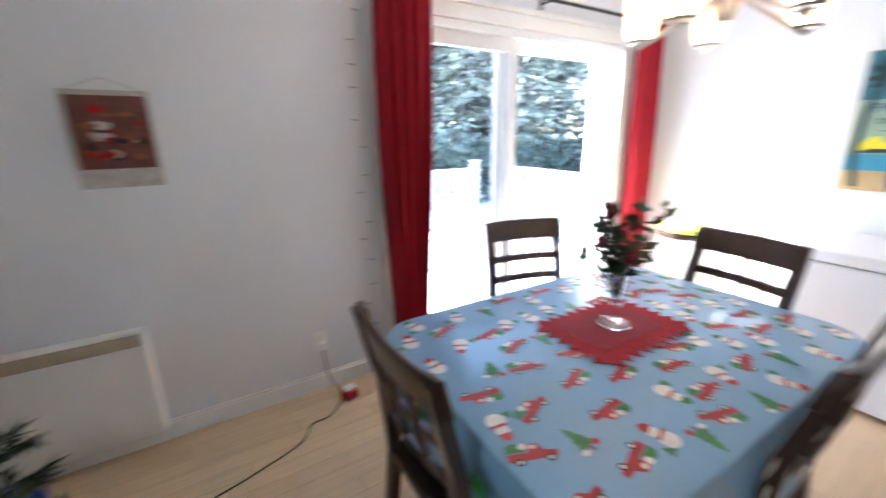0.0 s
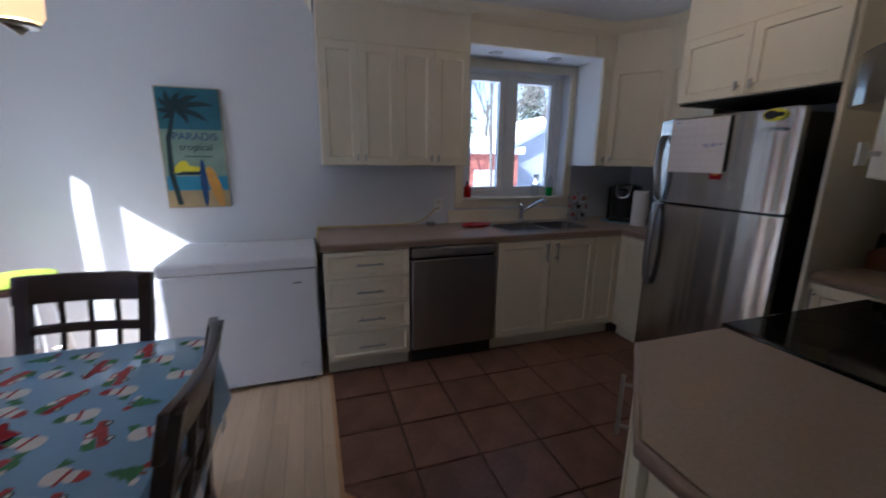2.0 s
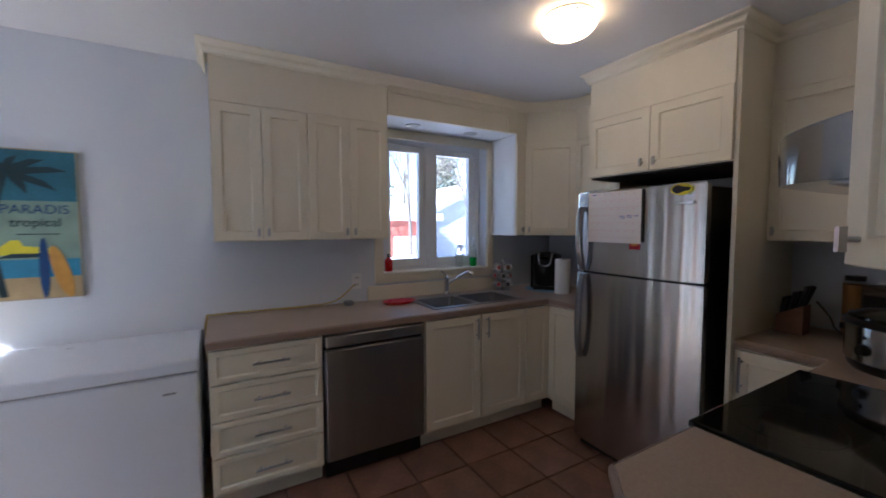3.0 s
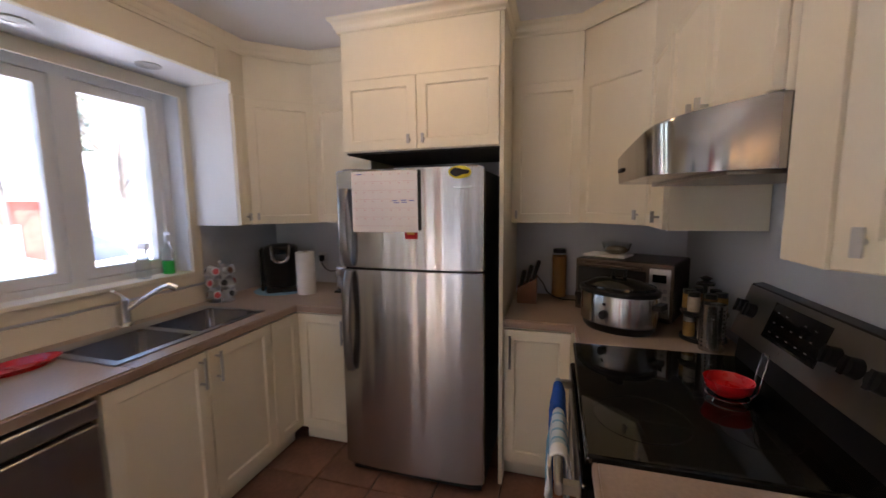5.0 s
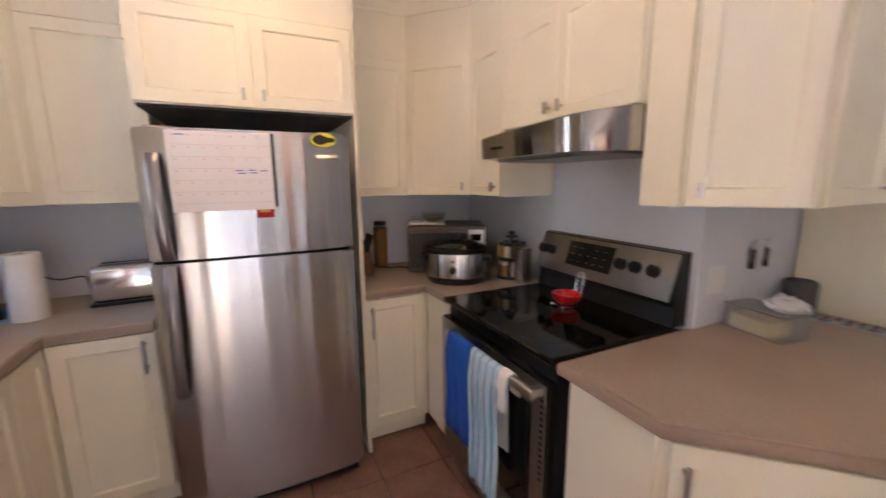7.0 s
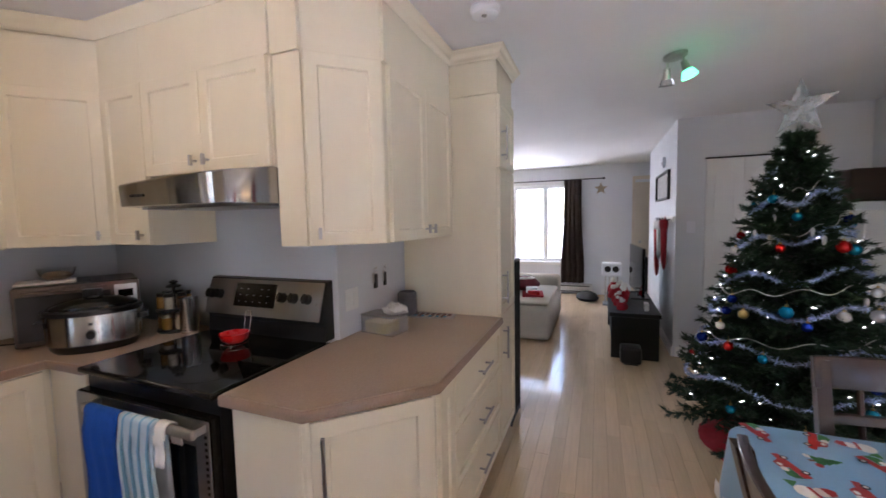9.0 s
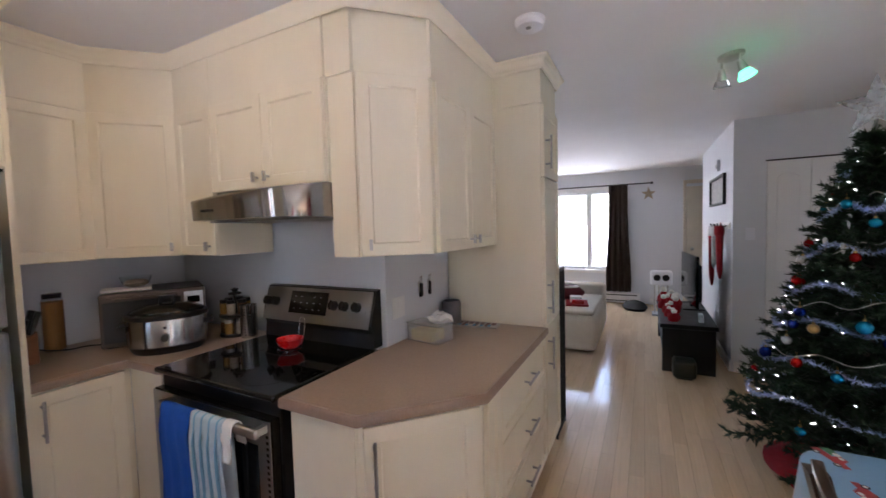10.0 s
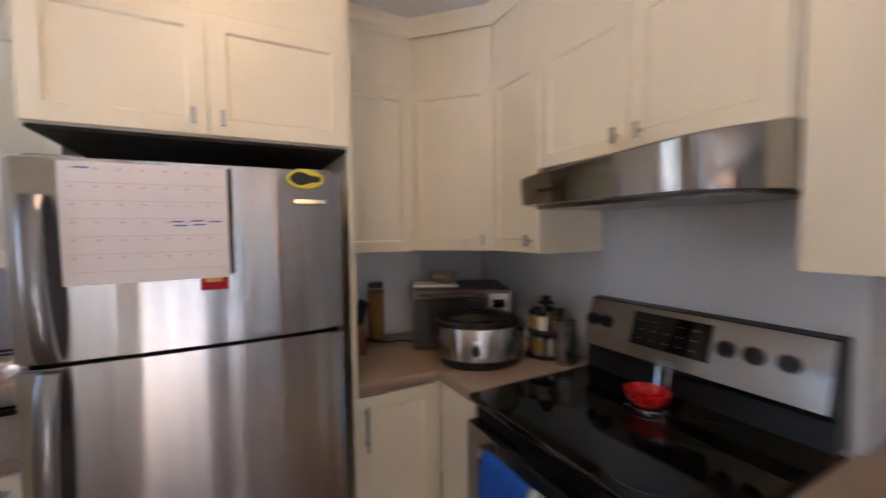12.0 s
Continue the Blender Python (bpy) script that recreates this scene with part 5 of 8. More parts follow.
for i in range(14):
    for k in range(10):
        a = 2 * math.pi * i / 14
        rod(bm, (0.0441 * math.cos(a), 0.0441 * math.sin(a), 0.02 + 0.016 * k), (0.0446 * math.cos(a), 0.0446 * math.sin(a), 0.02 + 0.016 * k), 0.0042, n=6)
part("perforations", bm, black_matte, gt)

sr = thing("spoon_rest", (1.90, -0.685, 0.887), label="red bowl in a wire holder on the cooktop", category="bowl")
bm = bm_new(); lathe(bm, [(0, 0.012), (0.035, 0.012), (0.056, 0.03), (0.064, 0.058), (0.061, 0.058), (0.052, 0.032), (0, 0.017)], n=28)
part("bowl", bm, red_plastic, sr, smooth=40)
bm = bm_new(); tube(bm, [(0.055 * math.cos(2 * math.pi * i / 20), 0.055 * math.sin(2 * math.pi * i / 20), 0.010) for i in range(21)], 0.0022, 5)
for y in (-0.018, 0.018):
    tube(bm, [(-0.052, y, 0.010), (-0.068, y, 0.03), (-0.085, y, 0.135), (-0.088, y * 0.6, 0.14)], 0.0022, 5)
tube(bm, [(-0.088, -0.0108, 0.14), (-0.088, 0.0108, 0.14)], 0.0022, 5)
for a in (0.6, 2.2, 4.0, 5.5):
    tube(bm, [(0.055 * math.cos(a), 0.055 * math.sin(a), 0.010), (0.06 * math.cos(a), 0.06 * math.sin(a), 0.0005)], 0.0022, 5)
part("wire_holder", bm, chrome, sr, smooth=50)

# peninsula counter
bt = thing("butter_dish", (1.47, -0.135, COUNTER), 80, "clear plastic box of butter on the counter", "food container")
bm = bm_new()
for x0, x1, y0, y1, z0, z1 in ((-0.10, 0.10, -0.065, 0.065, 0.0, 0.003), (-0.10, 0.10, -0.065, -0.062, 0.003, 0.089), (-0.10, 0.10, 0.062, 0.065, 0.003, 0.089), (-0.10, -0.097, -0.062, 0.062, 0.003, 0.089), (0.097, 0.10, -0.062, 0.062, 0.003, 0.089)):
    box(bm, x0, x1, y0, y1, z0, z1)
part("box", bm, clear_plastic, bt)
part("butter", bbox(-0.085, 0.055, -0.055, 0.05, 0.004, 0.058, 0.004), butter_yellow, bt, "block of butter")
part("lid", bbox(-0.104, 0.104, -0.069, 0.069, 0.090, 0.095, 0.001), clear_plastic, bt)
ti = bm_new(); lathe(ti, [(0, 0), (0.045, 0.0), (0.062, 0.010), (0.056, 0.024), (0.045, 0.030), (0.035, 0.044), (0.02, 0.038), (0, 0.052)], n=13, sx=1.25)
tr = random.Random(5)
for v in ti.verts:
    if v.co.z > 0.004:
        v.co += Vector((tr.uniform(-1, 1), tr.uniform(-1, 1), tr.uniform(-0.8, 0.9))) * 0.012
solo("tissue", ti, paper_roll, (1.44, -0.09, COUNTER + 0.0955), 20, "crumpled white tissue on the butter box", "tissue", smooth=20)
cn = thing("storage_canister", (1.10, -0.19, COUNTER), label="dark mesh canister lying at the wall end of the counter", category="canister")
bm = bm_new(); lathe(bm, [(0, 0), (0.055, 0), (0.058, 0.005), (0.058, 0.13), (0.05, 0.14), (0.05, 0.01), (0, 0.01)], n=24)
part("can", bm, mesh_grey, cn, smooth=40)
bm = bm_new()
for k in range(7):
    lathe(bm, [(0.0582, 0.0), (0.0595, 0.003), (0.0582, 0.006)], (0, 0, 0.015 + 0.017 * k), 24)
part("band", bm, mesh_grey, cn)
mz = thing("magazine", (1.10, -0.02, COUNTER), 6, "glossy folded flyer lying on the counter", "magazine")
part("page", bbox(-0.045, 0.06, -0.13, 0.13, 0.0005, 0.008, 0.002), photo_grey, mz)
bm = bm_new()
for i in range(7):
    y = -0.12 + 0.034 * i
    box(bm, -0.04, 0.01 + 0.04 * (i % 2), y, y + 0.024, 0.0082, 0.0088)
part("print", bm, photo_dark, mz)
for i in range(5):
    y = -0.11 + 0.045 * i
    bm = bm_new(); box(bm, 0.016, 0.05, y, y + 0.018, 0.0090, 0.0094)
    part("colour_print", bm, art_sea, mz)
sw = thing("light_switch", (1.56, -0.27, 1.06), 180, "cream double wall outlet above the counter", "outlet", "wall outlets")
part("plate", bbox(-0.055, 0.055, -0.006, -0.001, -0.055, 0.055, 0.003), white_trim, sw)
bm = bm_new(); box(bm, -0.035, -0.008, -0.0085, -0.0062, -0.03, 0.03); box(bm, 0.008, 0.035, -0.0085, -0.0062, -0.03, 0.03)
part("rocker", bm, white_trim, sw)
for x, w in ((1.345, 0.03), (1.245, 0.02)):
    k = thing("hanging_keys", (x, -0.268, 1.17), 180, "bunch of keys with dark fob on a wall hook", "keys", "keys on hooks")
    bm = bm_new(); tube(bm, [(0, 0.0, 0.02), (0, -0.015, 0.02), (0, -0.018, 0.03)], 0.003)
    part("hook", bm, chrome, k)
    bm = bm_new(); tube(bm, [(0.012 * math.cos(a), -0.010, 0.005 + 0.014 * math.sin(a)) for a in [2 * math.pi * i / 12 for i in range(13)]], 0.0016, 5)
    part("ring", bm, chrome, k)
    part("fob", bbox(-w / 2, w / 2, -0.018, -0.004, -0.09, -0.012, 0.004), black_plastic, k)
    bm = bm_new(); box(bm, -w * 0.9, -w * 0.5, -0.012, -0.009, -0.06, -0.01); rod(bm, (-w * 0.7, -0.012, -0.012), (-w * 0.7, -0.009, -0.012), 0.01, n=10)
    part("key", bm, nickel, k)
ol = thing("wall_outlet", (4.09, SY, 1.05), 180, "white wall outlet behind the toaster", "outlet", "wall outlets")
part("plate", bbox(-0.036, 0.036, -0.007, -0.001, -0.058, 0.058, 0.003), white_trim, ol)
part("plug", bbox(-0.015, 0.015, -0.035, -0.0075, -0.005, 0.04, 0.004), black_plastic, ol)
cord("power_cord", smooth_pts([(4.09, -1.925, 1.06), (4.05, -1.90, 1.01), (3.98, -1.87, 0.985), (3.90, -1.85, 0.995), (3.86, -1.82, 0.99), (3.83, -1.77, 0.93), (3.80, -1.74, 0.905)]), 0.004, black_plastic, "black toaster cord hanging from the outlet")

# ---- ceiling lights ----
cl = thing("ceiling_light", (3.07, -0.62, CEIL), label="lit frosted glass dome ceiling light", category="ceiling light")
bm = bm_new(); lathe(bm, [(0, -0.001), (0.118, -0.001), (0.120, -0.012), (0.110, -0.020), (0, -0.020)], n=36)
part("pan", bm, white_trim, cl, smooth=40)
bm = bm_new(); lathe(bm, [(0.122, -0.021), (0.128, -0.028), (0.122, -0.050), (0.10, -0.074), (0.06, -0.093), (0.0, -0.101)], n=36)
part("dome", bm, dome_glow, cl, "glowing frosted glass dome", 60)
for k in range(3):
    a = 0.5 + 2.094 * k
    bm = bm_new(); ball(bm, (0.128 * math.cos(a), 0.128 * math.sin(a), -0.028), 0.008, 8)
    part("clip", bm, nickel, cl, smooth=60)

ch = thing("chandelier", (2.58, 1.68, 1.675), label="five-arm brushed nickel chandelier with lit glass shades", category="chandelier")
bm = bm_new(); rod(bm, (0, 0, 0.10), (0, 0, CEIL - 1.675 - 0.02), 0.008); lathe(bm, [(0, 0.02), (0.02, 0.03), (0.035, 0.08), (0.02, 0.14), (0.03, 0.17), (0.012, 0.20)], n=16)
lathe(bm, [(0.0, CEIL - 1.675 - 0.001), (0.065, CEIL - 1.675 - 0.001), (0.06, CEIL - 1.675 - 0.02), (0.015, CEIL - 1.675 - 0.035)], n=20)
part("stem", bm, nickel, ch, smooth=40)
for i in range(5):
    a = radians(36 + 72 * i)
    u = Vector((math.cos(a), math.sin(a), 0))
    R = 0.225
    bm = bm_new()
    tube(bm, smooth_pts([u * 0.02 + Vector((0, 0, 0.10)), u * 0.12 + Vector((0, 0, 0.045)), u * 0.22 + Vector((0, 0, -0.005)), u * R + Vector((0, 0, 0.0)), u * (R + 0.03) + Vector((0, 0, 0.02))], 5), 0.008, 8)
    lathe(bm, [(0, 0.0), (0.035, 0.004), (0.038, 0.012), (0.012, 0.018)], tuple(u * R), 16)
    arm = part("arm", bm, nickel, ch, smooth=50)
    bm = bm_new(); lathe(bm, [(0.036, 0.016), (0.047, 0.03), (0.052, 0.10), (0.054, 0.135), (0.051, 0.135), (0.049, 0.10), (0.044, 0.032), (0.034, 0.02)], tuple(u * R), 24)
    part("shade", bm, lamp_shade, arm, "glowing amber-white glass shade", 50)
    bm = bm_new(); ball(bm, tuple(u * R + Vector((0, 0, 0.075))), 0.022); rod(bm, u * R + Vector((0, 0, 0.02)), u * R + Vector((0, 0, 0.06)), 0.013)
    part("bulb", bm, bulb_glow, arm, smooth=60)

sd = thing("smoke_detector", (1.41, 0.40, CEIL), label="round white smoke detector on the ceiling", category="smoke detector")
bm = bm_new(); lathe(bm, [(0, -0.001), (0.068, -0.001), (0.07, -0.012), (0.062, -0.018), (0.06, -0.036), (0.05, -0.042), (0, -0.042)], n=28)
part("case", bm, white_gloss, sd, smooth=40)
bm = bm_new(); lathe(bm, [(0, -0.0425), (0.012, -0.0425), (0.012, -0.046), (0, -0.046)], (0.02, 0, 0), 12)
part("button", bm, grey_plastic, sd)

tk = thing("spot_light", (0.46, 1.30, CEIL), 35, label="small nickel ceiling fixture with two spots, one glowing green", category="ceiling light")
bm = bm_new(); lathe(bm, [(0, -0.001), (0.075, -0.001), (0.075, -0.018), (0.06, -0.026), (0, -0.026)], n=24, sy=0.7)
part("plate", bm, nickel, tk, smooth=40)
for sx, g in ((-0.06, jar_glass), (0.06, green_glow)):
    dvec = Vector((sx * 4.5, 0.25, -1)).normalized()
    p = Vector((sx, 0, -0.026))
    bm = bm_new(); rod(bm, p, p + Vector((0, 0, -0.035)), 0.006); rod(bm, p + Vector((0, 0, -0.035)), p + Vector((0, 0, -0.035)) + dvec * 0.06, 0.016, 0.026, 14)
    head = part("spot_head", bm, nickel, tk, smooth=40)
    q = p + Vector((0, 0, -0.035))
    bm = bm_new(); rod(bm, q + dvec * 0.061, q + dvec * 0.10, 0.030, 0.045, 16)
    part("shade", bm, g, head, "green glowing shade" if g is green_glow else "unlit glass shade", 40)

# ---- dining corner ----
TX0, TX1, TY0, TY1, TZ = 1.66, 3.025, 1.27, 2.21, 0.755
TCX, TCY = (TX0 + TX1) / 2, (TY0 + TY1) / 2
tb = thing("dining_table", (TCX, TCY, 0), label="dark wood dining table hidden by its tablecloth", category="table")
part("tabletop", bbox(-0.655, 0.655, -0.43, 0.43, 0.715, 0.745, 0.006), dark_wood, tb)
bm = bm_new()
for x0, x1, y0, y1 in ((-0.58, 0.58, -0.38, -0.36), (-0.58, 0.58, 0.36, 0.38), (-0.58, -0.56, -0.36, 0.36), (0.56, 0.58, -0.36, 0.36)):
    box(bm, x0, x1, y0, y1, 0.62, 0.714)
part("apron", bm, dark_wood, tb)
for x in (-0.565, 0.565):
    for y in (-0.35, 0.35):
        bm = bm_new(); lathe(bm, [(0, 0), (0.025, 0), (0.028, 0.06), (0.04, 0.35), (0.03, 0.5), (0.042, 0.56), (0.042, 0.62), (0, 0.62)], (x, y, 0), 12)
        part("leg", bm, dark_wood, tb, smooth=40)

cl = thing("tablecloth", (TCX, TCY, 0), label="blue holiday tablecloth printed with red, white and green figures", category="tablecloth")
HX, HY = (TX1 - TX0) / 2, (TY1 - TY0) / 2
def rrect(hx, hy, r, n=6):
    pts = []
    for cx, cy, a0 in ((hx - r, hy - r, 0), (-hx + r, hy - r, 90), (-hx + r, -hy + r, 180), (hx - r, -hy + r, 270)):
        for i in range(n + 1):
            a = radians(a0 + 90 * i / n)
            pts.append((cx + r * math.cos(a), cy + r * math.sin(a)))
    return pts
bm = bm_new()
base_pts = rrect(HX, HY, 0.13, 8)
full = []
for (xa, ya), (xb, yb) in zip(base_pts, base_pts[1:] + base_pts[:1]):
    k = max(1, int(math.hypot(xb - xa, yb - ya) / 0.05))
    full += [(xa + (xb - xa) * i / k, ya + (yb - ya) * i / k) for i in range(k)]
rings = []
for lv, (grow, z) in enumerate(((-0.010, TZ), (0.0, TZ - 0.004), (0.004, TZ - 0.03), (0.012, TZ - 0.10), (0.02, TZ - 0.17), (0.026, TZ - 0.23))):
    row = []
    for i, (x, y) in enumerate(full):
        rr = math.hypot(x, y)
        wv = 0.0 if lv < 3 else 0.012 * (lv - 2) * math.sin(i * 0.55 + 0.4 * math.sin(i * 0.21)) / 3
        row.append(bm.verts.new((x + x / rr * (grow + wv), y + y / rr * (grow + wv), z)))
    rings.append(row)
for a, b in zip(rings, rings[1:]):
    for i in range(len(a)):
        j = (i + 1) % len(a)
        bm.faces.new((a[i], a[j], b[j], b[i]))
bm.faces.new(rings[0])
part("cloth", bm, blue_cloth, cl, smooth=50)
# printed figures: small trucks, firs, round white figures, parcels and leaves, lying 1 mm proud
def disc(ink, c, rx, ry, ang, z, n=12):
    bm, slot = ink
    ca, sa = math.cos(ang), math.sin(ang)
    vs = []
    for i in range(n):
        x, y = FIG * rx * math.cos(2 * math.pi * i / n), FIG * ry * math.sin(2 * math.pi * i / n)
        vs.append(bm.verts.new((c[0] + ca * x - sa * y, c[1] + sa * x + ca * y, z)))
    bm.faces.new(vs).material_index = slot
def flat(ink, c, pts, ang, z):
    bm, slot = ink
    ca, sa = math.cos(ang), math.sin(ang)
    bm.faces.new([bm.verts.new((c[0] + FIG * (ca * x - sa * y), c[1] + FIG * (sa * x + ca * y), z)) for x, y in pts]).material_index = slot
rnd = random.Random(5)
FIG = 0.76
PRINTS = ("red", "white", "green", "brown", "black")


spots = []
tries = 0
while len(spots) < 290 and tries < 20000:
    tries += 1
    x, y = rnd.uniform(-HX + 0.05, HX - 0.05), rnd.uniform(-HY + 0.05, HY - 0.05)
    big = len(spots) < 96
    r = 0.0505 if big else 0.019
    if all(math.hypot(x - a, y - b) > r + c for a, b, c in spots):
        spots.append((x, y, r))
for i, (x, y, r) in enumerate(spots):
    ang = rnd.uniform(-0.5, 0.5) + (math.pi if rnd.random() < 0.4 else 0)
    Z = TZ + 0.0006
    c = (x, y)
    fig = bm_new()
    prints = {k: (fig, n) for n, k in enumerate(PRINTS)}
    def off(dx, dy):
        return (x + FIG * (math.cos(ang) * dx - math.sin(ang) * dy), y + FIG * (math.sin(ang) * dx + math.cos(ang) * dy))
    if r > 0.05:
        kind = (0, 1, 0, 2, 1)[i % 5]
        if kind == 0:      # truck with a load
            flat(prints["red"], c, [(-0.075, -0.022), (0.07, -0.022), (0.076, 0.0), (0.04, 0.006), (0.024, 0.034), (-0.008, 0.034), (-0.012, 0.006), (-0.075, 0.008)], ang, Z)
            for dx in (-0.045, 0.045):
                disc(prints["black"], off(dx, -0.024), 0.013, 0.013, ang, Z + 0.0004)
                disc(prints["white"], off(dx, -0.024), 0.007, 0.007, ang, Z + 0.0008)
            flat(prints["green"], off(-0.045, 0.022), [(-0.03, -0.012), (0.028, -0.014), (0.02, 0.016), (-0.008, 0.022), (-0.026, 0.012)], ang, Z + 0.0004)
            disc(prints["white"], off(0.008, 0.022), 0.011, 0.008, ang, Z + 0.0004)
            disc(prints["white"], off(-0.02, 0.028), 0.014, 0.012, ang, Z + 0.0006)
        elif kind == 1:    # round white figure with scarf and hat
            disc(prints["white"], off(0, -0.02), 0.034, 0.032, ang, Z)
            disc(prints["white"], off(0.006, 0.024), 0.023, 0.021, ang, Z + 0.0001)
            flat(prints["red"], off(0.004, 0.004), [(-0.026, -0.005), (0.034, -0.010), (0.036, 0.0), (-0.024, 0.006)], ang, Z + 0.0004)
            flat(prints["red" if i % 2 else "green"], off(0.008, 0.044), [(-0.022, -0.008), (0.022, -0.010), (0.020, 0.012), (0.0, 0.026), (-0.016, 0.014)], ang, Z + 0.0004)
            flat(prints["green"], off(-0.045, -0.03), [(-0.022, -0.012), (0.018, -0.012), (0.004, 0.012), (-0.006, 0.024)], ang, Z)
        else:              # fir
            flat(prints["green"], c, [(-0.038, -0.04), (0.036, -0.042), (0.020, -0.014), (0.028, -0.012), (0.012, 0.014), (0.018, 0.016), (0.0, 0.052), (-0.016, 0.018), (-0.011, 0.014), (-0.028, -0.012), (-0.018, -0.014)], ang, Z)
            flat(prints["brown"], off(0, -0.05), [(-0.006, -0.010), (0.006, -0.010), (0.006, 0.010), (-0.006, 0.010)], ang, Z)
            disc(prints["red"], off(0.03, -0.045), 0.014, 0.012, ang, Z + 0.0003)
            disc(prints["white"], off(-0.03, -0.048), 0.014, 0.010, ang, Z + 0.0003)
    else:
        kind = rnd.randrange(5)
        if kind == 0:
            flat(prints["brown"], c, [(-0.02, -0.014), (0.02, -0.012), (0.018, 0.014), (-0.02, 0.012)], ang, Z)
            flat(prints["red"], c, [(-0.004, -0.014), (0.004, -0.014), (0.004, 0.014), (-0.004, 0.014)], ang, Z + 0.0004)
        elif kind in (1, 2):
            for k in range(6):
                a = ang + math.pi * k / 3
                flat(prints["white"], c, [(0.0, -0.0022), (0.017, -0.0022), (0.017, 0.0022), (0.0, 0.0022)], a, Z)
        elif kind == 3:
            flat(prints["green"], c, [(-0.024, 0.0), (-0.008, -0.010), (0.02, -0.004), (0.026, 0.004), (0.006, 0.012)], ang, Z)
            disc(prints["red"], off(0.02, 0.012), 0.008, 0.008, ang, Z + 0.0003)
        else:
            flat(prints["red"], c, [(-0.020, -0.006), (0.012, -0.012), (0.024, 0.006), (-0.010, 0.014)], ang, Z)
            disc(prints["white"], off(-0.016, 0.008), 0.009, 0.008, ang, Z + 0.0003)
    ob = part("printed_figure", fig, print_red, cl)
    for m in (print_white, print_green, print_brown, print_black):
        ob.data.materials.append(m)
# figures on the hanging sides
rr = random.Random(1)
for k in range(22):
    for sgn in (-1, 1):
        z, w, h = rr.uniform(TZ - 0.20, TZ - 0.04), rr.uniform(0.02, 0.045), rr.uniform(0.015, 0.03)
        bm = bm_new()
        if k % 2:
            x, yy = rr.uniform(-HX + 0.15, HX - 0.15), sgn * (HY + 0.036)
            bm.faces.new([bm.verts.new(v) for v in ((x - w, yy, z - h), (x + w, yy, z - h * 0.7), (x + w * 0.7, yy, z + h), (x - w * 0.6, yy, z + h * 0.8))])
        else:
            y, xx = rr.uniform(-HY + 0.12, HY - 0.12), sgn * (HX + 0.036)
            bm.faces.new([bm.verts.new(v) for v in ((xx, y - w, z - h), (xx, y + w, z - h * 0.7), (xx, y + w * 0.7, z + h), (xx, y - w * 0.6, z + h * 0.8))])
        part("printed_figure", bm, (print_red, print_white, print_green, print_white)[k % 4], cl)

# red scalloped runner, set on the diagonal
rn = thing("table_runner", (2.355, 1.765, TZ + 0.003), 0, "dark red lace runner with a zigzag edge", "table runner")
bm = bm_new()
pts = []
corners = [(0.21, -0.135), (0.21, 0.135), (-0.21, 0.135), (-0.21, -0.135)]
for (xa, ya), (xb, yb) in zip(corners, corners[1:] + corners[:1]):
    n = 9 if abs(xb - xa) > 0.3 else 6
    for k in range(n):
        t0, t1 = k / n, (k + 0.5) / n
        ox, oy = (yb - ya) / math.hypot(xb - xa, yb - ya), -(xb - xa) / math.hypot(xb - xa, yb - ya)
        pts.append((xa + (xb - xa) * t0, ya + (yb - ya) * t0))
        pts.append((xa + (xb - xa) * t1 + ox * 0.036, ya + (yb - ya) * t1 + oy * 0.036))
mid = bm.verts.new((0, 0, 0.0025))
rim, low = [bm.verts.new((x, y, 0.0022)) for x, y in pts], [bm.verts.new((x, y, 0.0)) for x, y in pts]
for i in range(len(pts)):
    j = (i + 1) % len(pts)
    bm.faces.new((mid, rim[i], rim[j]))
    bm.faces.new((rim[i], low[i], low[j], rim[j]))
part("lace", bm, red_velvet, rn)
bm = bm_new(); prism(bm, [(0.165, -0.095), (0.165, 0.095), (-0.165, 0.095), (-0.165, -0.095)], 0.0027, 0.0036)
part("centre_panel", bm, runner_red, rn, "plain darker red centre")

# glass vase with dark artificial flowers
vs = thing("flower_vase", (2.37, 1.775, TZ + 0.0072), label="clear glass vase with dark red and green artificial flowers", category="vase")
bm = bm_new(); lathe(bm, [(0, 0.0), (0.055, 0.0), (0.055, 0.006), (0.02, 0.016), (0.014, 0.05), (0.022, 0.08), (0.03, 0.14), (0.034, 0.21), (0.031, 0.21), (0.026, 0.14), (0.017, 0.085), (0.0, 0.075)], n=24)
part("glass", bm, jar_glass, vs, smooth=50)
rnd = random.Random(11)
leaves = bm_new()
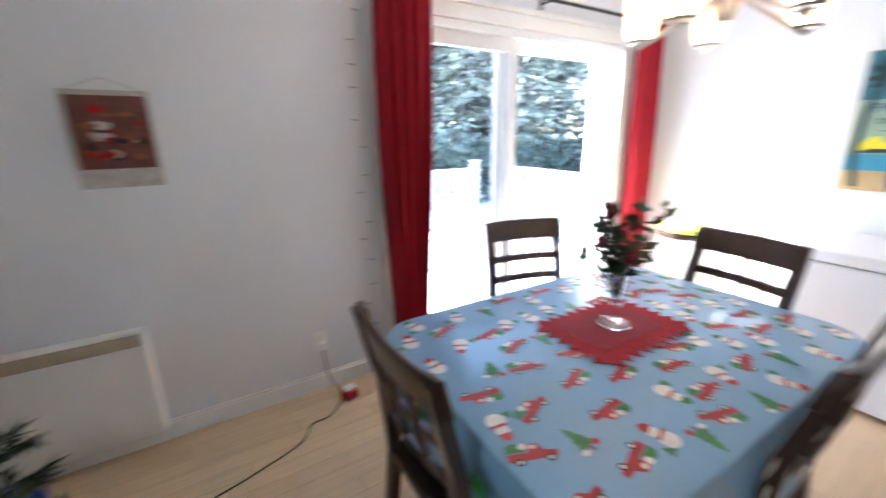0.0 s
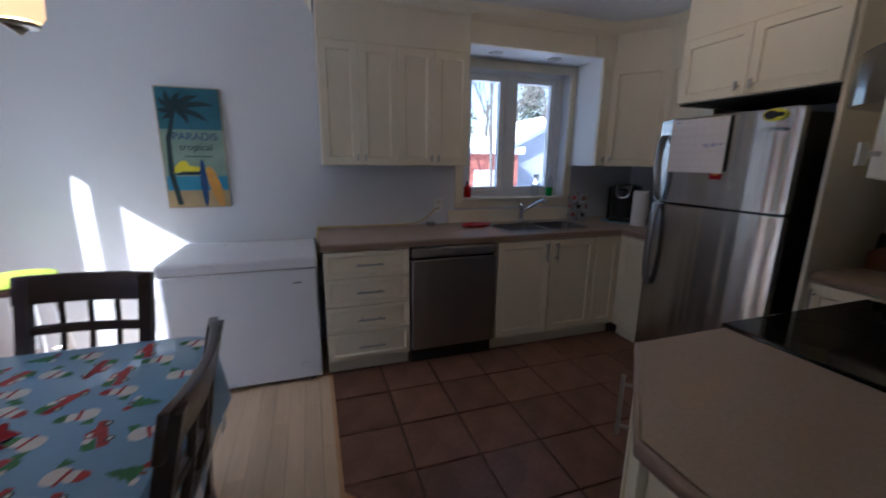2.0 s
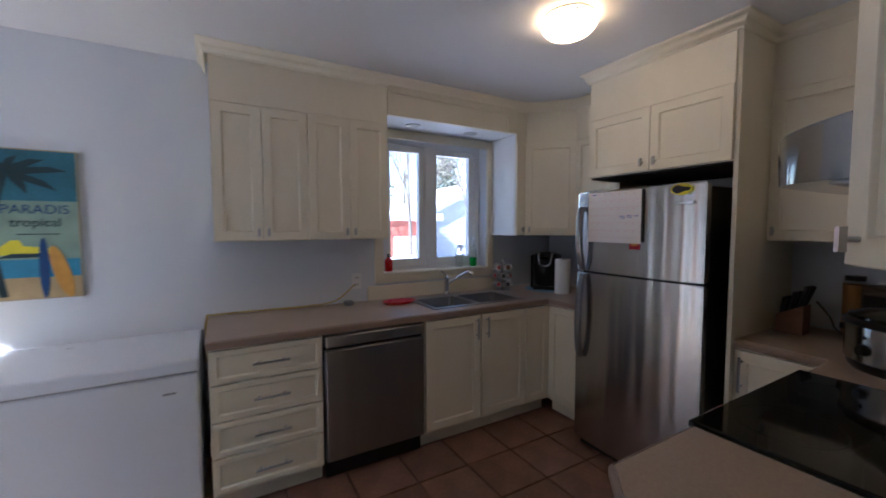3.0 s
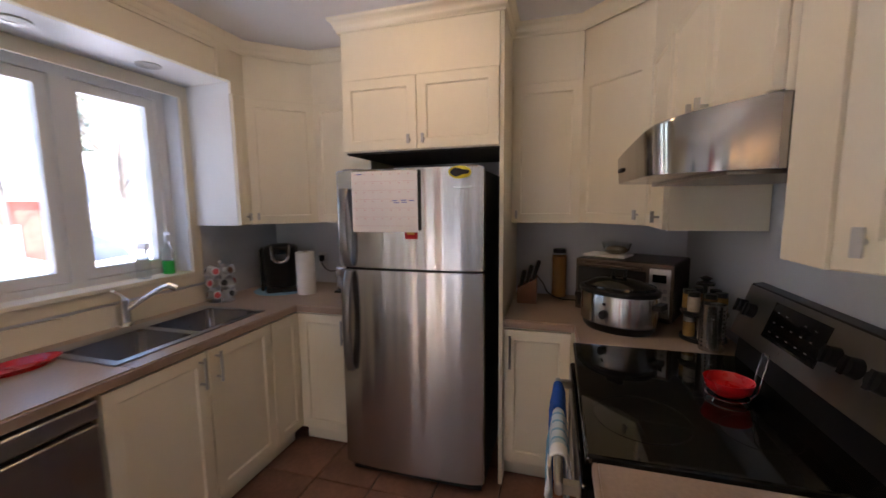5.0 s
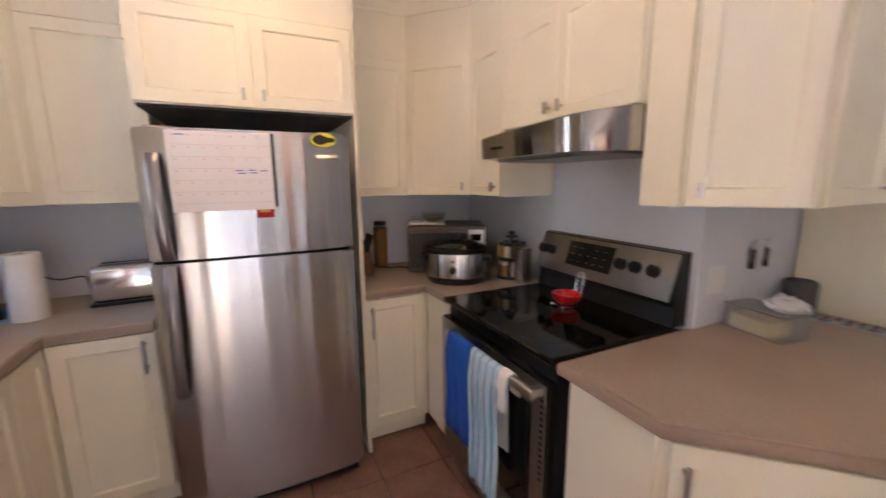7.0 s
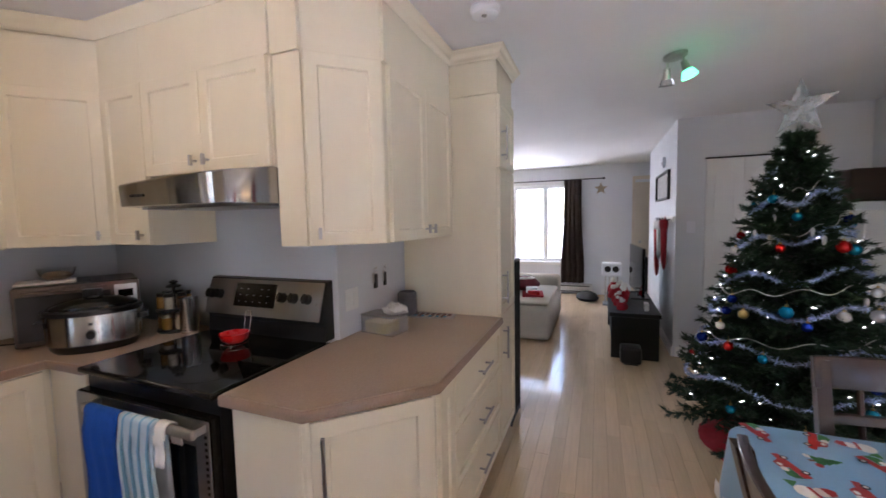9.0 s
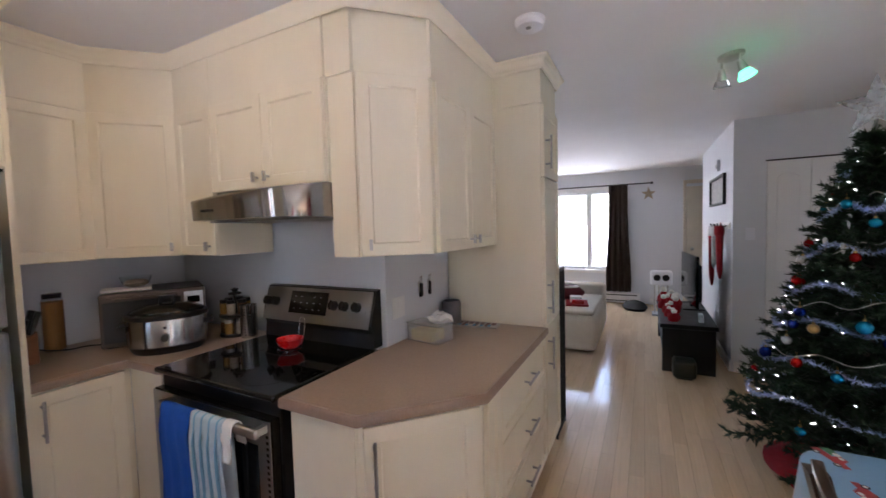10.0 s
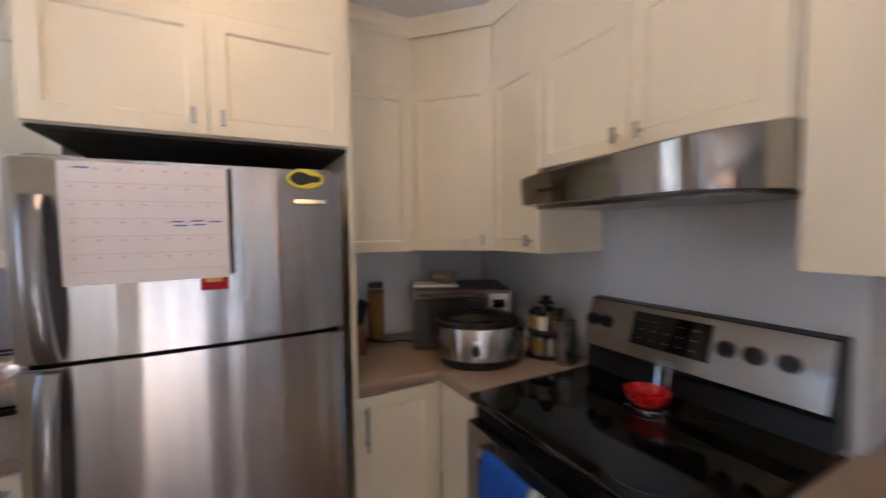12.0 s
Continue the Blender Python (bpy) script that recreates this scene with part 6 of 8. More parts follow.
for i in range(17):
    a, lean, h = rnd.uniform(0, 6.28), rnd.uniform(0.03, 0.115), rnd.uniform(0.22, 0.43)
    tip = Vector((lean * math.cos(a), lean * math.sin(a), h))
    stem = bm_new()
    tube(stem, [(0, 0, 0.09), tuple(tip * 0.5 + Vector((0, 0, 0.06))), tuple(tip)], 0.002, 4)
    part("stem", stem, leaf_dark, vs)
    if i % 2 == 0:
        bloom = bm_new()
        for k in range(3):
            ball(bloom, tuple(tip + Vector((rnd.uniform(-.014, .014), rnd.uniform(-.014, .014), rnd.uniform(-.008, .012)))), rnd.uniform(0.010, 0.017), 7)
        part("flower", bloom, petal_red, vs, "dark red bloom", 60)
    for k in range(8):
        p = Vector((0, 0, 0.12)).lerp(tip, rnd.uniform(0.45, 1.05))
        d = Vector((rnd.uniform(-1, 1), rnd.uniform(-1, 1), rnd.uniform(-0.5, 0.9))).normalized()
        sd_ = d.cross(Vector((rnd.uniform(-1, 1), rnd.uniform(-1, 1), rnd.uniform(-1, 1)))).normalized()
        L, wd = rnd.uniform(0.03, 0.07), rnd.uniform(0.009, 0.020)
        v = [leaves.verts.new(q) for q in (p, p + d * L * 0.5 + sd_ * wd, p + d * L, p + d * L * 0.5 - sd_ * wd)]
        leaves.faces.new(v)
part("leaves", leaves, leaf_dark, vs)

# chairs: dark wood, curved top rail, two open rails with four uprights
def dining_chair():
    c = thing("dining_chair", (0, 0, 0), label="dark-stained wooden dining chair with an open lattice back", category="chair", group="chairs round the table")
    # local: seat looks to +x, the back stands at x = 0
    w = 0.215
    part("seat", bbox(0.03, 0.44, -0.21, 0.21, 0.425, 0.46, 0.012, 3), dark_wood, c, smooth=40)
    for y in (-0.18, 0.18):
        bm = bm_new(); rod(bm, (0.40, y, 0.0), (0.39, y, 0.424), 0.015, 0.021, 8)
        part("leg", bm, dark_wood, c, smooth=40)
    for y in (-0.195, 0.195):
        bm = bm_new()
        for z0, z1, x0, x1 in ((0.0, 0.44, 0.0, 0.045), (0.44, 0.70, 0.045, 0.025), (0.70, 0.955, 0.025, -0.035)):
            vsx = [bm.verts.new((x, yy, z)) for z, x_ in ((z0, x0), (z1, x1)) for x, yy in ((x_ - 0.017, y - 0.02), (x_ + 0.017, y - 0.02), (x_ + 0.017, y + 0.02), (x_ - 0.017, y + 0.02))]
            for f in ((0, 1, 5, 4), (1, 2, 6, 5), (2, 3, 7, 6), (3, 0, 4, 7), (0, 3, 2, 1), (4, 5, 6, 7)):
                bm.faces.new([vsx[i] for i in f])
        part("back_post", bm, dark_wood, c)
    def rail(z0, z1, xo, t=0.011):
        bm = bm_new()
        rows = []
        for i in range(9):
            y = -0.22 + 0.44 * i / 8 if z1 > 0.9 else -0.176 + 0.352 * i / 8
            bow = 0.030 * (1 - (y / 0.22) ** 2)
            sl = 0.23
            rows.append([bm.verts.new((xo - bow - (z - z0) * sl + dx, y, z)) for z, dx in ((z0, -t), (z0, t), (z1, t), (z1, -t))])
        for a, b in zip(rows, rows[1:]):
            for k in range(4):
                bm.faces.new((a[k], a[(k + 1) % 4], b[(k + 1) % 4], b[k]))
        bm.faces.new(rows[0]); bm.faces.new(list(reversed(rows[-1])))
        bmesh.ops.bevel(bm, geom=[e for e in bm.edges], offset=0.003, segments=1, affect="EDGES")
        return bm
    part("top_rail", rail(0.865, 0.965, -0.003), dark_wood, c, smooth=40)
    part("middle_rail", rail(0.755, 0.785, 0.020), dark_wood, c, smooth=40)
    part("lower_rail", rail(0.65, 0.68, 0.035), dark_wood, c, smooth=40)
    for y in (-0.09, 0.0, 0.09):
        bow = 0.030 * (1 - (y / 0.22) ** 2)
        bm = bm_new()
        tube(bm, [(0.031 - bow, y, 0.68), (0.010 - bow, y, 0.76), (-0.006 - bow, y, 0.868)], 0.010, 6)
        part("spindle", bm, dark_wood, c, smooth=40)
    bm = bm_new(); box(bm, 0.03, 0.40, -0.19, -0.17, 0.37, 0.424); box(bm, 0.03, 0.40, 0.17, 0.19, 0.37, 0.424); box(bm, 0.385, 0.405, -0.17, 0.17, 0.37, 0.424)
    part("seat_rail", bm, dark_wood, c)
    return c
chair = dining_chair()
chair.matrix_basis = pose(1.565, 1.78, 0, 0, 0, 0) @ Matrix.Diagonal((1, 1, 1.0, 1))
copy_thing(chair, pose(2.62, 2.50, 0, 0, 0, -104))
copy_thing(chair, pose(3.175, 1.735, 0, 0, 0, 173))
copy_thing(chair, pose(2.405, 1.215, 0, 0, 0, 92))

# stool with a green cushion in the corner
sl = thing("bar_stool", (4.13, 2.47, 0), label="round dark stool with a bright green cushion", category="stool")
bm = bm_new(); lathe(bm, [(0, 0.68), (0.165, 0.68), (0.17, 0.70), (0.165, 0.712), (0, 0.712)], n=28)
part("seat", bm, dark_wood, sl, smooth=40)
bm = bm_new(); lathe(bm, [(0, 0.713), (0.15, 0.713), (0.172, 0.728), (0.165, 0.748), (0.12, 0.758), (0, 0.755)], n=28)
part("cushion", bm, green_cushion, sl, "bright green round cushion", 50)
for i in range(4):
    a = radians(45 + 90 * i)
    bm = bm_new(); rod(bm, (0.19 * math.cos(a), 0.19 * math.sin(a), 0), (0.13 * math.cos(a), 0.13 * math.sin(a), 0.68), 0.014, 0.016, 8)
    part("leg", bm, nickel, sl, smooth=40)
bm = bm_new(); tube(bm, [(0.168 * math.cos(2 * math.pi * i / 24), 0.168 * math.sin(2 * math.pi * i / 24), 0.25) for i in range(25)], 0.009, 6)
part("foot_ring", bm, nickel, sl, smooth=50)

# red curtains with string lights behind them
def curtain(name, x0, x1, y, z0, z1, material, label, group, along="x", folds=5, amp=0.035, tie=0.0, sweep=0.0):
    bm = bm_new()
    nx, nz = folds * 8, 14
    rows = []
    for k in range(nz + 1):
        v = k / nz
        z = z0 + (z1 - z0) * v
        row = []
        for i in range(nx + 1):
            u = i / nx
            pinch = 1 - tie * math.exp(-((v - 0.12) / 0.35) ** 2)
            s = x0 + (x1 - x0) * (0.5 + (u - 0.5) * pinch) + sweep * (1 - v) ** 1.3
            d = amp * math.sin(u * folds * 2 * math.pi + 0.7 * math.sin(3 * v)) * (0.75 + 0.35 * (1 - v)) + 0.008 * math.sin(u * 23 + v * 5)
            row.append(bm.verts.new((s, y + d, z) if along == "x" else (y + d, s, z)))
        rows.append(row)
    for a, b in zip(rows, rows[1:]):
        for i in range(nx):
            bm.faces.new((a[i], a[i + 1], b[i + 1], b[i]))
    cu = thing(name, (0, 0, 0), label=label, category="curtain", group=group)
    ob = part("drape", bm, material, cu, smooth=80)
    so = ob.modifiers.new("thick", "SOLIDIFY"); so.thickness = 0.003
    return cu
curtain("curtain", 2.03, 2.355, 2.965, 0.06, 2.17, red_cloth, "full-length red curtain beside the patio door", "patio curtains", tie=0.36, sweep=-0.02)
curtain("curtain", 4.11, 4.39, 2.965, 0.06, 2.17, red_cloth, "full-length red curtain in the corner by the patio door", "patio curtains", folds=4, tie=0.10, sweep=0.08)
rdt = thing("curtain_rod", (0, 0, 0), label="dark metal curtain rod over the patio door", category="curtain rod")
bm = bm_new(); rod(bm, (1.95, 2.965, 2.175), (4.47, 2.965, 2.175), 0.011, n=10)
part("rod", bm, black_metal, rdt, smooth=40)
for x in (1.98, 3.2, 4.44):
    bm = bm_new(); rod(bm, (x, 2.965, 2.175), (x, NY - 0.001, 2.175), 0.007); box(bm, x - 0.015, x + 0.015, NY - 0.006, NY - 0.001, 2.145, 2.205)
    part("bracket", bm, black_metal, rdt)
for x in (1.955, 4.455):
    ls = thing("string_lights", (x, NY - 0.012, 0), label="unlit icicle light string hanging beside the curtain", category="string lights", group="light strings")
    bm = bm_new(); tube(bm, [(0.008 * math.sin(k * 1.1), 0, 0.15 + 0.125 * k) for k in range(17)], 0.0022, 5)
    part("wire", bm, white_trim, ls)
    rr = random.Random(int(x * 10))
    for k in range(15):
        bm = bm_new(); z = 0.2 + 0.128 * k + rr.uniform(-0.03, 0.03); sg = rr.choice((-1, 1))
        rod(bm, (0, 0, z), (sg * 0.035, -0.004, z + rr.uniform(-0.008, 0.008)), 0.003, 0.004, 6)
        part("bulb", bm, grey_plastic, ls)

# palm picture
pp = thing("beach_picture", (EX - 0.002, 1.815, 1.06), -90, "tall beach picture of a palm, sea and surfboards", "picture")
PW, PH = 0.365, 0.755
part("board", bbox(0, PW, -0.018, -0.001, 0, PH, 0.002), art_mid, pp)
def art(name, pts, material, lift=0.0):
    bm = bm_new(); plate(bm, pts, -0.0202 - lift, -0.0184 - lift)
    part(name, bm, material, pp)
art("sky", [(0.003, PH * 0.66), (PW - 0.003, PH * 0.66), (PW - 0.003, PH - 0.003), (0.003, PH - 0.003)], art_sky)
art("sea", [(0.003, PH * 0.15), (PW - 0.003, PH * 0.15), (PW - 0.003, PH * 0.27), (0.003, PH * 0.27)], art_sea)
art("sand", [(0.003, 0.003), (PW - 0.003, 0.003), (PW - 0.003, PH * 0.148), (0.003, PH * 0.148)], art_sand)
art("yellow_band", [(0.05, PH * 0.30), (PW * 0.68, PH * 0.30), (PW * 0.66, PH * 0.345), (PW * 0.4, PH * 0.36), (PW * 0.36, PH * 0.40), (0.10, PH * 0.40), (0.06, PH * 0.35)], art_sun)
art("shoreline", [(0.05, PH * 0.28), (PW * 0.70, PH * 0.285), (PW * 0.62, PH * 0.31), (0.10, PH * 0.31)], art_dark, 0.001)
art("blue_surfboard", [(PW * 0.60 + 0.02 * math.cos(a), PH * 0.21 + 0.155 * math.sin(a)) for a in [2 * math.pi * i / 20 for i in range(20)]], art_navy, 0.002)
art("orange_surfboard", [(PW * 0.78 + 0.034 * math.cos(a) - 0.14 * math.sin(a) * 0.22, PH * 0.18 + 0.135 * math.sin(a)) for a in [2 * math.pi * i / 20 for i in range(20)]], art_orange, 0.003)
tr = [(0.055, 0.02), (0.085, 0.02), (0.055, 0.22), (0.06, 0.42), (0.105, 0.62), (0.09, 0.63), (0.035, 0.44), (0.025, 0.22)]
art("palm_trunk", tr, art_dark, 0.004)
bmf = bm_new()
for ang, L in ((10, 0.23), (35, 0.16), (-18, 0.20), (75, 0.10), (120, 0.11), (155, 0.10), (-45, 0.12), (200, 0.10), (235, 0.10)):
    a = radians(ang)
    cx, cz = 0.10, 0.63
    u, v = (math.cos(a), math.sin(a)), (-math.sin(a), math.cos(a))
    pts = [(0, 0), (L * 0.3, 0.022), (L * 0.7, 0.014), (L, -0.02), (L * 0.7, -0.016), (L * 0.3, -0.012)]
    P = [(min(PW - 0.004, max(0.004, cx + u[0] * p + v[0] * q)), min(PH - 0.004, max(0.004, cz + u[1] * p + v[1] * q))) for p, q in pts]
    plate(bmf, P, -0.0252, -0.0242)
part("palm_fronds", bmf, art_dark, pp)
def words(text, size, at, parent, material, rot=(90, 0, 0)):
    cu = bpy.data.curves.new("words", "FONT")
    cu.body, cu.size, cu.extrude, cu.align_x = text, size, 0.0006, "CENTER"
    ob = new("lettering", cu)
    ob.parent = parent
    ob.matrix_basis = pose(*at, *rot)
    cu.materials.append(material)
    return ob
words("PARADIS", 0.066, (PW * 0.54, -0.021, PH * 0.575), pp, art_navy)
words("tropical", 0.062, (PW * 0.54, -0.021, PH * 0.49), pp, art_dark)
bmf = bm_new(); box(bmf, PW * 0.34, PW * 0.78, -0.0204, -0.0186, PH * 0.435, PH * 0.442)
part("small_line", bmf, art_dark, pp)
bm = bm_new()
for a in ((0, 0.006, 0, PH), (PW - 0.006, PW, 0, PH), (0.006, PW - 0.006, 0, 0.006), (0.006, PW - 0.006, PH - 0.006, PH)):
    box(bm, a[0], a[1], -0.0225, -0.0182, a[2], a[3])
part("edge", bm, art_tan, pp, "worn tan edge")

# picture calendar, heater and outlet on the north wall
pc = thing("wall_calendar", (1.155, NY - 0.001, 1.185), 180, "photo calendar hung from a nail", "calendar")
bm = bm_new(); box(bm, 0, 0.27, -0.006, 0, 0.0, 0.37)
pc.matrix_basis = pose(0.815, NY - 0.002, 1.215)
part("page", bm, photo_grey, pc)
bm = bm_new(); box(bm, 0.012, 0.258, -0.008, -0.0062, 0.075, 0.35)
part("photo", bm, photo_dark, pc, "dark red and brown photo")
rr = random.Random(4)
for i in range(26):
    x, z = rr.uniform(0.045, 0.225), rr.uniform(0.10, 0.325)
    a, b = rr.uniform(0.012, 0.032), rr.uniform(0.008, 0.018)
    m = (red_velvet, wood_block, black_matte, art_tan, wood_block, photo_grey, black_matte, red_velvet)[i % 8]
    bm = bm_new(); plate(bm, [(x + a * math.cos(k * 0.628) * rr.uniform(0.8, 1.2), z + b * math.sin(k * 0.628) * rr.uniform(0.8, 1.2)) for k in range(10)], -0.0088 - 0.0001 * i, -0.0081)
    part("photo_patch", bm, m, pc)
bm = bm_new(); tube(bm, [(0.02, -0.003, 0.37), (0.13, -0.004, 0.415), (0.25, -0.003, 0.37)], 0.0012, 4)
part("string", bm, grey_plastic, pc)
ht = thing("wall_heater", (0.02, NY - 0.001, 0.085), label="white wall convector heater with a beige top grille", category="heater")
part("case", bbox(0, 0.88, -0.075, 0.0, 0.0, 0.52, 0.01, 2), white_trim, ht)
bm = bm_new(); box(bm, 0.02, 0.86, -0.079, -0.0755, 0.46, 0.515)
part("grille", bm, art_tan, ht, "beige air outlet")
for i in range(24):
    bm = bm_new(); box(bm, 0.03 + i * 0.0345, 0.036 + i * 0.0345, -0.082, -0.0795, 0.465, 0.51)
    part("louvre", bm, cream_trim, ht)
ol = thing("wall_outlet", (1.645, NY, 0.30), 0, "white wall outlet with a plug-in", "outlet", "wall outlets")
part("plate", bbox(-0.036, 0.036, -0.007, -0.001, -0.058, 0.058, 0.003), white_trim, ol)
part("plug", bbox(-0.018, 0.018, -0.04, -0.0075, -0.045, 0.0, 0.004), white_gloss, ol)
cord("extension_cord", smooth_pts([(1.645, 3.03, 0.255), (1.66, 3.02, 0.10), (1.70, 2.92, 0.012), (1.60, 2.80, 0.007), (1.50, 2.78, 0.007), (1.42, 2.68, 0.007), (1.20, 2.60, 0.007), (0.95, 2.52, 0.007), (0.70, 2.30, 0.007)]), 0.004, leaf_dark, "dark green extension cord across the floor")
sk = thing("cord_box", (1.735, 2.90, 0.0), 15, "small red and white decoration on the floor", "decoration")
part("box", bbox(-0.04, 0.04, -0.03, 0.03, 0.0, 0.05, 0.008, 2), red_velvet, sk)
part("top", bbox(-0.03, 0.03, -0.02, 0.02, 0.051, 0.07, 0.006, 2), white_gloss, sk)

# ---- christmas tree ----
TREE = Vector((0.32, 1.95, 0.0))
tree = thing("christmas_tree", tuple(TREE), label="full artificial green Christmas tree in the dining area", category="christmas tree")
bm = bm_new(); rod(bm, (0, 0, 0.0), (0, 0, 1.85), 0.03, 0.010, 8); 
for i in range(4):
    a = radians(45 + 90 * i); rod(bm, (0, 0, 0.10), (0.22 * math.cos(a), 0.22 * math.sin(a), 0.005), 0.012, n=6)
part("trunk", bm, bark, tree)
rnd = random.Random(21)
verts, faces = [], []
def blade(p, d, L, w):
    s = d.cross(Vector((rnd.uniform(-1, 1), rnd.uniform(-1, 1), rnd.uniform(-1, 1))))
    if s.length < 1e-4:
        return
    s = s.normalized() * w
    k = len(verts)
    verts.extend((p - s, p + s, p + d * L))
    faces.append((k, k + 1, k + 2))
def radius_at(z):
    return 0.585 * max(0.0, (1.91 - z) / 1.73) ** 0.85 + 0.02
layers = 19
for k in range(layers):
    z = 0.22 + (1.86 - 0.22) * (k / (layers - 1)) ** 0.95
    R = radius_at(z)
    count = max(5, int(7 + R * 26))
    for i in range(count):
        a = 2 * math.pi * i / count + rnd.uniform(-0.25, 0.25) + k
        L = R * rnd.uniform(0.78, 1.08)
        rise = rnd.uniform(-0.10, 0.16) + 0.25 * (k / layers)
        u = Vector((math.cos(a), math.sin(a), rise)).normalized()
        o = Vector((0, 0, z - 0.03))
        steps = max(4, int(L / 0.05))
        for s_ in range(1, steps + 1):
            t = s_ / steps
            p = o + u * (L * t) + Vector((0, 0, -0.08 * L * t * t + (0.05 * t ** 3)))
            side = Vector((-u.y, u.x, 0)).normalized()
            twigs = 2 if t > 0.35 else 1
            for sg in (-1, 1)[:2 if t < 0.97 else 2]:
                tl = (0.09 * (1.25 - t) + 0.035) * min(1.0, 0.22 + R / 0.24)
                td = (u * 0.75 + side * sg * rnd.uniform(0.5, 1.0) + Vector((0, 0, rnd.uniform(-0.2, 0.35)))).normalized()
                for m in range(7):
                    q = p + td * tl * (m / 7)
                    for _ in range(3):
                        nd = (td * 0.8 + Vector((rnd.uniform(-1, 1), rnd.uniform(-1, 1), rnd.uniform(-1, 1))) * 0.75).normalized()
                        blade(q, nd, rnd.uniform(0.026, 0.046), 0.0060)
for m in range(5200):
    z = 0.20 + 1.6 * rnd.random() ** 1.25
    a, r = rnd.uniform(0, 6.283), radius_at(z) * math.sqrt(rnd.random()) * 0.78
    p = Vector((r * math.cos(a), r * math.sin(a), z))
    blade(p, Vector((math.cos(a), math.sin(a), rnd.uniform(-0.6, 0.5))).normalized(), rnd.uniform(0.05, 0.11), 0.012)
for m in range(120):
    z = rnd.uniform(1.70, 1.93); p = Vector((rnd.uniform(-.02, .02), rnd.uniform(-.02, .02), z))
    blade(p, Vector((rnd.uniform(-1, 1), rnd.uniform(-1, 1), rnd.uniform(0.1, 1))).normalized(), 0.045, 0.005)
me = bpy.data.meshes.new("needles")
me.from_pydata([tuple(v) for v in verts], [], faces)
me.materials.append(needles)
ob = new("foliage", me); ob.parent = tree
bm = bm_new(); lathe(bm, [(0.06, 0.10), (0.30, 0.06), (0.42, 0.015), (0.44, 0.005), (0.40, 0.004), (0.06, 0.08)], n=32)
for v in bm.verts:
    v.co.z += 0.012 * math.sin(9 * math.atan2(v.co.y, v.co.x)) * (v.co.xy.length > 0.25)
    v.co.z = max(0.003, v.co.z)
solo("tree_skirt", bm, red_velvet, tuple(TREE), label="red velvet skirt round the tree foot", category="tree skirt", smooth=60)

# glittering star on top
bm = bm_new()
pts = [((0.165 if i % 2 == 0 else 0.066) * math.sin(math.pi * i / 5), (0.165 if i % 2 == 0 else 0.066) * math.cos(math.pi * i / 5)) for i in range(10)]
c0, c1 = bm.verts.new((0, -0.03, 0)), bm.verts.new((0, 0.03, 0))
ring = [bm.verts.new((x, 0, z)) for x, z in pts]
for i in range(10):
    bm.faces.new((c0, ring[i], ring[(i + 1) % 10])); bm.faces.new((c1, ring[(i + 1) % 10], ring[i]))
rod(bm, (0, 0, -0.14), (0, 0, -0.05), 0.010, 0.010, 8)
solo("star_topper", bm, star_mat, (TREE.x, TREE.y, 2.05), 65, "translucent glitter star on top of the tree", "tree star")

def tree_surface(a, z, k=0.95):
    r = radius_at(z) * k
    return Vector((TREE.x + r * math.cos(a), TREE.y + r * math.sin(a), z))
# tinsel garlands
for gi, (z0, z1, turns) in enumerate(((0.30, 0.95, 3.1), (0.95, 1.70, 3.6))):
    vs_, fs_ = [], []
    n = 460
    for i in range(n):
        t = i / n
        a = 2 * math.pi * turns * t + gi * 1.3
        z = z0 + (z1 - z0) * t + 0.03 * math.sin(a * 5)
        p = tree_surface(a, z, 0.97)
        for _ in range(16):
            d = Vector((rnd.uniform(-1, 1), rnd.uniform(-1, 1), rnd.uniform(-1, 1))).normalized()
            s = d.cross(Vector((rnd.uniform(-1, 1), rnd.uniform(-1, 1), rnd.uniform(-1, 1)))).normalized() * 0.0032
            k = len(vs_)
            vs_ += [tuple(p - s), tuple(p + s), tuple(p + d * rnd.uniform(0.018, 0.034))]
            fs_.append((k, k + 1, k + 2))
    me = bpy.data.meshes.new("tinsel"); me.from_pydata(vs_, [], fs_); me.materials.append(tinsel_mat)
    tagged(new("tinsel_garland", me), "blue-silver tinsel garland wound round the tree", "garland", "garlands on the tree", "stuff")
for gi, (z0, dz_, a0) in enumerate(((1.52, 0.10, -1.6), (1.28, 0.16, -1.2), (1.00, 0.08, -1.5), (0.74, 0.08, -1.4))):
    bm = bm_new()
    P = [tree_surface(a0 + 1.9 * i / 24, z0 + dz_ * i / 24 - 0.035 * math.sin(math.pi * 3 * i / 24) ** 2, 1.0) for i in range(25)]
    tube(bm, P, 0.0026, 5)
    solo("bead_garland", bm, bead_mat, label="white bead string draped over the branches", category="garland", group="garlands on the tree", smooth=60)
# small lit bulbs
bm = bm_new()
for i in range(160):
    a, z = rnd.uniform(0, 6.283), 0.32 + 1.5 * (rnd.random() ** 1.3)
    p = tree_surface(a, z, rnd.uniform(0.86, 0.99))
    rod(bm, p, p + Vector((0.011 * math.cos(a), 0.011 * math.sin(a), 0.004)), 0.0036, 0.0025, 5)
solo("fairy_lights", bm, fairy_glow, label="small white fairy lights on the tree", category="string lights", kind="stuff")
# baubles
KINDS = [(ball_blue, "deep blue glass"), (ball_teal, "turquoise glass"), (ball_red, "red glass"), (ball_white, "pearl white"), (gold_mat, "gold")]
rb = random.Random(8)
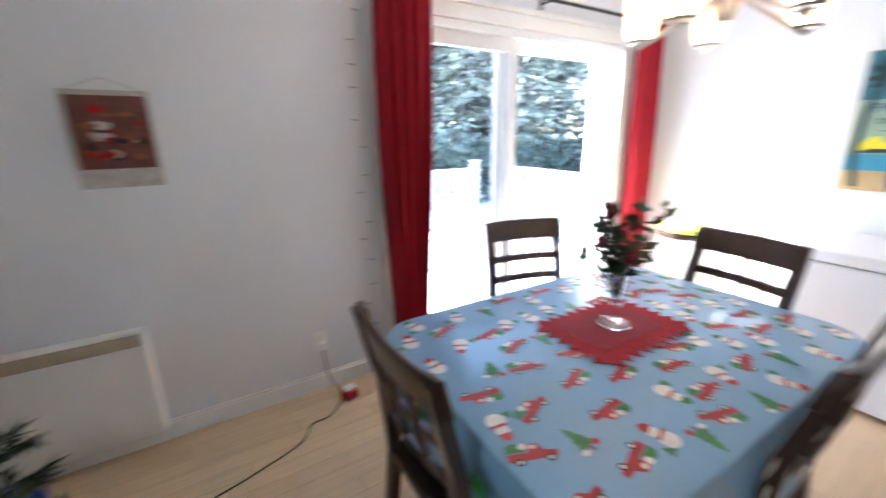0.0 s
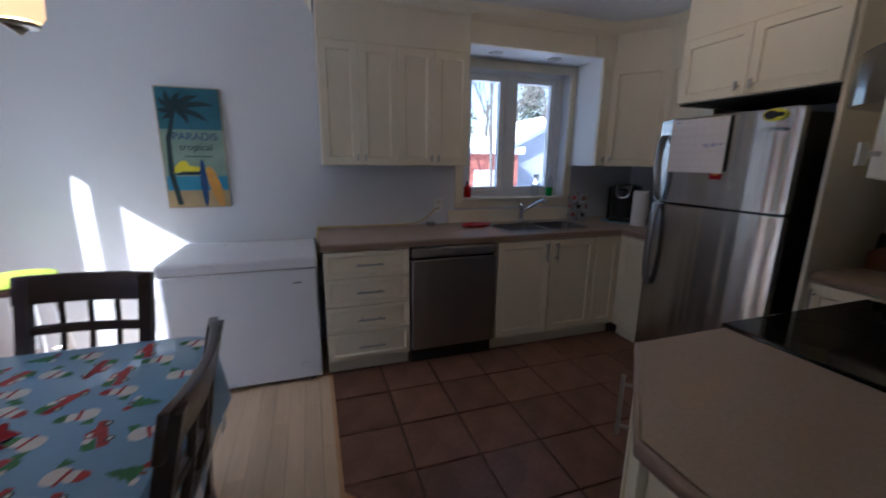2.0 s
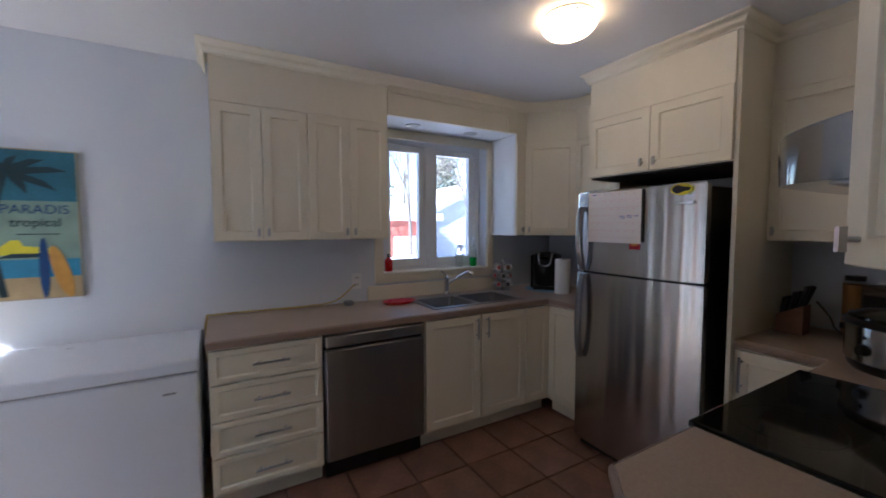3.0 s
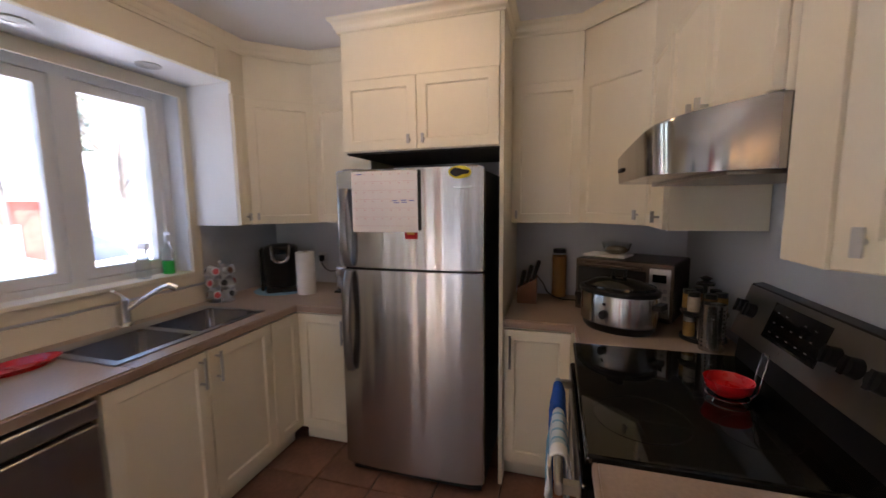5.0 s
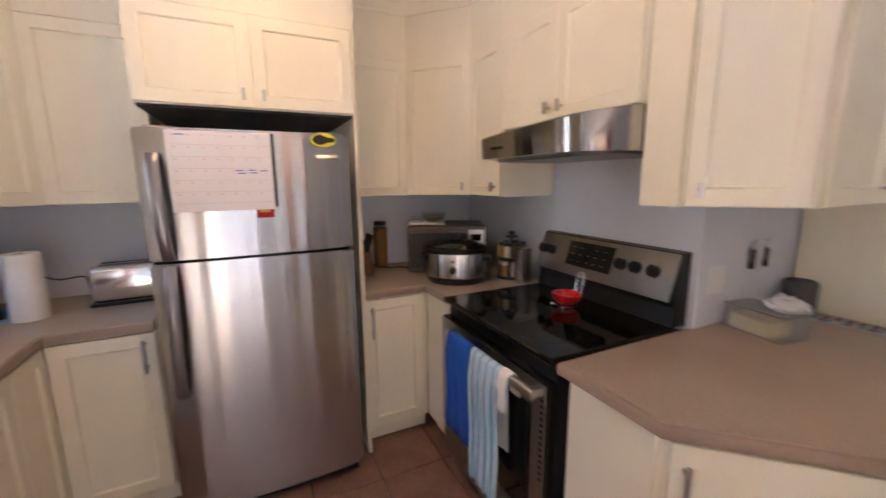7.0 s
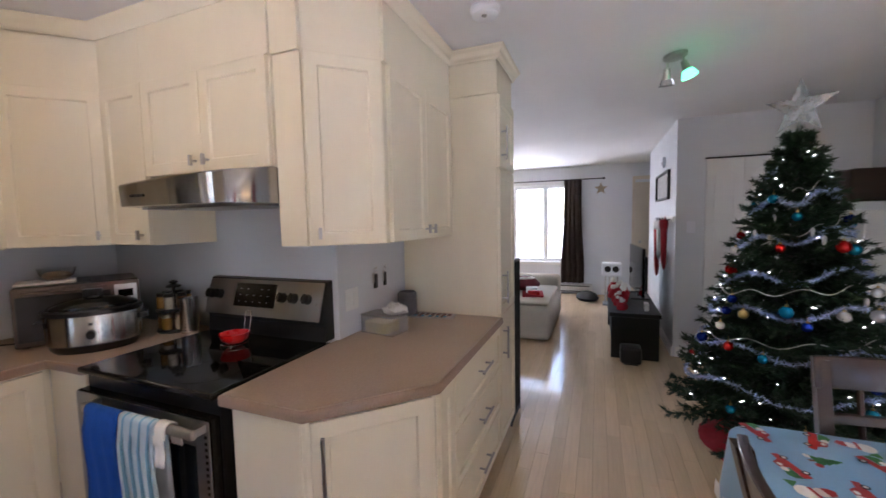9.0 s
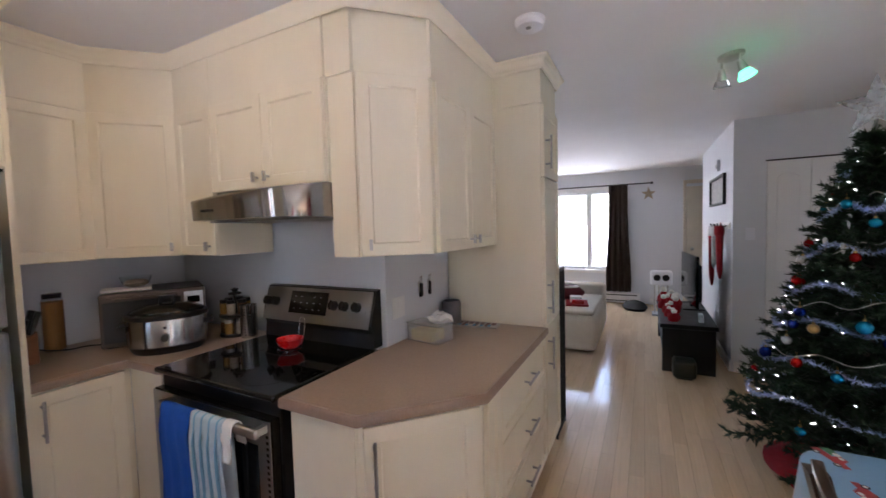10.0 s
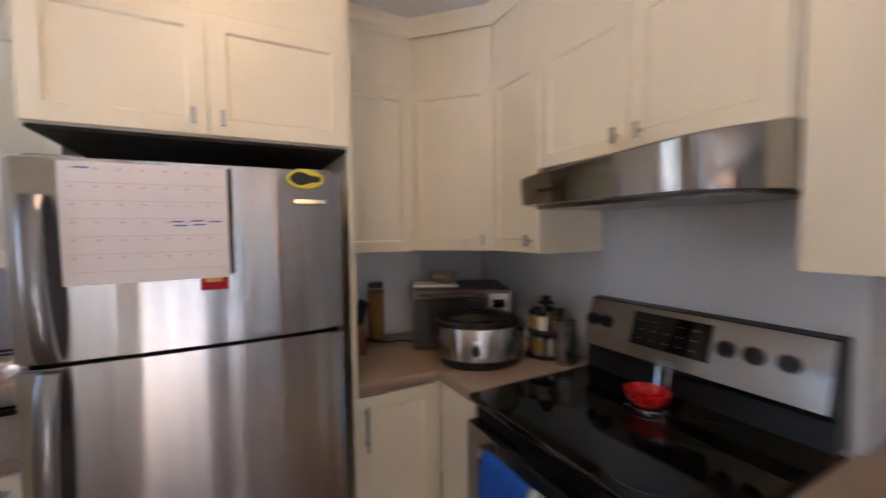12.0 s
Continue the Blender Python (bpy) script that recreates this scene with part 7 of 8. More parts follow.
for i in range(50):
    a = rb.uniform(0, 2 * math.pi)
    z = 0.36 + 1.30 * rb.random() ** 1.15
    p = tree_surface(a, z, 1.0)
    m, word = rb.choice((KINDS[0], KINDS[0], KINDS[1], KINDS[1], KINDS[2], KINDS[2], KINDS[3], KINDS[4]))
    r = rb.uniform(0.023, 0.034)
    bl = thing("bauble", (p.x, p.y, p.z), label=word + " bauble hanging on the tree", category="ornament", group="baubles on the tree")
    bm = bm_new(); ball(bm, (0, 0, 0), r, 14)
    part("ball", bm, m, bl, smooth=80)
    bm = bm_new(); rod(bm, (0, 0, r - 0.002), (0, 0, r + 0.008), 0.007, n=8); tube(bm, [(0, 0, r + 0.008), (0.004, 0, r + 0.02), (-0.006, 0, r + 0.03)], 0.001, 4)
    part("cap", bm, gold_mat, bl)
# hanging icicles
for i in range(9):
    a, z = rb.uniform(-1.9, 1.2), rb.uniform(0.7, 1.5)
    p = tree_surface(a, z, 1.0)
    bm = bm_new(); lathe(bm, [(0, -0.075), (0.004, -0.06), (0.010, -0.03), (0.012, -0.005), (0.006, 0.006), (0.0, 0.008)], n=8)
    solo("icicle_ornament", bm, ball_white, (p.x, p.y, p.z), label="long white icicle ornament hanging on the tree", category="ornament", group="icicles on the tree", smooth=40)

# white cabinet with a coffee machine by the north wall, behind the tree
wc = thing("storage_cabinet", (-1.28, NY - 0.01, 0), label="tall white storage cabinet against the wall", category="cabinet")
part("body", bbox(0.0, 0.80, -0.40, 0.0, 0.0, 1.46, 0.004), white_trim, wc)
for x0, x1 in ((0.003, 0.398), (0.402, 0.797)):
    d = part("door", bbox(x0, x1, -0.42, -0.401, 0.06, 1.455, 0.003), white_trim, wc)
    bm = bm_new(); rod(bm, (x1 - 0.03 if x0 < 0.1 else x0 + 0.03, -0.421, 0.8), (x1 - 0.03 if x0 < 0.1 else x0 + 0.03, -0.44, 0.8), 0.012, n=12)
    part("knob", bm, nickel, d, smooth=40)
cm2 = thing("espresso_machine", (-1.02, NY - 0.22, 1.46), label="dark brown and white countertop machine on the cabinet", category="coffee maker")
part("base", bbox(-0.17, 0.17, -0.13, 0.13, 0.0, 0.07, 0.012, 2), white_gloss, cm2)
part("body", bbox(-0.15, 0.16, -0.12, 0.12, 0.071, 0.33, 0.02, 3), dark_wood, cm2, smooth=40)
bm = bm_new(); tube(bm, smooth_pts([(-0.15, 0, 0.30), (-0.20, 0, 0.29), (-0.21, 0, 0.15), (-0.17, 0, 0.10)], 5), 0.008)
part("handle", bm, black_plastic, cm2, smooth=50)

# ---- hall and living room ----
sw = thing("light_switch", (-1.33, 1.745, 1.33), 90, "white light switch beside the closet", "light switch")
part("plate", bbox(-0.036, 0.036, -0.006, -0.001, -0.058, 0.058, 0.003), white_gloss, sw)
part("toggle", bbox(-0.006, 0.006, -0.016, -0.0062, -0.012, 0.014, 0.002), white_gloss, sw)
th = thing("thermostat", (-2.08, 1.61, 2.07), 0, "small white thermostat on the hall wall", "thermostat")
part("case", bbox(-0.04, 0.04, -0.03, -0.001, -0.06, 0.06, 0.006, 2), white_gloss, th)
part("dial", bbox(-0.02, 0.02, -0.034, -0.0305, -0.03, 0.01, 0.003, 1), grey_plastic, th)
pf = thing("framed_picture", (-2.62, 1.61, 1.63), 0, "black-framed print on the hall wall", "picture")
bm = rect_frame(0, 0.95, 0, 0.32, 0.025, -0.03, -0.001)
part("picture_frame", bm, black_plastic, pf)
bm = bm_new(); box(bm, 0.026, 0.924, -0.008, -0.001, 0.026, 0.294)
part("mat", bm, photo_grey, pf)
hr = thing("coat_hooks", (-2.35, 1.61, 1.38), 0, "row of hooks on the hall wall", "hook rail")
part("rail", bbox(0, 0.95, -0.014, -0.001, 0, 0.06, 0.003), white_trim, hr)
for i in range(4):
    bm = bm_new(); tube(bm, [(0.1 + i * 0.235, -0.014, 0.03), (0.1 + i * 0.235, -0.05, 0.02), (0.1 + i * 0.235, -0.06, 0.05)], 0.006)
    part("hook", bm, black_metal, hr)
rnd2 = random.Random(4)
def stocking(x, z, L, label, cloth, trim, kick):
    """A limp stocking: a tapering bag that sags to one side and ends in a soft toe, with a plush cuff."""
    sk_ = thing("christmas_stocking", (x, 1.545, z), 0, label, "stocking", "stockings on the hooks")
    bm = bm_new()
    rings = []
    for i in range(13):
        t = i / 12
        off = kick * (0.25 * math.sin(2.4 * t) + (1.4 * (t - 0.72) if t > 0.72 else 0.0))
        w = 0.075 - 0.020 * t + 0.012 * math.sin(9 * t) - (0.05 * (t - 0.85) / 0.15 if t > 0.85 else 0)
        d = 0.034 - 0.010 * t - (0.010 * (t - 0.85) / 0.15 if t > 0.85 else 0)
        rings.append([bm.verts.new((off + w * math.cos(2 * math.pi * k / 12), d * math.sin(2 * math.pi * k / 12), -L * t + 0.012 * math.sin(5 * t + k))) for k in range(12)])
    for a, b in zip(rings, rings[1:]):
        for k in range(12):
            bm.faces.new((a[k], a[(k + 1) % 12], b[(k + 1) % 12], b[k]))
    bm.faces.new(rings[0]); bm.faces.new(list(reversed(rings[-1])))
    part("sock", bm, cloth, sk_, smooth=60)
    bm = bm_new(); lathe(bm, [(0.06, -0.075), (0.088, -0.065), (0.095, -0.02), (0.086, 0.025), (0.06, 0.03)], n=14, sy=0.46)
    part("cuff", bm, trim, sk_, "plush cuff", 60)
    bm = bm_new(); tube(bm, [(0.03, 0.0, 0.02), (0.02, 0.012, 0.06), (0.0, 0.012, 0.03)], 0.004, 5)
    part("loop", bm, trim, sk_)
stocking(-2.13, 1.36, 0.62, "long red Christmas stocking with a white cuff", red_velvet, paper_roll, 0.10)
stocking(-1.88, 1.37, 0.42, "grey-white plush stocking hanging from the hooks", photo_grey, paper_roll, -0.12)
stocking(-1.62, 1.38, 0.50, "red Christmas stocking near the wall corner", red_velvet, red_velvet, 0.14)

tv = thing("tv_stand", (-2.45, 1.0, 0), 0, "low black TV stand along the hall wall", "tv stand")
part("top", bbox(0, 1.35, 0, 0.48, 0.43, 0.47, 0.004), black_lacquer, tv)
for x in (0.0, 1.31):
    part("side_panel", bbox(x, x + 0.04, 0.02, 0.46, 0.0, 0.429, 0.004), black_lacquer, tv)
part("shelf", bbox(0.041, 1.309, 0.02, 0.46, 0.20, 0.23, 0.004), black_lacquer, tv)
part("back_panel", bbox(0.041, 1.309, 0.44, 0.455, 0.02, 0.429, 0.002), black_matte, tv)
tl = thing("television", (-2.50, 1.30, 0.47), 4, "flat black television seen almost edge-on", "television")
part("screen", bbox(0, 0.92, -0.02, 0.01, 0.07, 0.62, 0.006), black_glass, tl)
part("back", bbox(0.12, 0.80, 0.011, 0.06, 0.12, 0.52, 0.015, 2), black_plastic, tl)
part("foot", bbox(0.28, 0.64, -0.09, 0.12, 0.0, 0.015, 0.004), black_plastic, tl)
bm = bm_new(); box(bm, 0.43, 0.49, 0.0, 0.03, 0.0155, 0.13)
part("neck", bm, black_plastic, tl)
# small christmas village on the stand's near end
rnd2 = random.Random(8)
for i in range(26):
    x, y = -2.35 + 1.15 * rnd2.random(), 1.03 + 0.19 * rnd2.random()
    h = rnd2.uniform(0.10, 0.22)
    dcr = thing("christmas_figurine", (x, y, 0.47), rnd2.uniform(0, 90), "small red and white Christmas figure on the TV stand", "figurine", "figures on the TV stand")
    bm = bm_new(); lathe(bm, [(0, 0), (0.045, 0), (0.05, h * 0.3), (0.03, h * 0.62), (0, h * 0.64)], n=10)
    part("body", bm, red_velvet, dcr, smooth=50)
    bm = bm_new(); ball(bm, (0, 0, h * 0.75), h * 0.16, 8)
    part("top", bm, print_white, dcr, smooth=50)
sub = thing("subwoofer", (-1.05, 1.10, 0), 0, "black floor speaker in front of the TV stand", "speaker")
part("case", bbox(-0.02, 0.16, 0.0, 0.19, 0.012, 0.18, 0.03, 3), black_plastic, sub, smooth=40)
bm = bm_new(); lathe(bm, [(0.02, 0.0), (0.045, -0.006), (0.06, 0.0)], n=20)
g = part("cone", bm, grey_plastic, sub, smooth=40); g.matrix_basis = pose(0.07, -0.001, 0.095, 90, 0, 0)
bm = bm_new(); box(bm, 0.01, 0.13, 0.03, 0.16, 0.0, 0.0115)
part("foot_plate", bm, black_matte, sub)
dc = thing("digital_clock", (-1.30, 1.36, 0.47), 0, "small white digital clock on the TV stand", "clock")
part("case", bbox(-0.05, 0.05, -0.02, 0.02, 0.0, 0.08, 0.006, 2), white_gloss, dc)
bm = bm_new(); box(bm, -0.04, 0.04, -0.0215, -0.0202, 0.02, 0.065)
part("screen", bm, grey_plastic, dc)
sf = thing("sofa", (-2.60, -0.87, 0), 0, "sofa under a pale beige slipcover reaching the floor", "sofa")
part("seat", bbox(0.0, 1.25, 0.0, 1.25, 0.02, 0.42, 0.06, 4), bisque, sf, smooth=60)
part("armrest", bbox(-0.24, -0.002, 0.0, 1.25, 0.02, 0.62, 0.07, 4), bisque, sf, smooth=60)
part("cushion", bbox(0.03, 1.22, 0.1, 1.23, 0.421, 0.48, 0.03, 3), bisque, sf, smooth=60)
tr_ = thing("serving_tray", (-1.78, 0.12, 0.481), 10, "red tray with small boxes on the sofa seat", "tray")
part("tray", bbox(-0.18, 0.18, -0.13, 0.13, 0.0, 0.02, 0.006), red_velvet, tr_)
part("box", bbox(-0.12, 0.02, -0.08, 0.06, 0.021, 0.09, 0.006), print_white, tr_)
part("box", bbox(0.05, 0.13, -0.06, 0.08, 0.021, 0.07, 0.006), red_plastic, tr_)
cu = thing("throw_pillow", (-2.10, -0.05, 0.481), 25, "red and white patterned cushion on the sofa", "cushion")
bm = bm_new(); lathe(bm, [(0, 0), (0.14, 0.01), (0.22, 0.07), (0.22, 0.10), (0.14, 0.17), (0, 0.19)], n=20)
part("cover", bm, petal_red, cu, smooth=60)
bm = bm_new(); lathe(bm, [(0.10, 0.185), (0.155, 0.165), (0.15, 0.178)], n=20)
part("band", bm, print_white, cu)
curtain("curtain", 0.29, 0.60, FARX + 0.10, 0.22, 2.14, brown_cloth, "dark brown curtain beside the living room window", "living room curtains", along="y", folds=4, amp=0.03, tie=-0.35)
rdt = thing("curtain_rod", (0, 0, 0), label="dark curtain rod over the living room window", category="curtain rod")
bm = bm_new(); rod(bm, (FARX + 0.10, -1.6, 2.15), (FARX + 0.10, 0.96, 2.15), 0.011, n=10); ball(bm, (FARX + 0.10, 0.98, 2.15), 0.022)
part("rod", bm, black_metal, rdt, smooth=40)
for y in (0.70, -1.5):
    bm = bm_new(); rod(bm, (FARX + 0.001, y, 2.15), (FARX + 0.10, y, 2.15), 0.008)
    part("bracket", bm, black_metal, rdt)
bm = bm_new()
pts = [((0.12 if i % 2 == 0 else 0.05) * math.sin(math.pi * i / 5), (0.12 if i % 2 == 0 else 0.05) * math.cos(math.pi * i / 5)) for i in range(10)]
c0 = bm.verts.new((0.03, 0, 0)); ring = [bm.verts.new((0.004, x, z)) for x, z in pts]
for i in range(10):
    bm.faces.new((c0, ring[i], ring[(i + 1) % 10]))
bm.faces.new(list(reversed(ring)))
solo("wall_star", bm, art_tan, (FARX + 0.002, 0.93, 1.97), 0, "brown wooden star on the wall", "wall decoration")
bh = thing("baseboard_heater", (FARX + 0.002, -1.3, 0.02), label="white electric baseboard heater under the window", category="heater")
part("case", bbox(0.0, 0.065, 0.0, 2.1, 0.02, 0.17, 0.006), white_trim, bh)
bm = bm_new(); box(bm, 0.0655, 0.068, 0.05, 2.05, 0.125, 0.142); box(bm, 0.0655, 0.068, 0.05, 2.05, 0.025, 0.04)
part("slots", bm, black_matte, bh)
bm = bm_new(); box(bm, 0.0, 0.05, 0.02, 0.1, -0.019, 0.0195); box(bm, 0.0, 0.05, 2.0, 2.08, -0.019, 0.0195)
part("brackets", bm, white_trim, bh)
fn = thing("tower_fan", (-3.75, 1.10, 0), label="grey and white standing unit with a round grille", category="fan")
part("base", bbox(-0.12, 0.12, -0.13, 0.13, 0.0, 0.03, 0.01, 2), grey_plastic, fn)
for y in (-0.09, -0.03, 0.03, 0.09):
    bm = bm_new(); rod(bm, (0, y, 0.03), (0, y, 0.48), 0.012, n=8)
    part("leg", bm, nickel, fn)
part("head", bbox(-0.10, 0.10, -0.15, 0.15, 0.48, 0.70, 0.03, 3), white_gloss, fn, smooth=40)
for y in (-0.06, 0.06):
    bm = bm_new(); rod(bm, (0.1005, y, 0.60), (0.108, y, 0.60), 0.05, 0.045, 20)
    part("grille", bm, black_matte, fn)
bg = bm_new(); lathe(bg, [(0, 0), (0.16, 0.005), (0.19, 0.05), (0.14, 0.12), (0.06, 0.15), (0, 0.15)], n=16, sx=1.3)
solo("bag", bg, black_matte, (-4.05, 0.72, 0), 20, "soft black bag lying on the floor", "bag", smooth=60)
# folded black safety gate beside the pantry
gt = thing("safety_gate", (0.30, 0.335, 0), 0, "black metal safety gate standing beside the pantry", "safety gate")
for a, b in (((0, 0, 0.03), (0.28, 0, 0.03)), ((0, 0, 1.15), (0.28, 0, 1.15))):
    bm = bm_new(); rod(bm, a, b, 0.013, n=8)
    part("rail", bm, black_metal, gt)
for i in range(8):
    x = 0.28 * i / 7
    bm = bm_new(); rod(bm, (x, 0, 0.0 if i in (0, 7) else 0.043), (x, 0, 1.137), 0.010 if i in (0, 7) else 0.006, n=8)
    part("bar", bm, black_metal, gt)

# ---- outdoors ----
bm = bm_new()
N = 40
def gz(x, y):
    r = math.hypot(x, y)
    return -0.55 + (0.0 if r < 9 else 0.10 * math.sin(x * 0.35) * math.cos(y * 0.27))
grid = [[None] * (N + 1) for _ in range(N + 1)]
for i in range(N + 1):
    for j in range(N + 1):
        x = 900 * ((2 * i / N - 1) ** 3); y = 900 * ((2 * j / N - 1) ** 3)
        grid[i][j] = bm.verts.new((x, y, gz(x, y)))
for i in range(N):
    for j in range(N):
        bm.faces.new((grid[i][j], grid[i + 1][j], grid[i + 1][j + 1], grid[i][j + 1]))
structure("ground", bm, snow, "snow-covered ground round the house", 60)
bm = bm_new(); box(bm, 0.4, 5.6, NY + 0.21, 6.3, -0.20, -0.06)
structure("deck", bm, snow, "wooden deck buried in snow behind the patio door")
# added wall, never in view: keeps the sun out of the left door panel
bm = bm_new(); box(bm, 1.70, 2.0, NY + 0.205, 4.9, -0.55, 4.2)
structure("wall_wing", bm, vinyl, "unseen white-sided wall added to block sun from the left door panel")
rl = thing("deck_railing", (0, 0, 0), label="white picket railing round the snowy deck", category="railing")
def rail_run(x0, y0, x1, y1):
    a, b = Vector((x0, y0)), Vector((x1, y1))
    L = (b - a).length
    u = (b - a) / L
    for z0, z1 in ((0.04, 0.09), (0.85, 0.92)):
        bm = bm_new()
        n = Vector((-u.y, u.x)) * 0.03
        prism(bm, [tuple(a + n), tuple(a - n), tuple(b - n), tuple(b + n)], z0, z1)
        part("rail", bm, rail_paint, rl)
    k = int(L / 0.12)
    me = None
    for i in range(1, k):
        p = a + u * (L * i / k)
        if me is None:
            bmx = bm_new(); box(bmx, -0.026, 0.026, -0.012, 0.012, 0.09, 0.85)
            me = finish(bmx, rail_paint)
        ob = new("picket", me); ob.parent = rl
        ob.matrix_basis = pose(p.x, p.y, 0, 0, 0, math.degrees(math.atan2(u.y, u.x)))
    for p in (a, b):
        bm = bm_new(); box(bm, p.x - 0.05, p.x + 0.05, p.y - 0.05, p.y + 0.05, -0.06, 1.0); box(bm, p.x - 0.06, p.x + 0.06, p.y - 0.06, p.y + 0.06, 1.001, 1.03)
        part("post", bm, rail_paint, rl)
rail_run(2.1, 5.9, 4.76, 5.9)
rail_run(5.45, 5.9, 5.2, 3.45)
# clipped hedge beyond the deck
rr = random.Random(77)
vs_, fs_ = [], []
for n in range(9000):
    p = Vector((rr.uniform(-6, 22), 10.6 + rr.uniform(-0.45, 0.45), rr.uniform(-0.55, 1.18 + 0.10 * math.sin(n * 0.37))))
    d = Vector((rr.uniform(-1, 1), rr.uniform(-1, 1), rr.uniform(-0.6, 1))).normalized()
    w = d.cross(Vector((rr.uniform(-1, 1), rr.uniform(-1, 1), 1))).normalized() * rr.uniform(0.05, 0.10)
    kk = len(vs_)
    L = rr.uniform(0.15, 0.32)
    vs_ += [tuple(p), tuple(p + d * L * 0.5 + w), tuple(p + d * L), tuple(p + d * L * 0.5 - w)]
    fs_.append((kk, kk + 1, kk + 2, kk + 3))
me = bpy.data.meshes.new("hedge"); me.from_pydata(vs_, [], fs_); me.materials.append(hedge_mat)
tagged(new("hedge", me), "dark evergreen hedge beyond the snowy deck", "hedge", "", "stuff")
# conifers behind the deck
def conifer_tree(x, y, h, seed, label="tall dark spruce behind the deck, paled by haze put into its colour"):
    rr = random.Random(seed)
    t = thing("spruce_tree", (x, y, -0.55), label=label, category="tree", group="trees behind the house")
    bm = bm_new(); rod(bm, (0, 0, 0), (0, 0, h), 0.16, 0.02, 8)
    part("trunk", bm, bark, t)
    vs_, fs_ = [], []
    for k in range(int(h * 5)):
        z = 0.6 + (h - 0.7) * k / int(h * 5)
        R = (h - z) / h * 2.1 + 0.15
        for i in range(9):
            a = rr.uniform(0, 6.283)
            u = Vector((math.cos(a), math.sin(a), -0.25))
            L = R * rr.uniform(0.6, 1.1)
            s = Vector((-u.y, u.x, 0))
            for m in range(9):
                q = Vector((0, 0, z)) + u * (L * (m + 1) / 9)
                for _ in range(2):
                    d = (u * 0.5 + s * rr.uniform(-1, 1) + Vector((0, 0, rr.uniform(-0.5, 0.2)))).normalized()
                    w = d.cross(Vector((rr.uniform(-1, 1), rr.uniform(-1, 1), 1))).normalized() * rr.uniform(0.05, 0.10)
                    kk = len(vs_)
                    e = q + d * rr.uniform(0.2, 0.4)
                    vs_ += [tuple(q - w * 0.3), tuple(q + d * 0.12 + w), tuple(e), tuple(q + d * 0.12 - w)]
                    fs_.append((kk, kk + 1, kk + 2, kk + 3))
    green, white = [f for n, f in enumerate(fs_) if n % 6 > 0], [f for n, f in enumerate(fs_) if n % 6 < 1]
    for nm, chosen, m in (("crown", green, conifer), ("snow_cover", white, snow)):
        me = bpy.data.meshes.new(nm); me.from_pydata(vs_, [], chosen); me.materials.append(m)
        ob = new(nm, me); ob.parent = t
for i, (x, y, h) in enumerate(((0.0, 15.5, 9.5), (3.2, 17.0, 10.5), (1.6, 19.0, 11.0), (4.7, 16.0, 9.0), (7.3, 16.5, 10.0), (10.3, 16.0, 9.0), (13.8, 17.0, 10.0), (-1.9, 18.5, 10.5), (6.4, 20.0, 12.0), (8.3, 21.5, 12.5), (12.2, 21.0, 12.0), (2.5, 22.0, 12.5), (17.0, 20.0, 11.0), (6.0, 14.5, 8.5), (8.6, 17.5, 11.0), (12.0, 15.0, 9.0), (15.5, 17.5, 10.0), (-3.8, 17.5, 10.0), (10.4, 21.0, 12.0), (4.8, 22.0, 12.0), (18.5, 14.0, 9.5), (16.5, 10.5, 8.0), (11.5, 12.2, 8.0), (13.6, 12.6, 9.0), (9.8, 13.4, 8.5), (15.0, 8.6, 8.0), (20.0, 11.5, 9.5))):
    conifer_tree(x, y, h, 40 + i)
# bare trees, a neighbour's house and shed seen through the kitchen window
def bare_tree(x, y, h, seed):
    rr = random.Random(seed)
    t = thing("bare_tree", (x, y, -0.55), label="bare winter tree outside the kitchen window", category="tree", group="bare trees")
    bm = bm_new()
    def limb(p, d, L, r, depth):
        q = p + d * L
        rod(bm, p, q, r, r * 0.6, 6, False)
        if depth:
            for _ in range(4 if depth > 1 else 5):
                nd = (d + Vector((rr.uniform(-0.8, 0.8), rr.uniform(-0.8, 0.8), rr.uniform(-0.1, 0.6)))).normalized()
                limb(p.lerp(q, rr.uniform(0.45, 1.0)), nd, L * rr.uniform(0.45, 0.7), r * 0.5, depth - 1)
    limb(Vector((0, 0, 0)), Vector((0.03, 0.02, 1)), h * 0.5, 0.075, 3)
    part("branches", bm, bark, t)
for i, (x, y, h) in enumerate(((14.5, -3.2, 8.0), (15.2, -5.6, 8.5), (13.8, -7.4, 7.5), (14.0, 0.4, 8.0), (15.8, -8.9, 9.0), (22.5, -6.6, 10.0), (23.0, -9.0, 10.5), (21.8, -4.4, 9.5), (24.0, -11.5, 11.0))):
    bare_tree(x, y, h, 70 + i)
for i, (x, y, h) in enumerate(((24.0, 0.5, 9.0), (25.0, -3.5, 10.0), (26.0, -8.0, 9.5), (24.0, 5.0, 10.0), (25, -13, 10))):
    conifer_tree(x, y, h, 90 + i, "distant spruce behind the neighbour's house")
hs = thing("neighbour_house", (18.5, -11.0, -0.55), label="grey-sided house with a snowy roof", category="house")
bm = bm_new(); box(bm, 0, 6, -3.0, 3.0, 0, 2.6)
part("wall", bm, siding, hs)
bm = bm_new()
for i in range(12):
    box(bm, -0.02, -0.001, -3.0, 3.0, 0.1 + i * 0.21, 0.28 + i * 0.21)
part("siding_boards", bm, siding, hs)
bm = bm_new()
lo = [bm.verts.new(v) for v in ((-0.001, -3.0, 2.6), (-0.001, 3.0, 2.6), (-0.001, 0.0, 4.0))]; hi = [bm.verts.new(v) for v in ((6.0, -3.0, 2.6), (6.0, 3.0, 2.6), (6.0, 0.0, 4.0))]
bm.faces.new(lo); bm.faces.new(hi)
part("gable", bm, siding, hs)
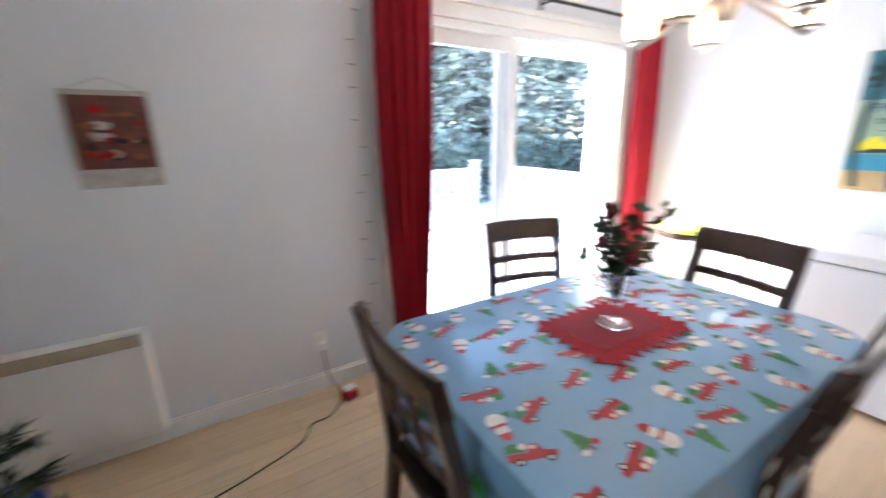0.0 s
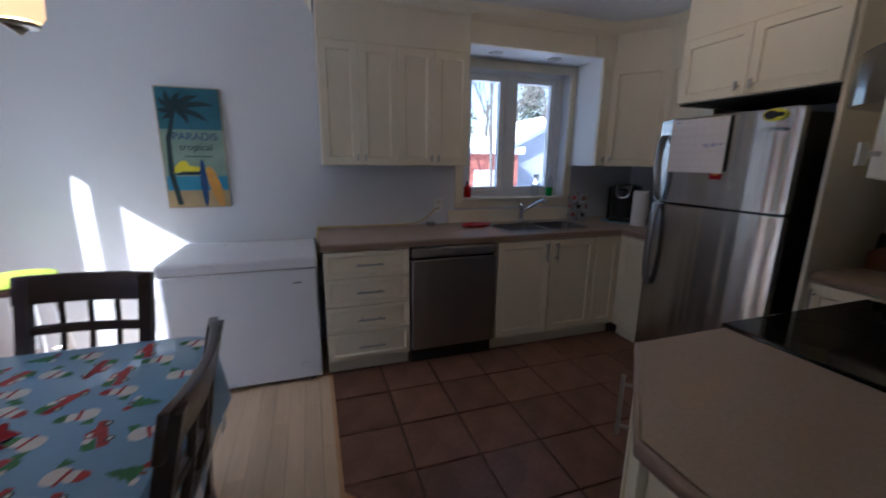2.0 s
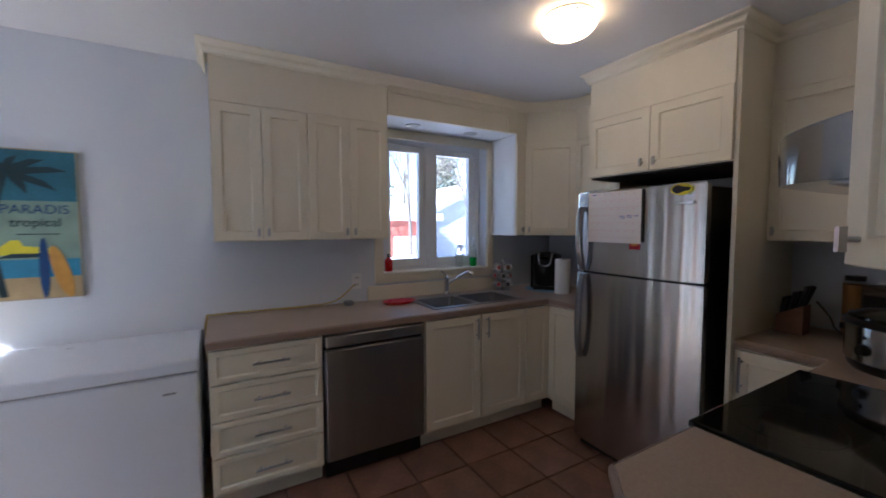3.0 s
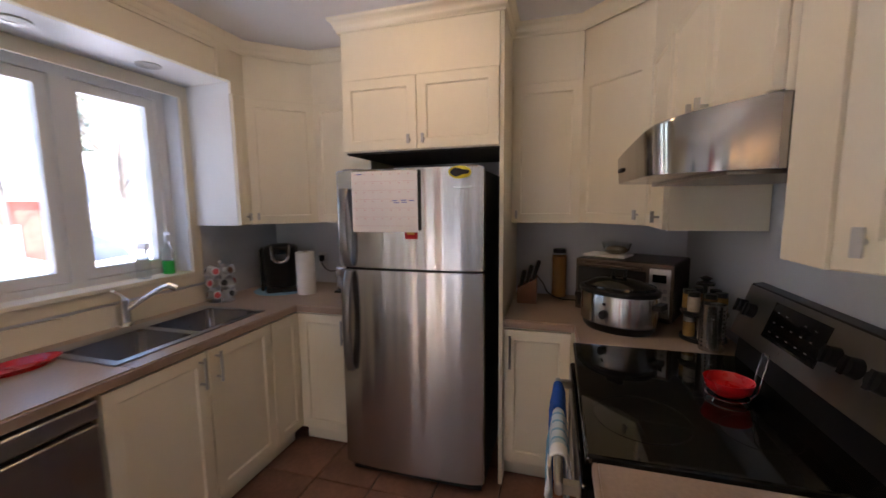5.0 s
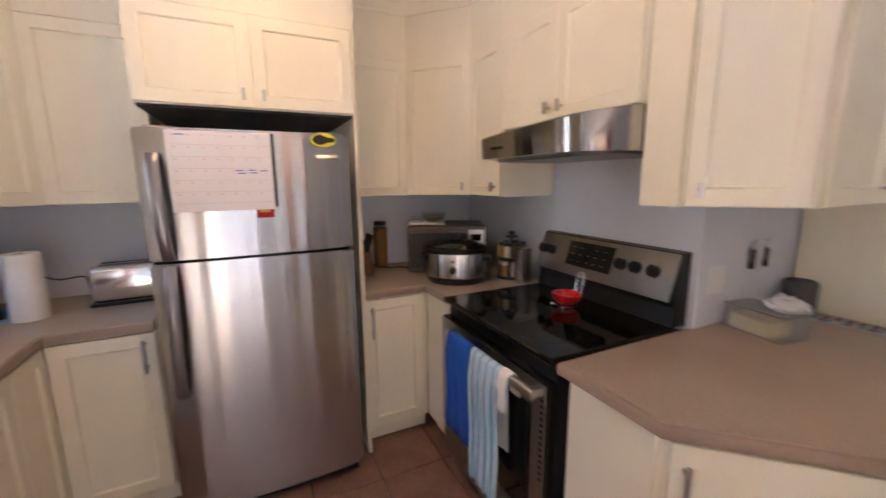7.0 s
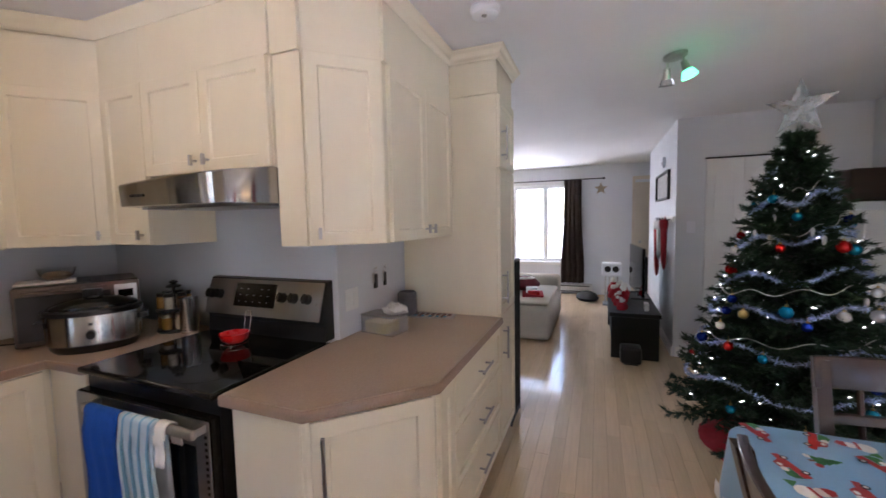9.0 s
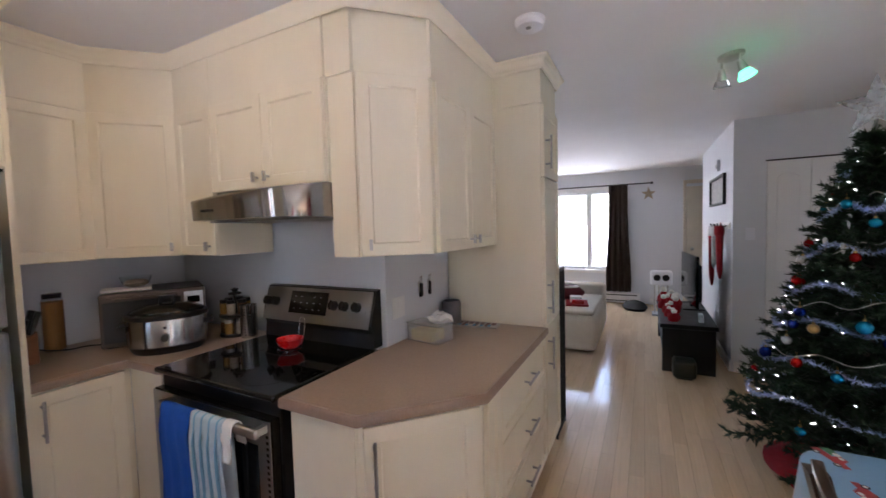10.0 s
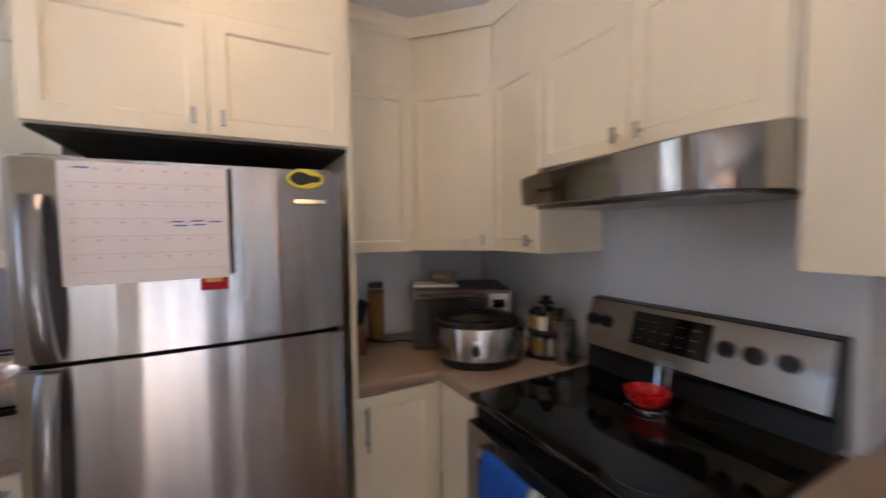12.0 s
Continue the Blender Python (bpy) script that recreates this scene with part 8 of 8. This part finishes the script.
for sg in (-1, 1):
    bm = bm_new()
    a = [bm.verts.new((x, sg * y, z)) for x in (-0.45, 6.4) for y, z in ((3.45, 2.40), (3.45, 2.62), (0.0, 4.24), (0.0, 4.02))]
    for f in ((0, 1, 2, 3), (7, 6, 5, 4), (0, 4, 5, 1), (1, 5, 6, 2), (2, 6, 7, 3), (3, 7, 4, 0)):
        bm.faces.new([a[i] for i in f])
    part("roof_slope", bm, snow, hs, "snow-covered roof slope")
    bm = bm_new()
    a = [bm.verts.new((x, sg * y, z)) for x in (-0.52, -0.451) for y, z in ((3.45, 2.32), (3.45, 2.50), (0.0, 4.12), (0.0, 3.94))]
    for f in ((0, 1, 2, 3), (7, 6, 5, 4), (0, 4, 5, 1), (1, 5, 6, 2), (2, 6, 7, 3), (3, 7, 4, 0)):
        bm.faces.new([a[i] for i in f])
    part("fascia", bm, siding, hs)
sh = thing("garden_shed", (16.5, -5.9, -0.55), label="low red shed with snow on its roof", category="shed")
bm = bm_new(); box(bm, 0, 2.5, -1.5, 1.5, 0, 2.2)
part("wall", bm, brick_red, sh)
bm = bm_new(); box(bm, -0.2, 2.7, -1.7, 1.7, 2.201, 2.5)
part("roof", bm, snow, sh)
bm = bm_new(); box(bm, -0.02, -0.001, -0.5, 0.5, 0.05, 1.55)
part("door", bm, vinyl, sh)
# ploughed snow in front of the shed
bm = bm_new()
rows = []
for i in range(31):
    y = -13 + 0.65 * i
    top = 1.0 + 0.16 * math.sin(y * 1.3) + 0.10 * math.sin(y * 3.1 + 1)
    rows.append([bm.verts.new((12.0 + 2.6 * (k / 8 - 0.5) + 0.1 * math.sin(y * 2 + k), y, -0.60 + top * math.sin(math.pi * k / 8) ** 0.8)) for k in range(9)])
for a, b in zip(rows, rows[1:]):
    for k in range(8):
        bm.faces.new((a[k], a[k + 1], b[k + 1], b[k]))
structure("snow_bank", bm, snow, "ploughed bank of snow beside the yard", 70)

# ---- floors, piece by piece ----
TP = [(3.955, 0.872), (2.93, 0.872), (2.31, 0.262), (2.31, -0.30), (2.40, -1.40), (4.0, -1.42)]
TX, TYY, TS = 2.32, 0.872, 0.325
tiles = thing("floor_kitchen", (0, 0, 0), label="brown terracotta-coloured ceramic tile floor", kind="structure")
def clip_diag(pts):
    """Keeps what lies on the kitchen side of the slanted tile edge."""
    def val(p):
        return (p[0] - 2.93) - (p[1] - 0.872)
    out = []
    for a, b in zip(pts, pts[1:] + pts[:1]):
        va, vb = val(a), val(b)
        if va >= 0:
            out.append(a)
        if va * vb < 0:
            t = va / (va - vb)
            out.append((a[0] + (b[0] - a[0]) * t, a[1] + (b[1] - a[1]) * t))
    return out
whole = None
for i in range(-1, 7):
    for j in range(9):
        x0, y1 = TX + i * TS, TYY - j * TS
        g = 0.004
        raw = [(x0 + g, y1 - TS + g), (x0 + TS - g, y1 - TS + g), (x0 + TS - g, y1 - g), (x0 + g, y1 - g)]
        c = clip_diag(raw)
        if len(c) < 3:
            continue
        zt = 0.0 + 0.0012 * (((i * 7 + j * 13) % 5) / 5 - 0.5)
        if len(c) == 4 and c == raw:
            if whole is None:
                h = TS / 2 - g
                whole = finish(bbox(-h, h, -h, h, -0.014, 0.0, 0.0025, 1), tile_mat)
            ob = new("tile", whole); ob.parent = tiles
            ob.matrix_basis = pose(x0 + TS / 2, y1 - TS / 2, zt)
        else:
            bm = bm_new(); prism(bm, c, -0.014, 0.0)
            ob = part("tile", bm, tile_mat, tiles); ob.location.z = zt
# metal strip between tiles and boards
bm = bm_new(); prism(bm, [(3.96, 0.868), (3.96, 0.888), (2.923, 0.888), (2.30, 0.268), (2.30, 0.24), (2.937, 0.868)], -0.015, 0.003)
structure("trim_threshold", bm, board_wood, "wooden edge strip between tiles and boards")

boards = thing("floor_boards", (0, 0, 0), label="pale varnished maple strip floor", kind="structure")
PWD = 0.083
rnd = random.Random(77)
near, far = [], []
def in_tiles(x, y):
    return y < 0.872 and x > 2.31 and (x - 2.93) - (y - 0.872) > 0
y = -3.2
row = 0
while y < NY - 0.001:
    y1 = min(y + PWD, NY)
    x = FARX - rnd.uniform(0, 0.8)
    xr = EX
    ym = (y + y1) / 2
    if ym < 0.872:
        xr = min(EX, 2.93 + (ym - 0.872)) if ym > 0.26 else 2.31
    if ym < -0.27:
        xr = 0.39
    while x < xr - 0.01:
        L = rnd.uniform(0.35, 1.15)
        a, b = max(x, FARX), min(x + L, xr)
        if b - a > 0.02:
            (near if (a > -0.9 and ym > 0.2) else far).append((a, b, y, y1))
        x += L
    y = y1
    row += 1
near.sort(key=lambda q: (q[0] - 2.0) ** 2 + (q[2] - 1.2) ** 2)
far += near[295:]
near = near[:295]
for a, b, ya, yb in near:
    bm = bm_new()
    g = 0.0003
    z = 0.0002 * rnd.uniform(-1, 1)
    lo = [(a + g, ya + g), (b - g, ya + g), (b - g, yb - g), (a + g, yb - g)]
    e = 0.0007
    hi = [(a + g + e, ya + g + e), (b - g - e, ya + g + e), (b - g - e, yb - g - e), (a + g + e, yb - g - e)]
    v0 = [bm.verts.new((*p, -0.018)) for p in lo]; v1 = [bm.verts.new((*p, -0.0008 + z)) for p in lo]; v2 = [bm.verts.new((*p, z)) for p in hi]
    for r0, r1 in ((v0, v1), (v1, v2)):
        for i in range(4):
            bm.faces.new((r0[i], r0[(i + 1) % 4], r1[(i + 1) % 4], r1[i]))
    bm.faces.new(v2)
    part("board", bm, maple, boards)
vs_, fs_ = [], []
for a, b, ya, yb in far:
    g = 0.0003
    k = len(vs_)
    vs_ += [(a + g, ya + g, 0), (b - g, ya + g, 0), (b - g, yb - g, 0), (a + g, yb - g, 0), (a + g, ya + g, -0.018), (b - g, ya + g, -0.018), (b - g, yb - g, -0.018), (a + g, yb - g, -0.018)]
    fs_ += [(k, k + 1, k + 2, k + 3), (k, k + 4, k + 5, k + 1), (k + 1, k + 5, k + 6, k + 2), (k + 2, k + 6, k + 7, k + 3), (k + 3, k + 7, k + 4, k)]
me = bpy.data.meshes.new("boards"); me.from_pydata(vs_, [], fs_); me.materials.append(maple_rest)
ob = new("far_boards", me); ob.parent = boards
tagged(ob, kind="stuff")
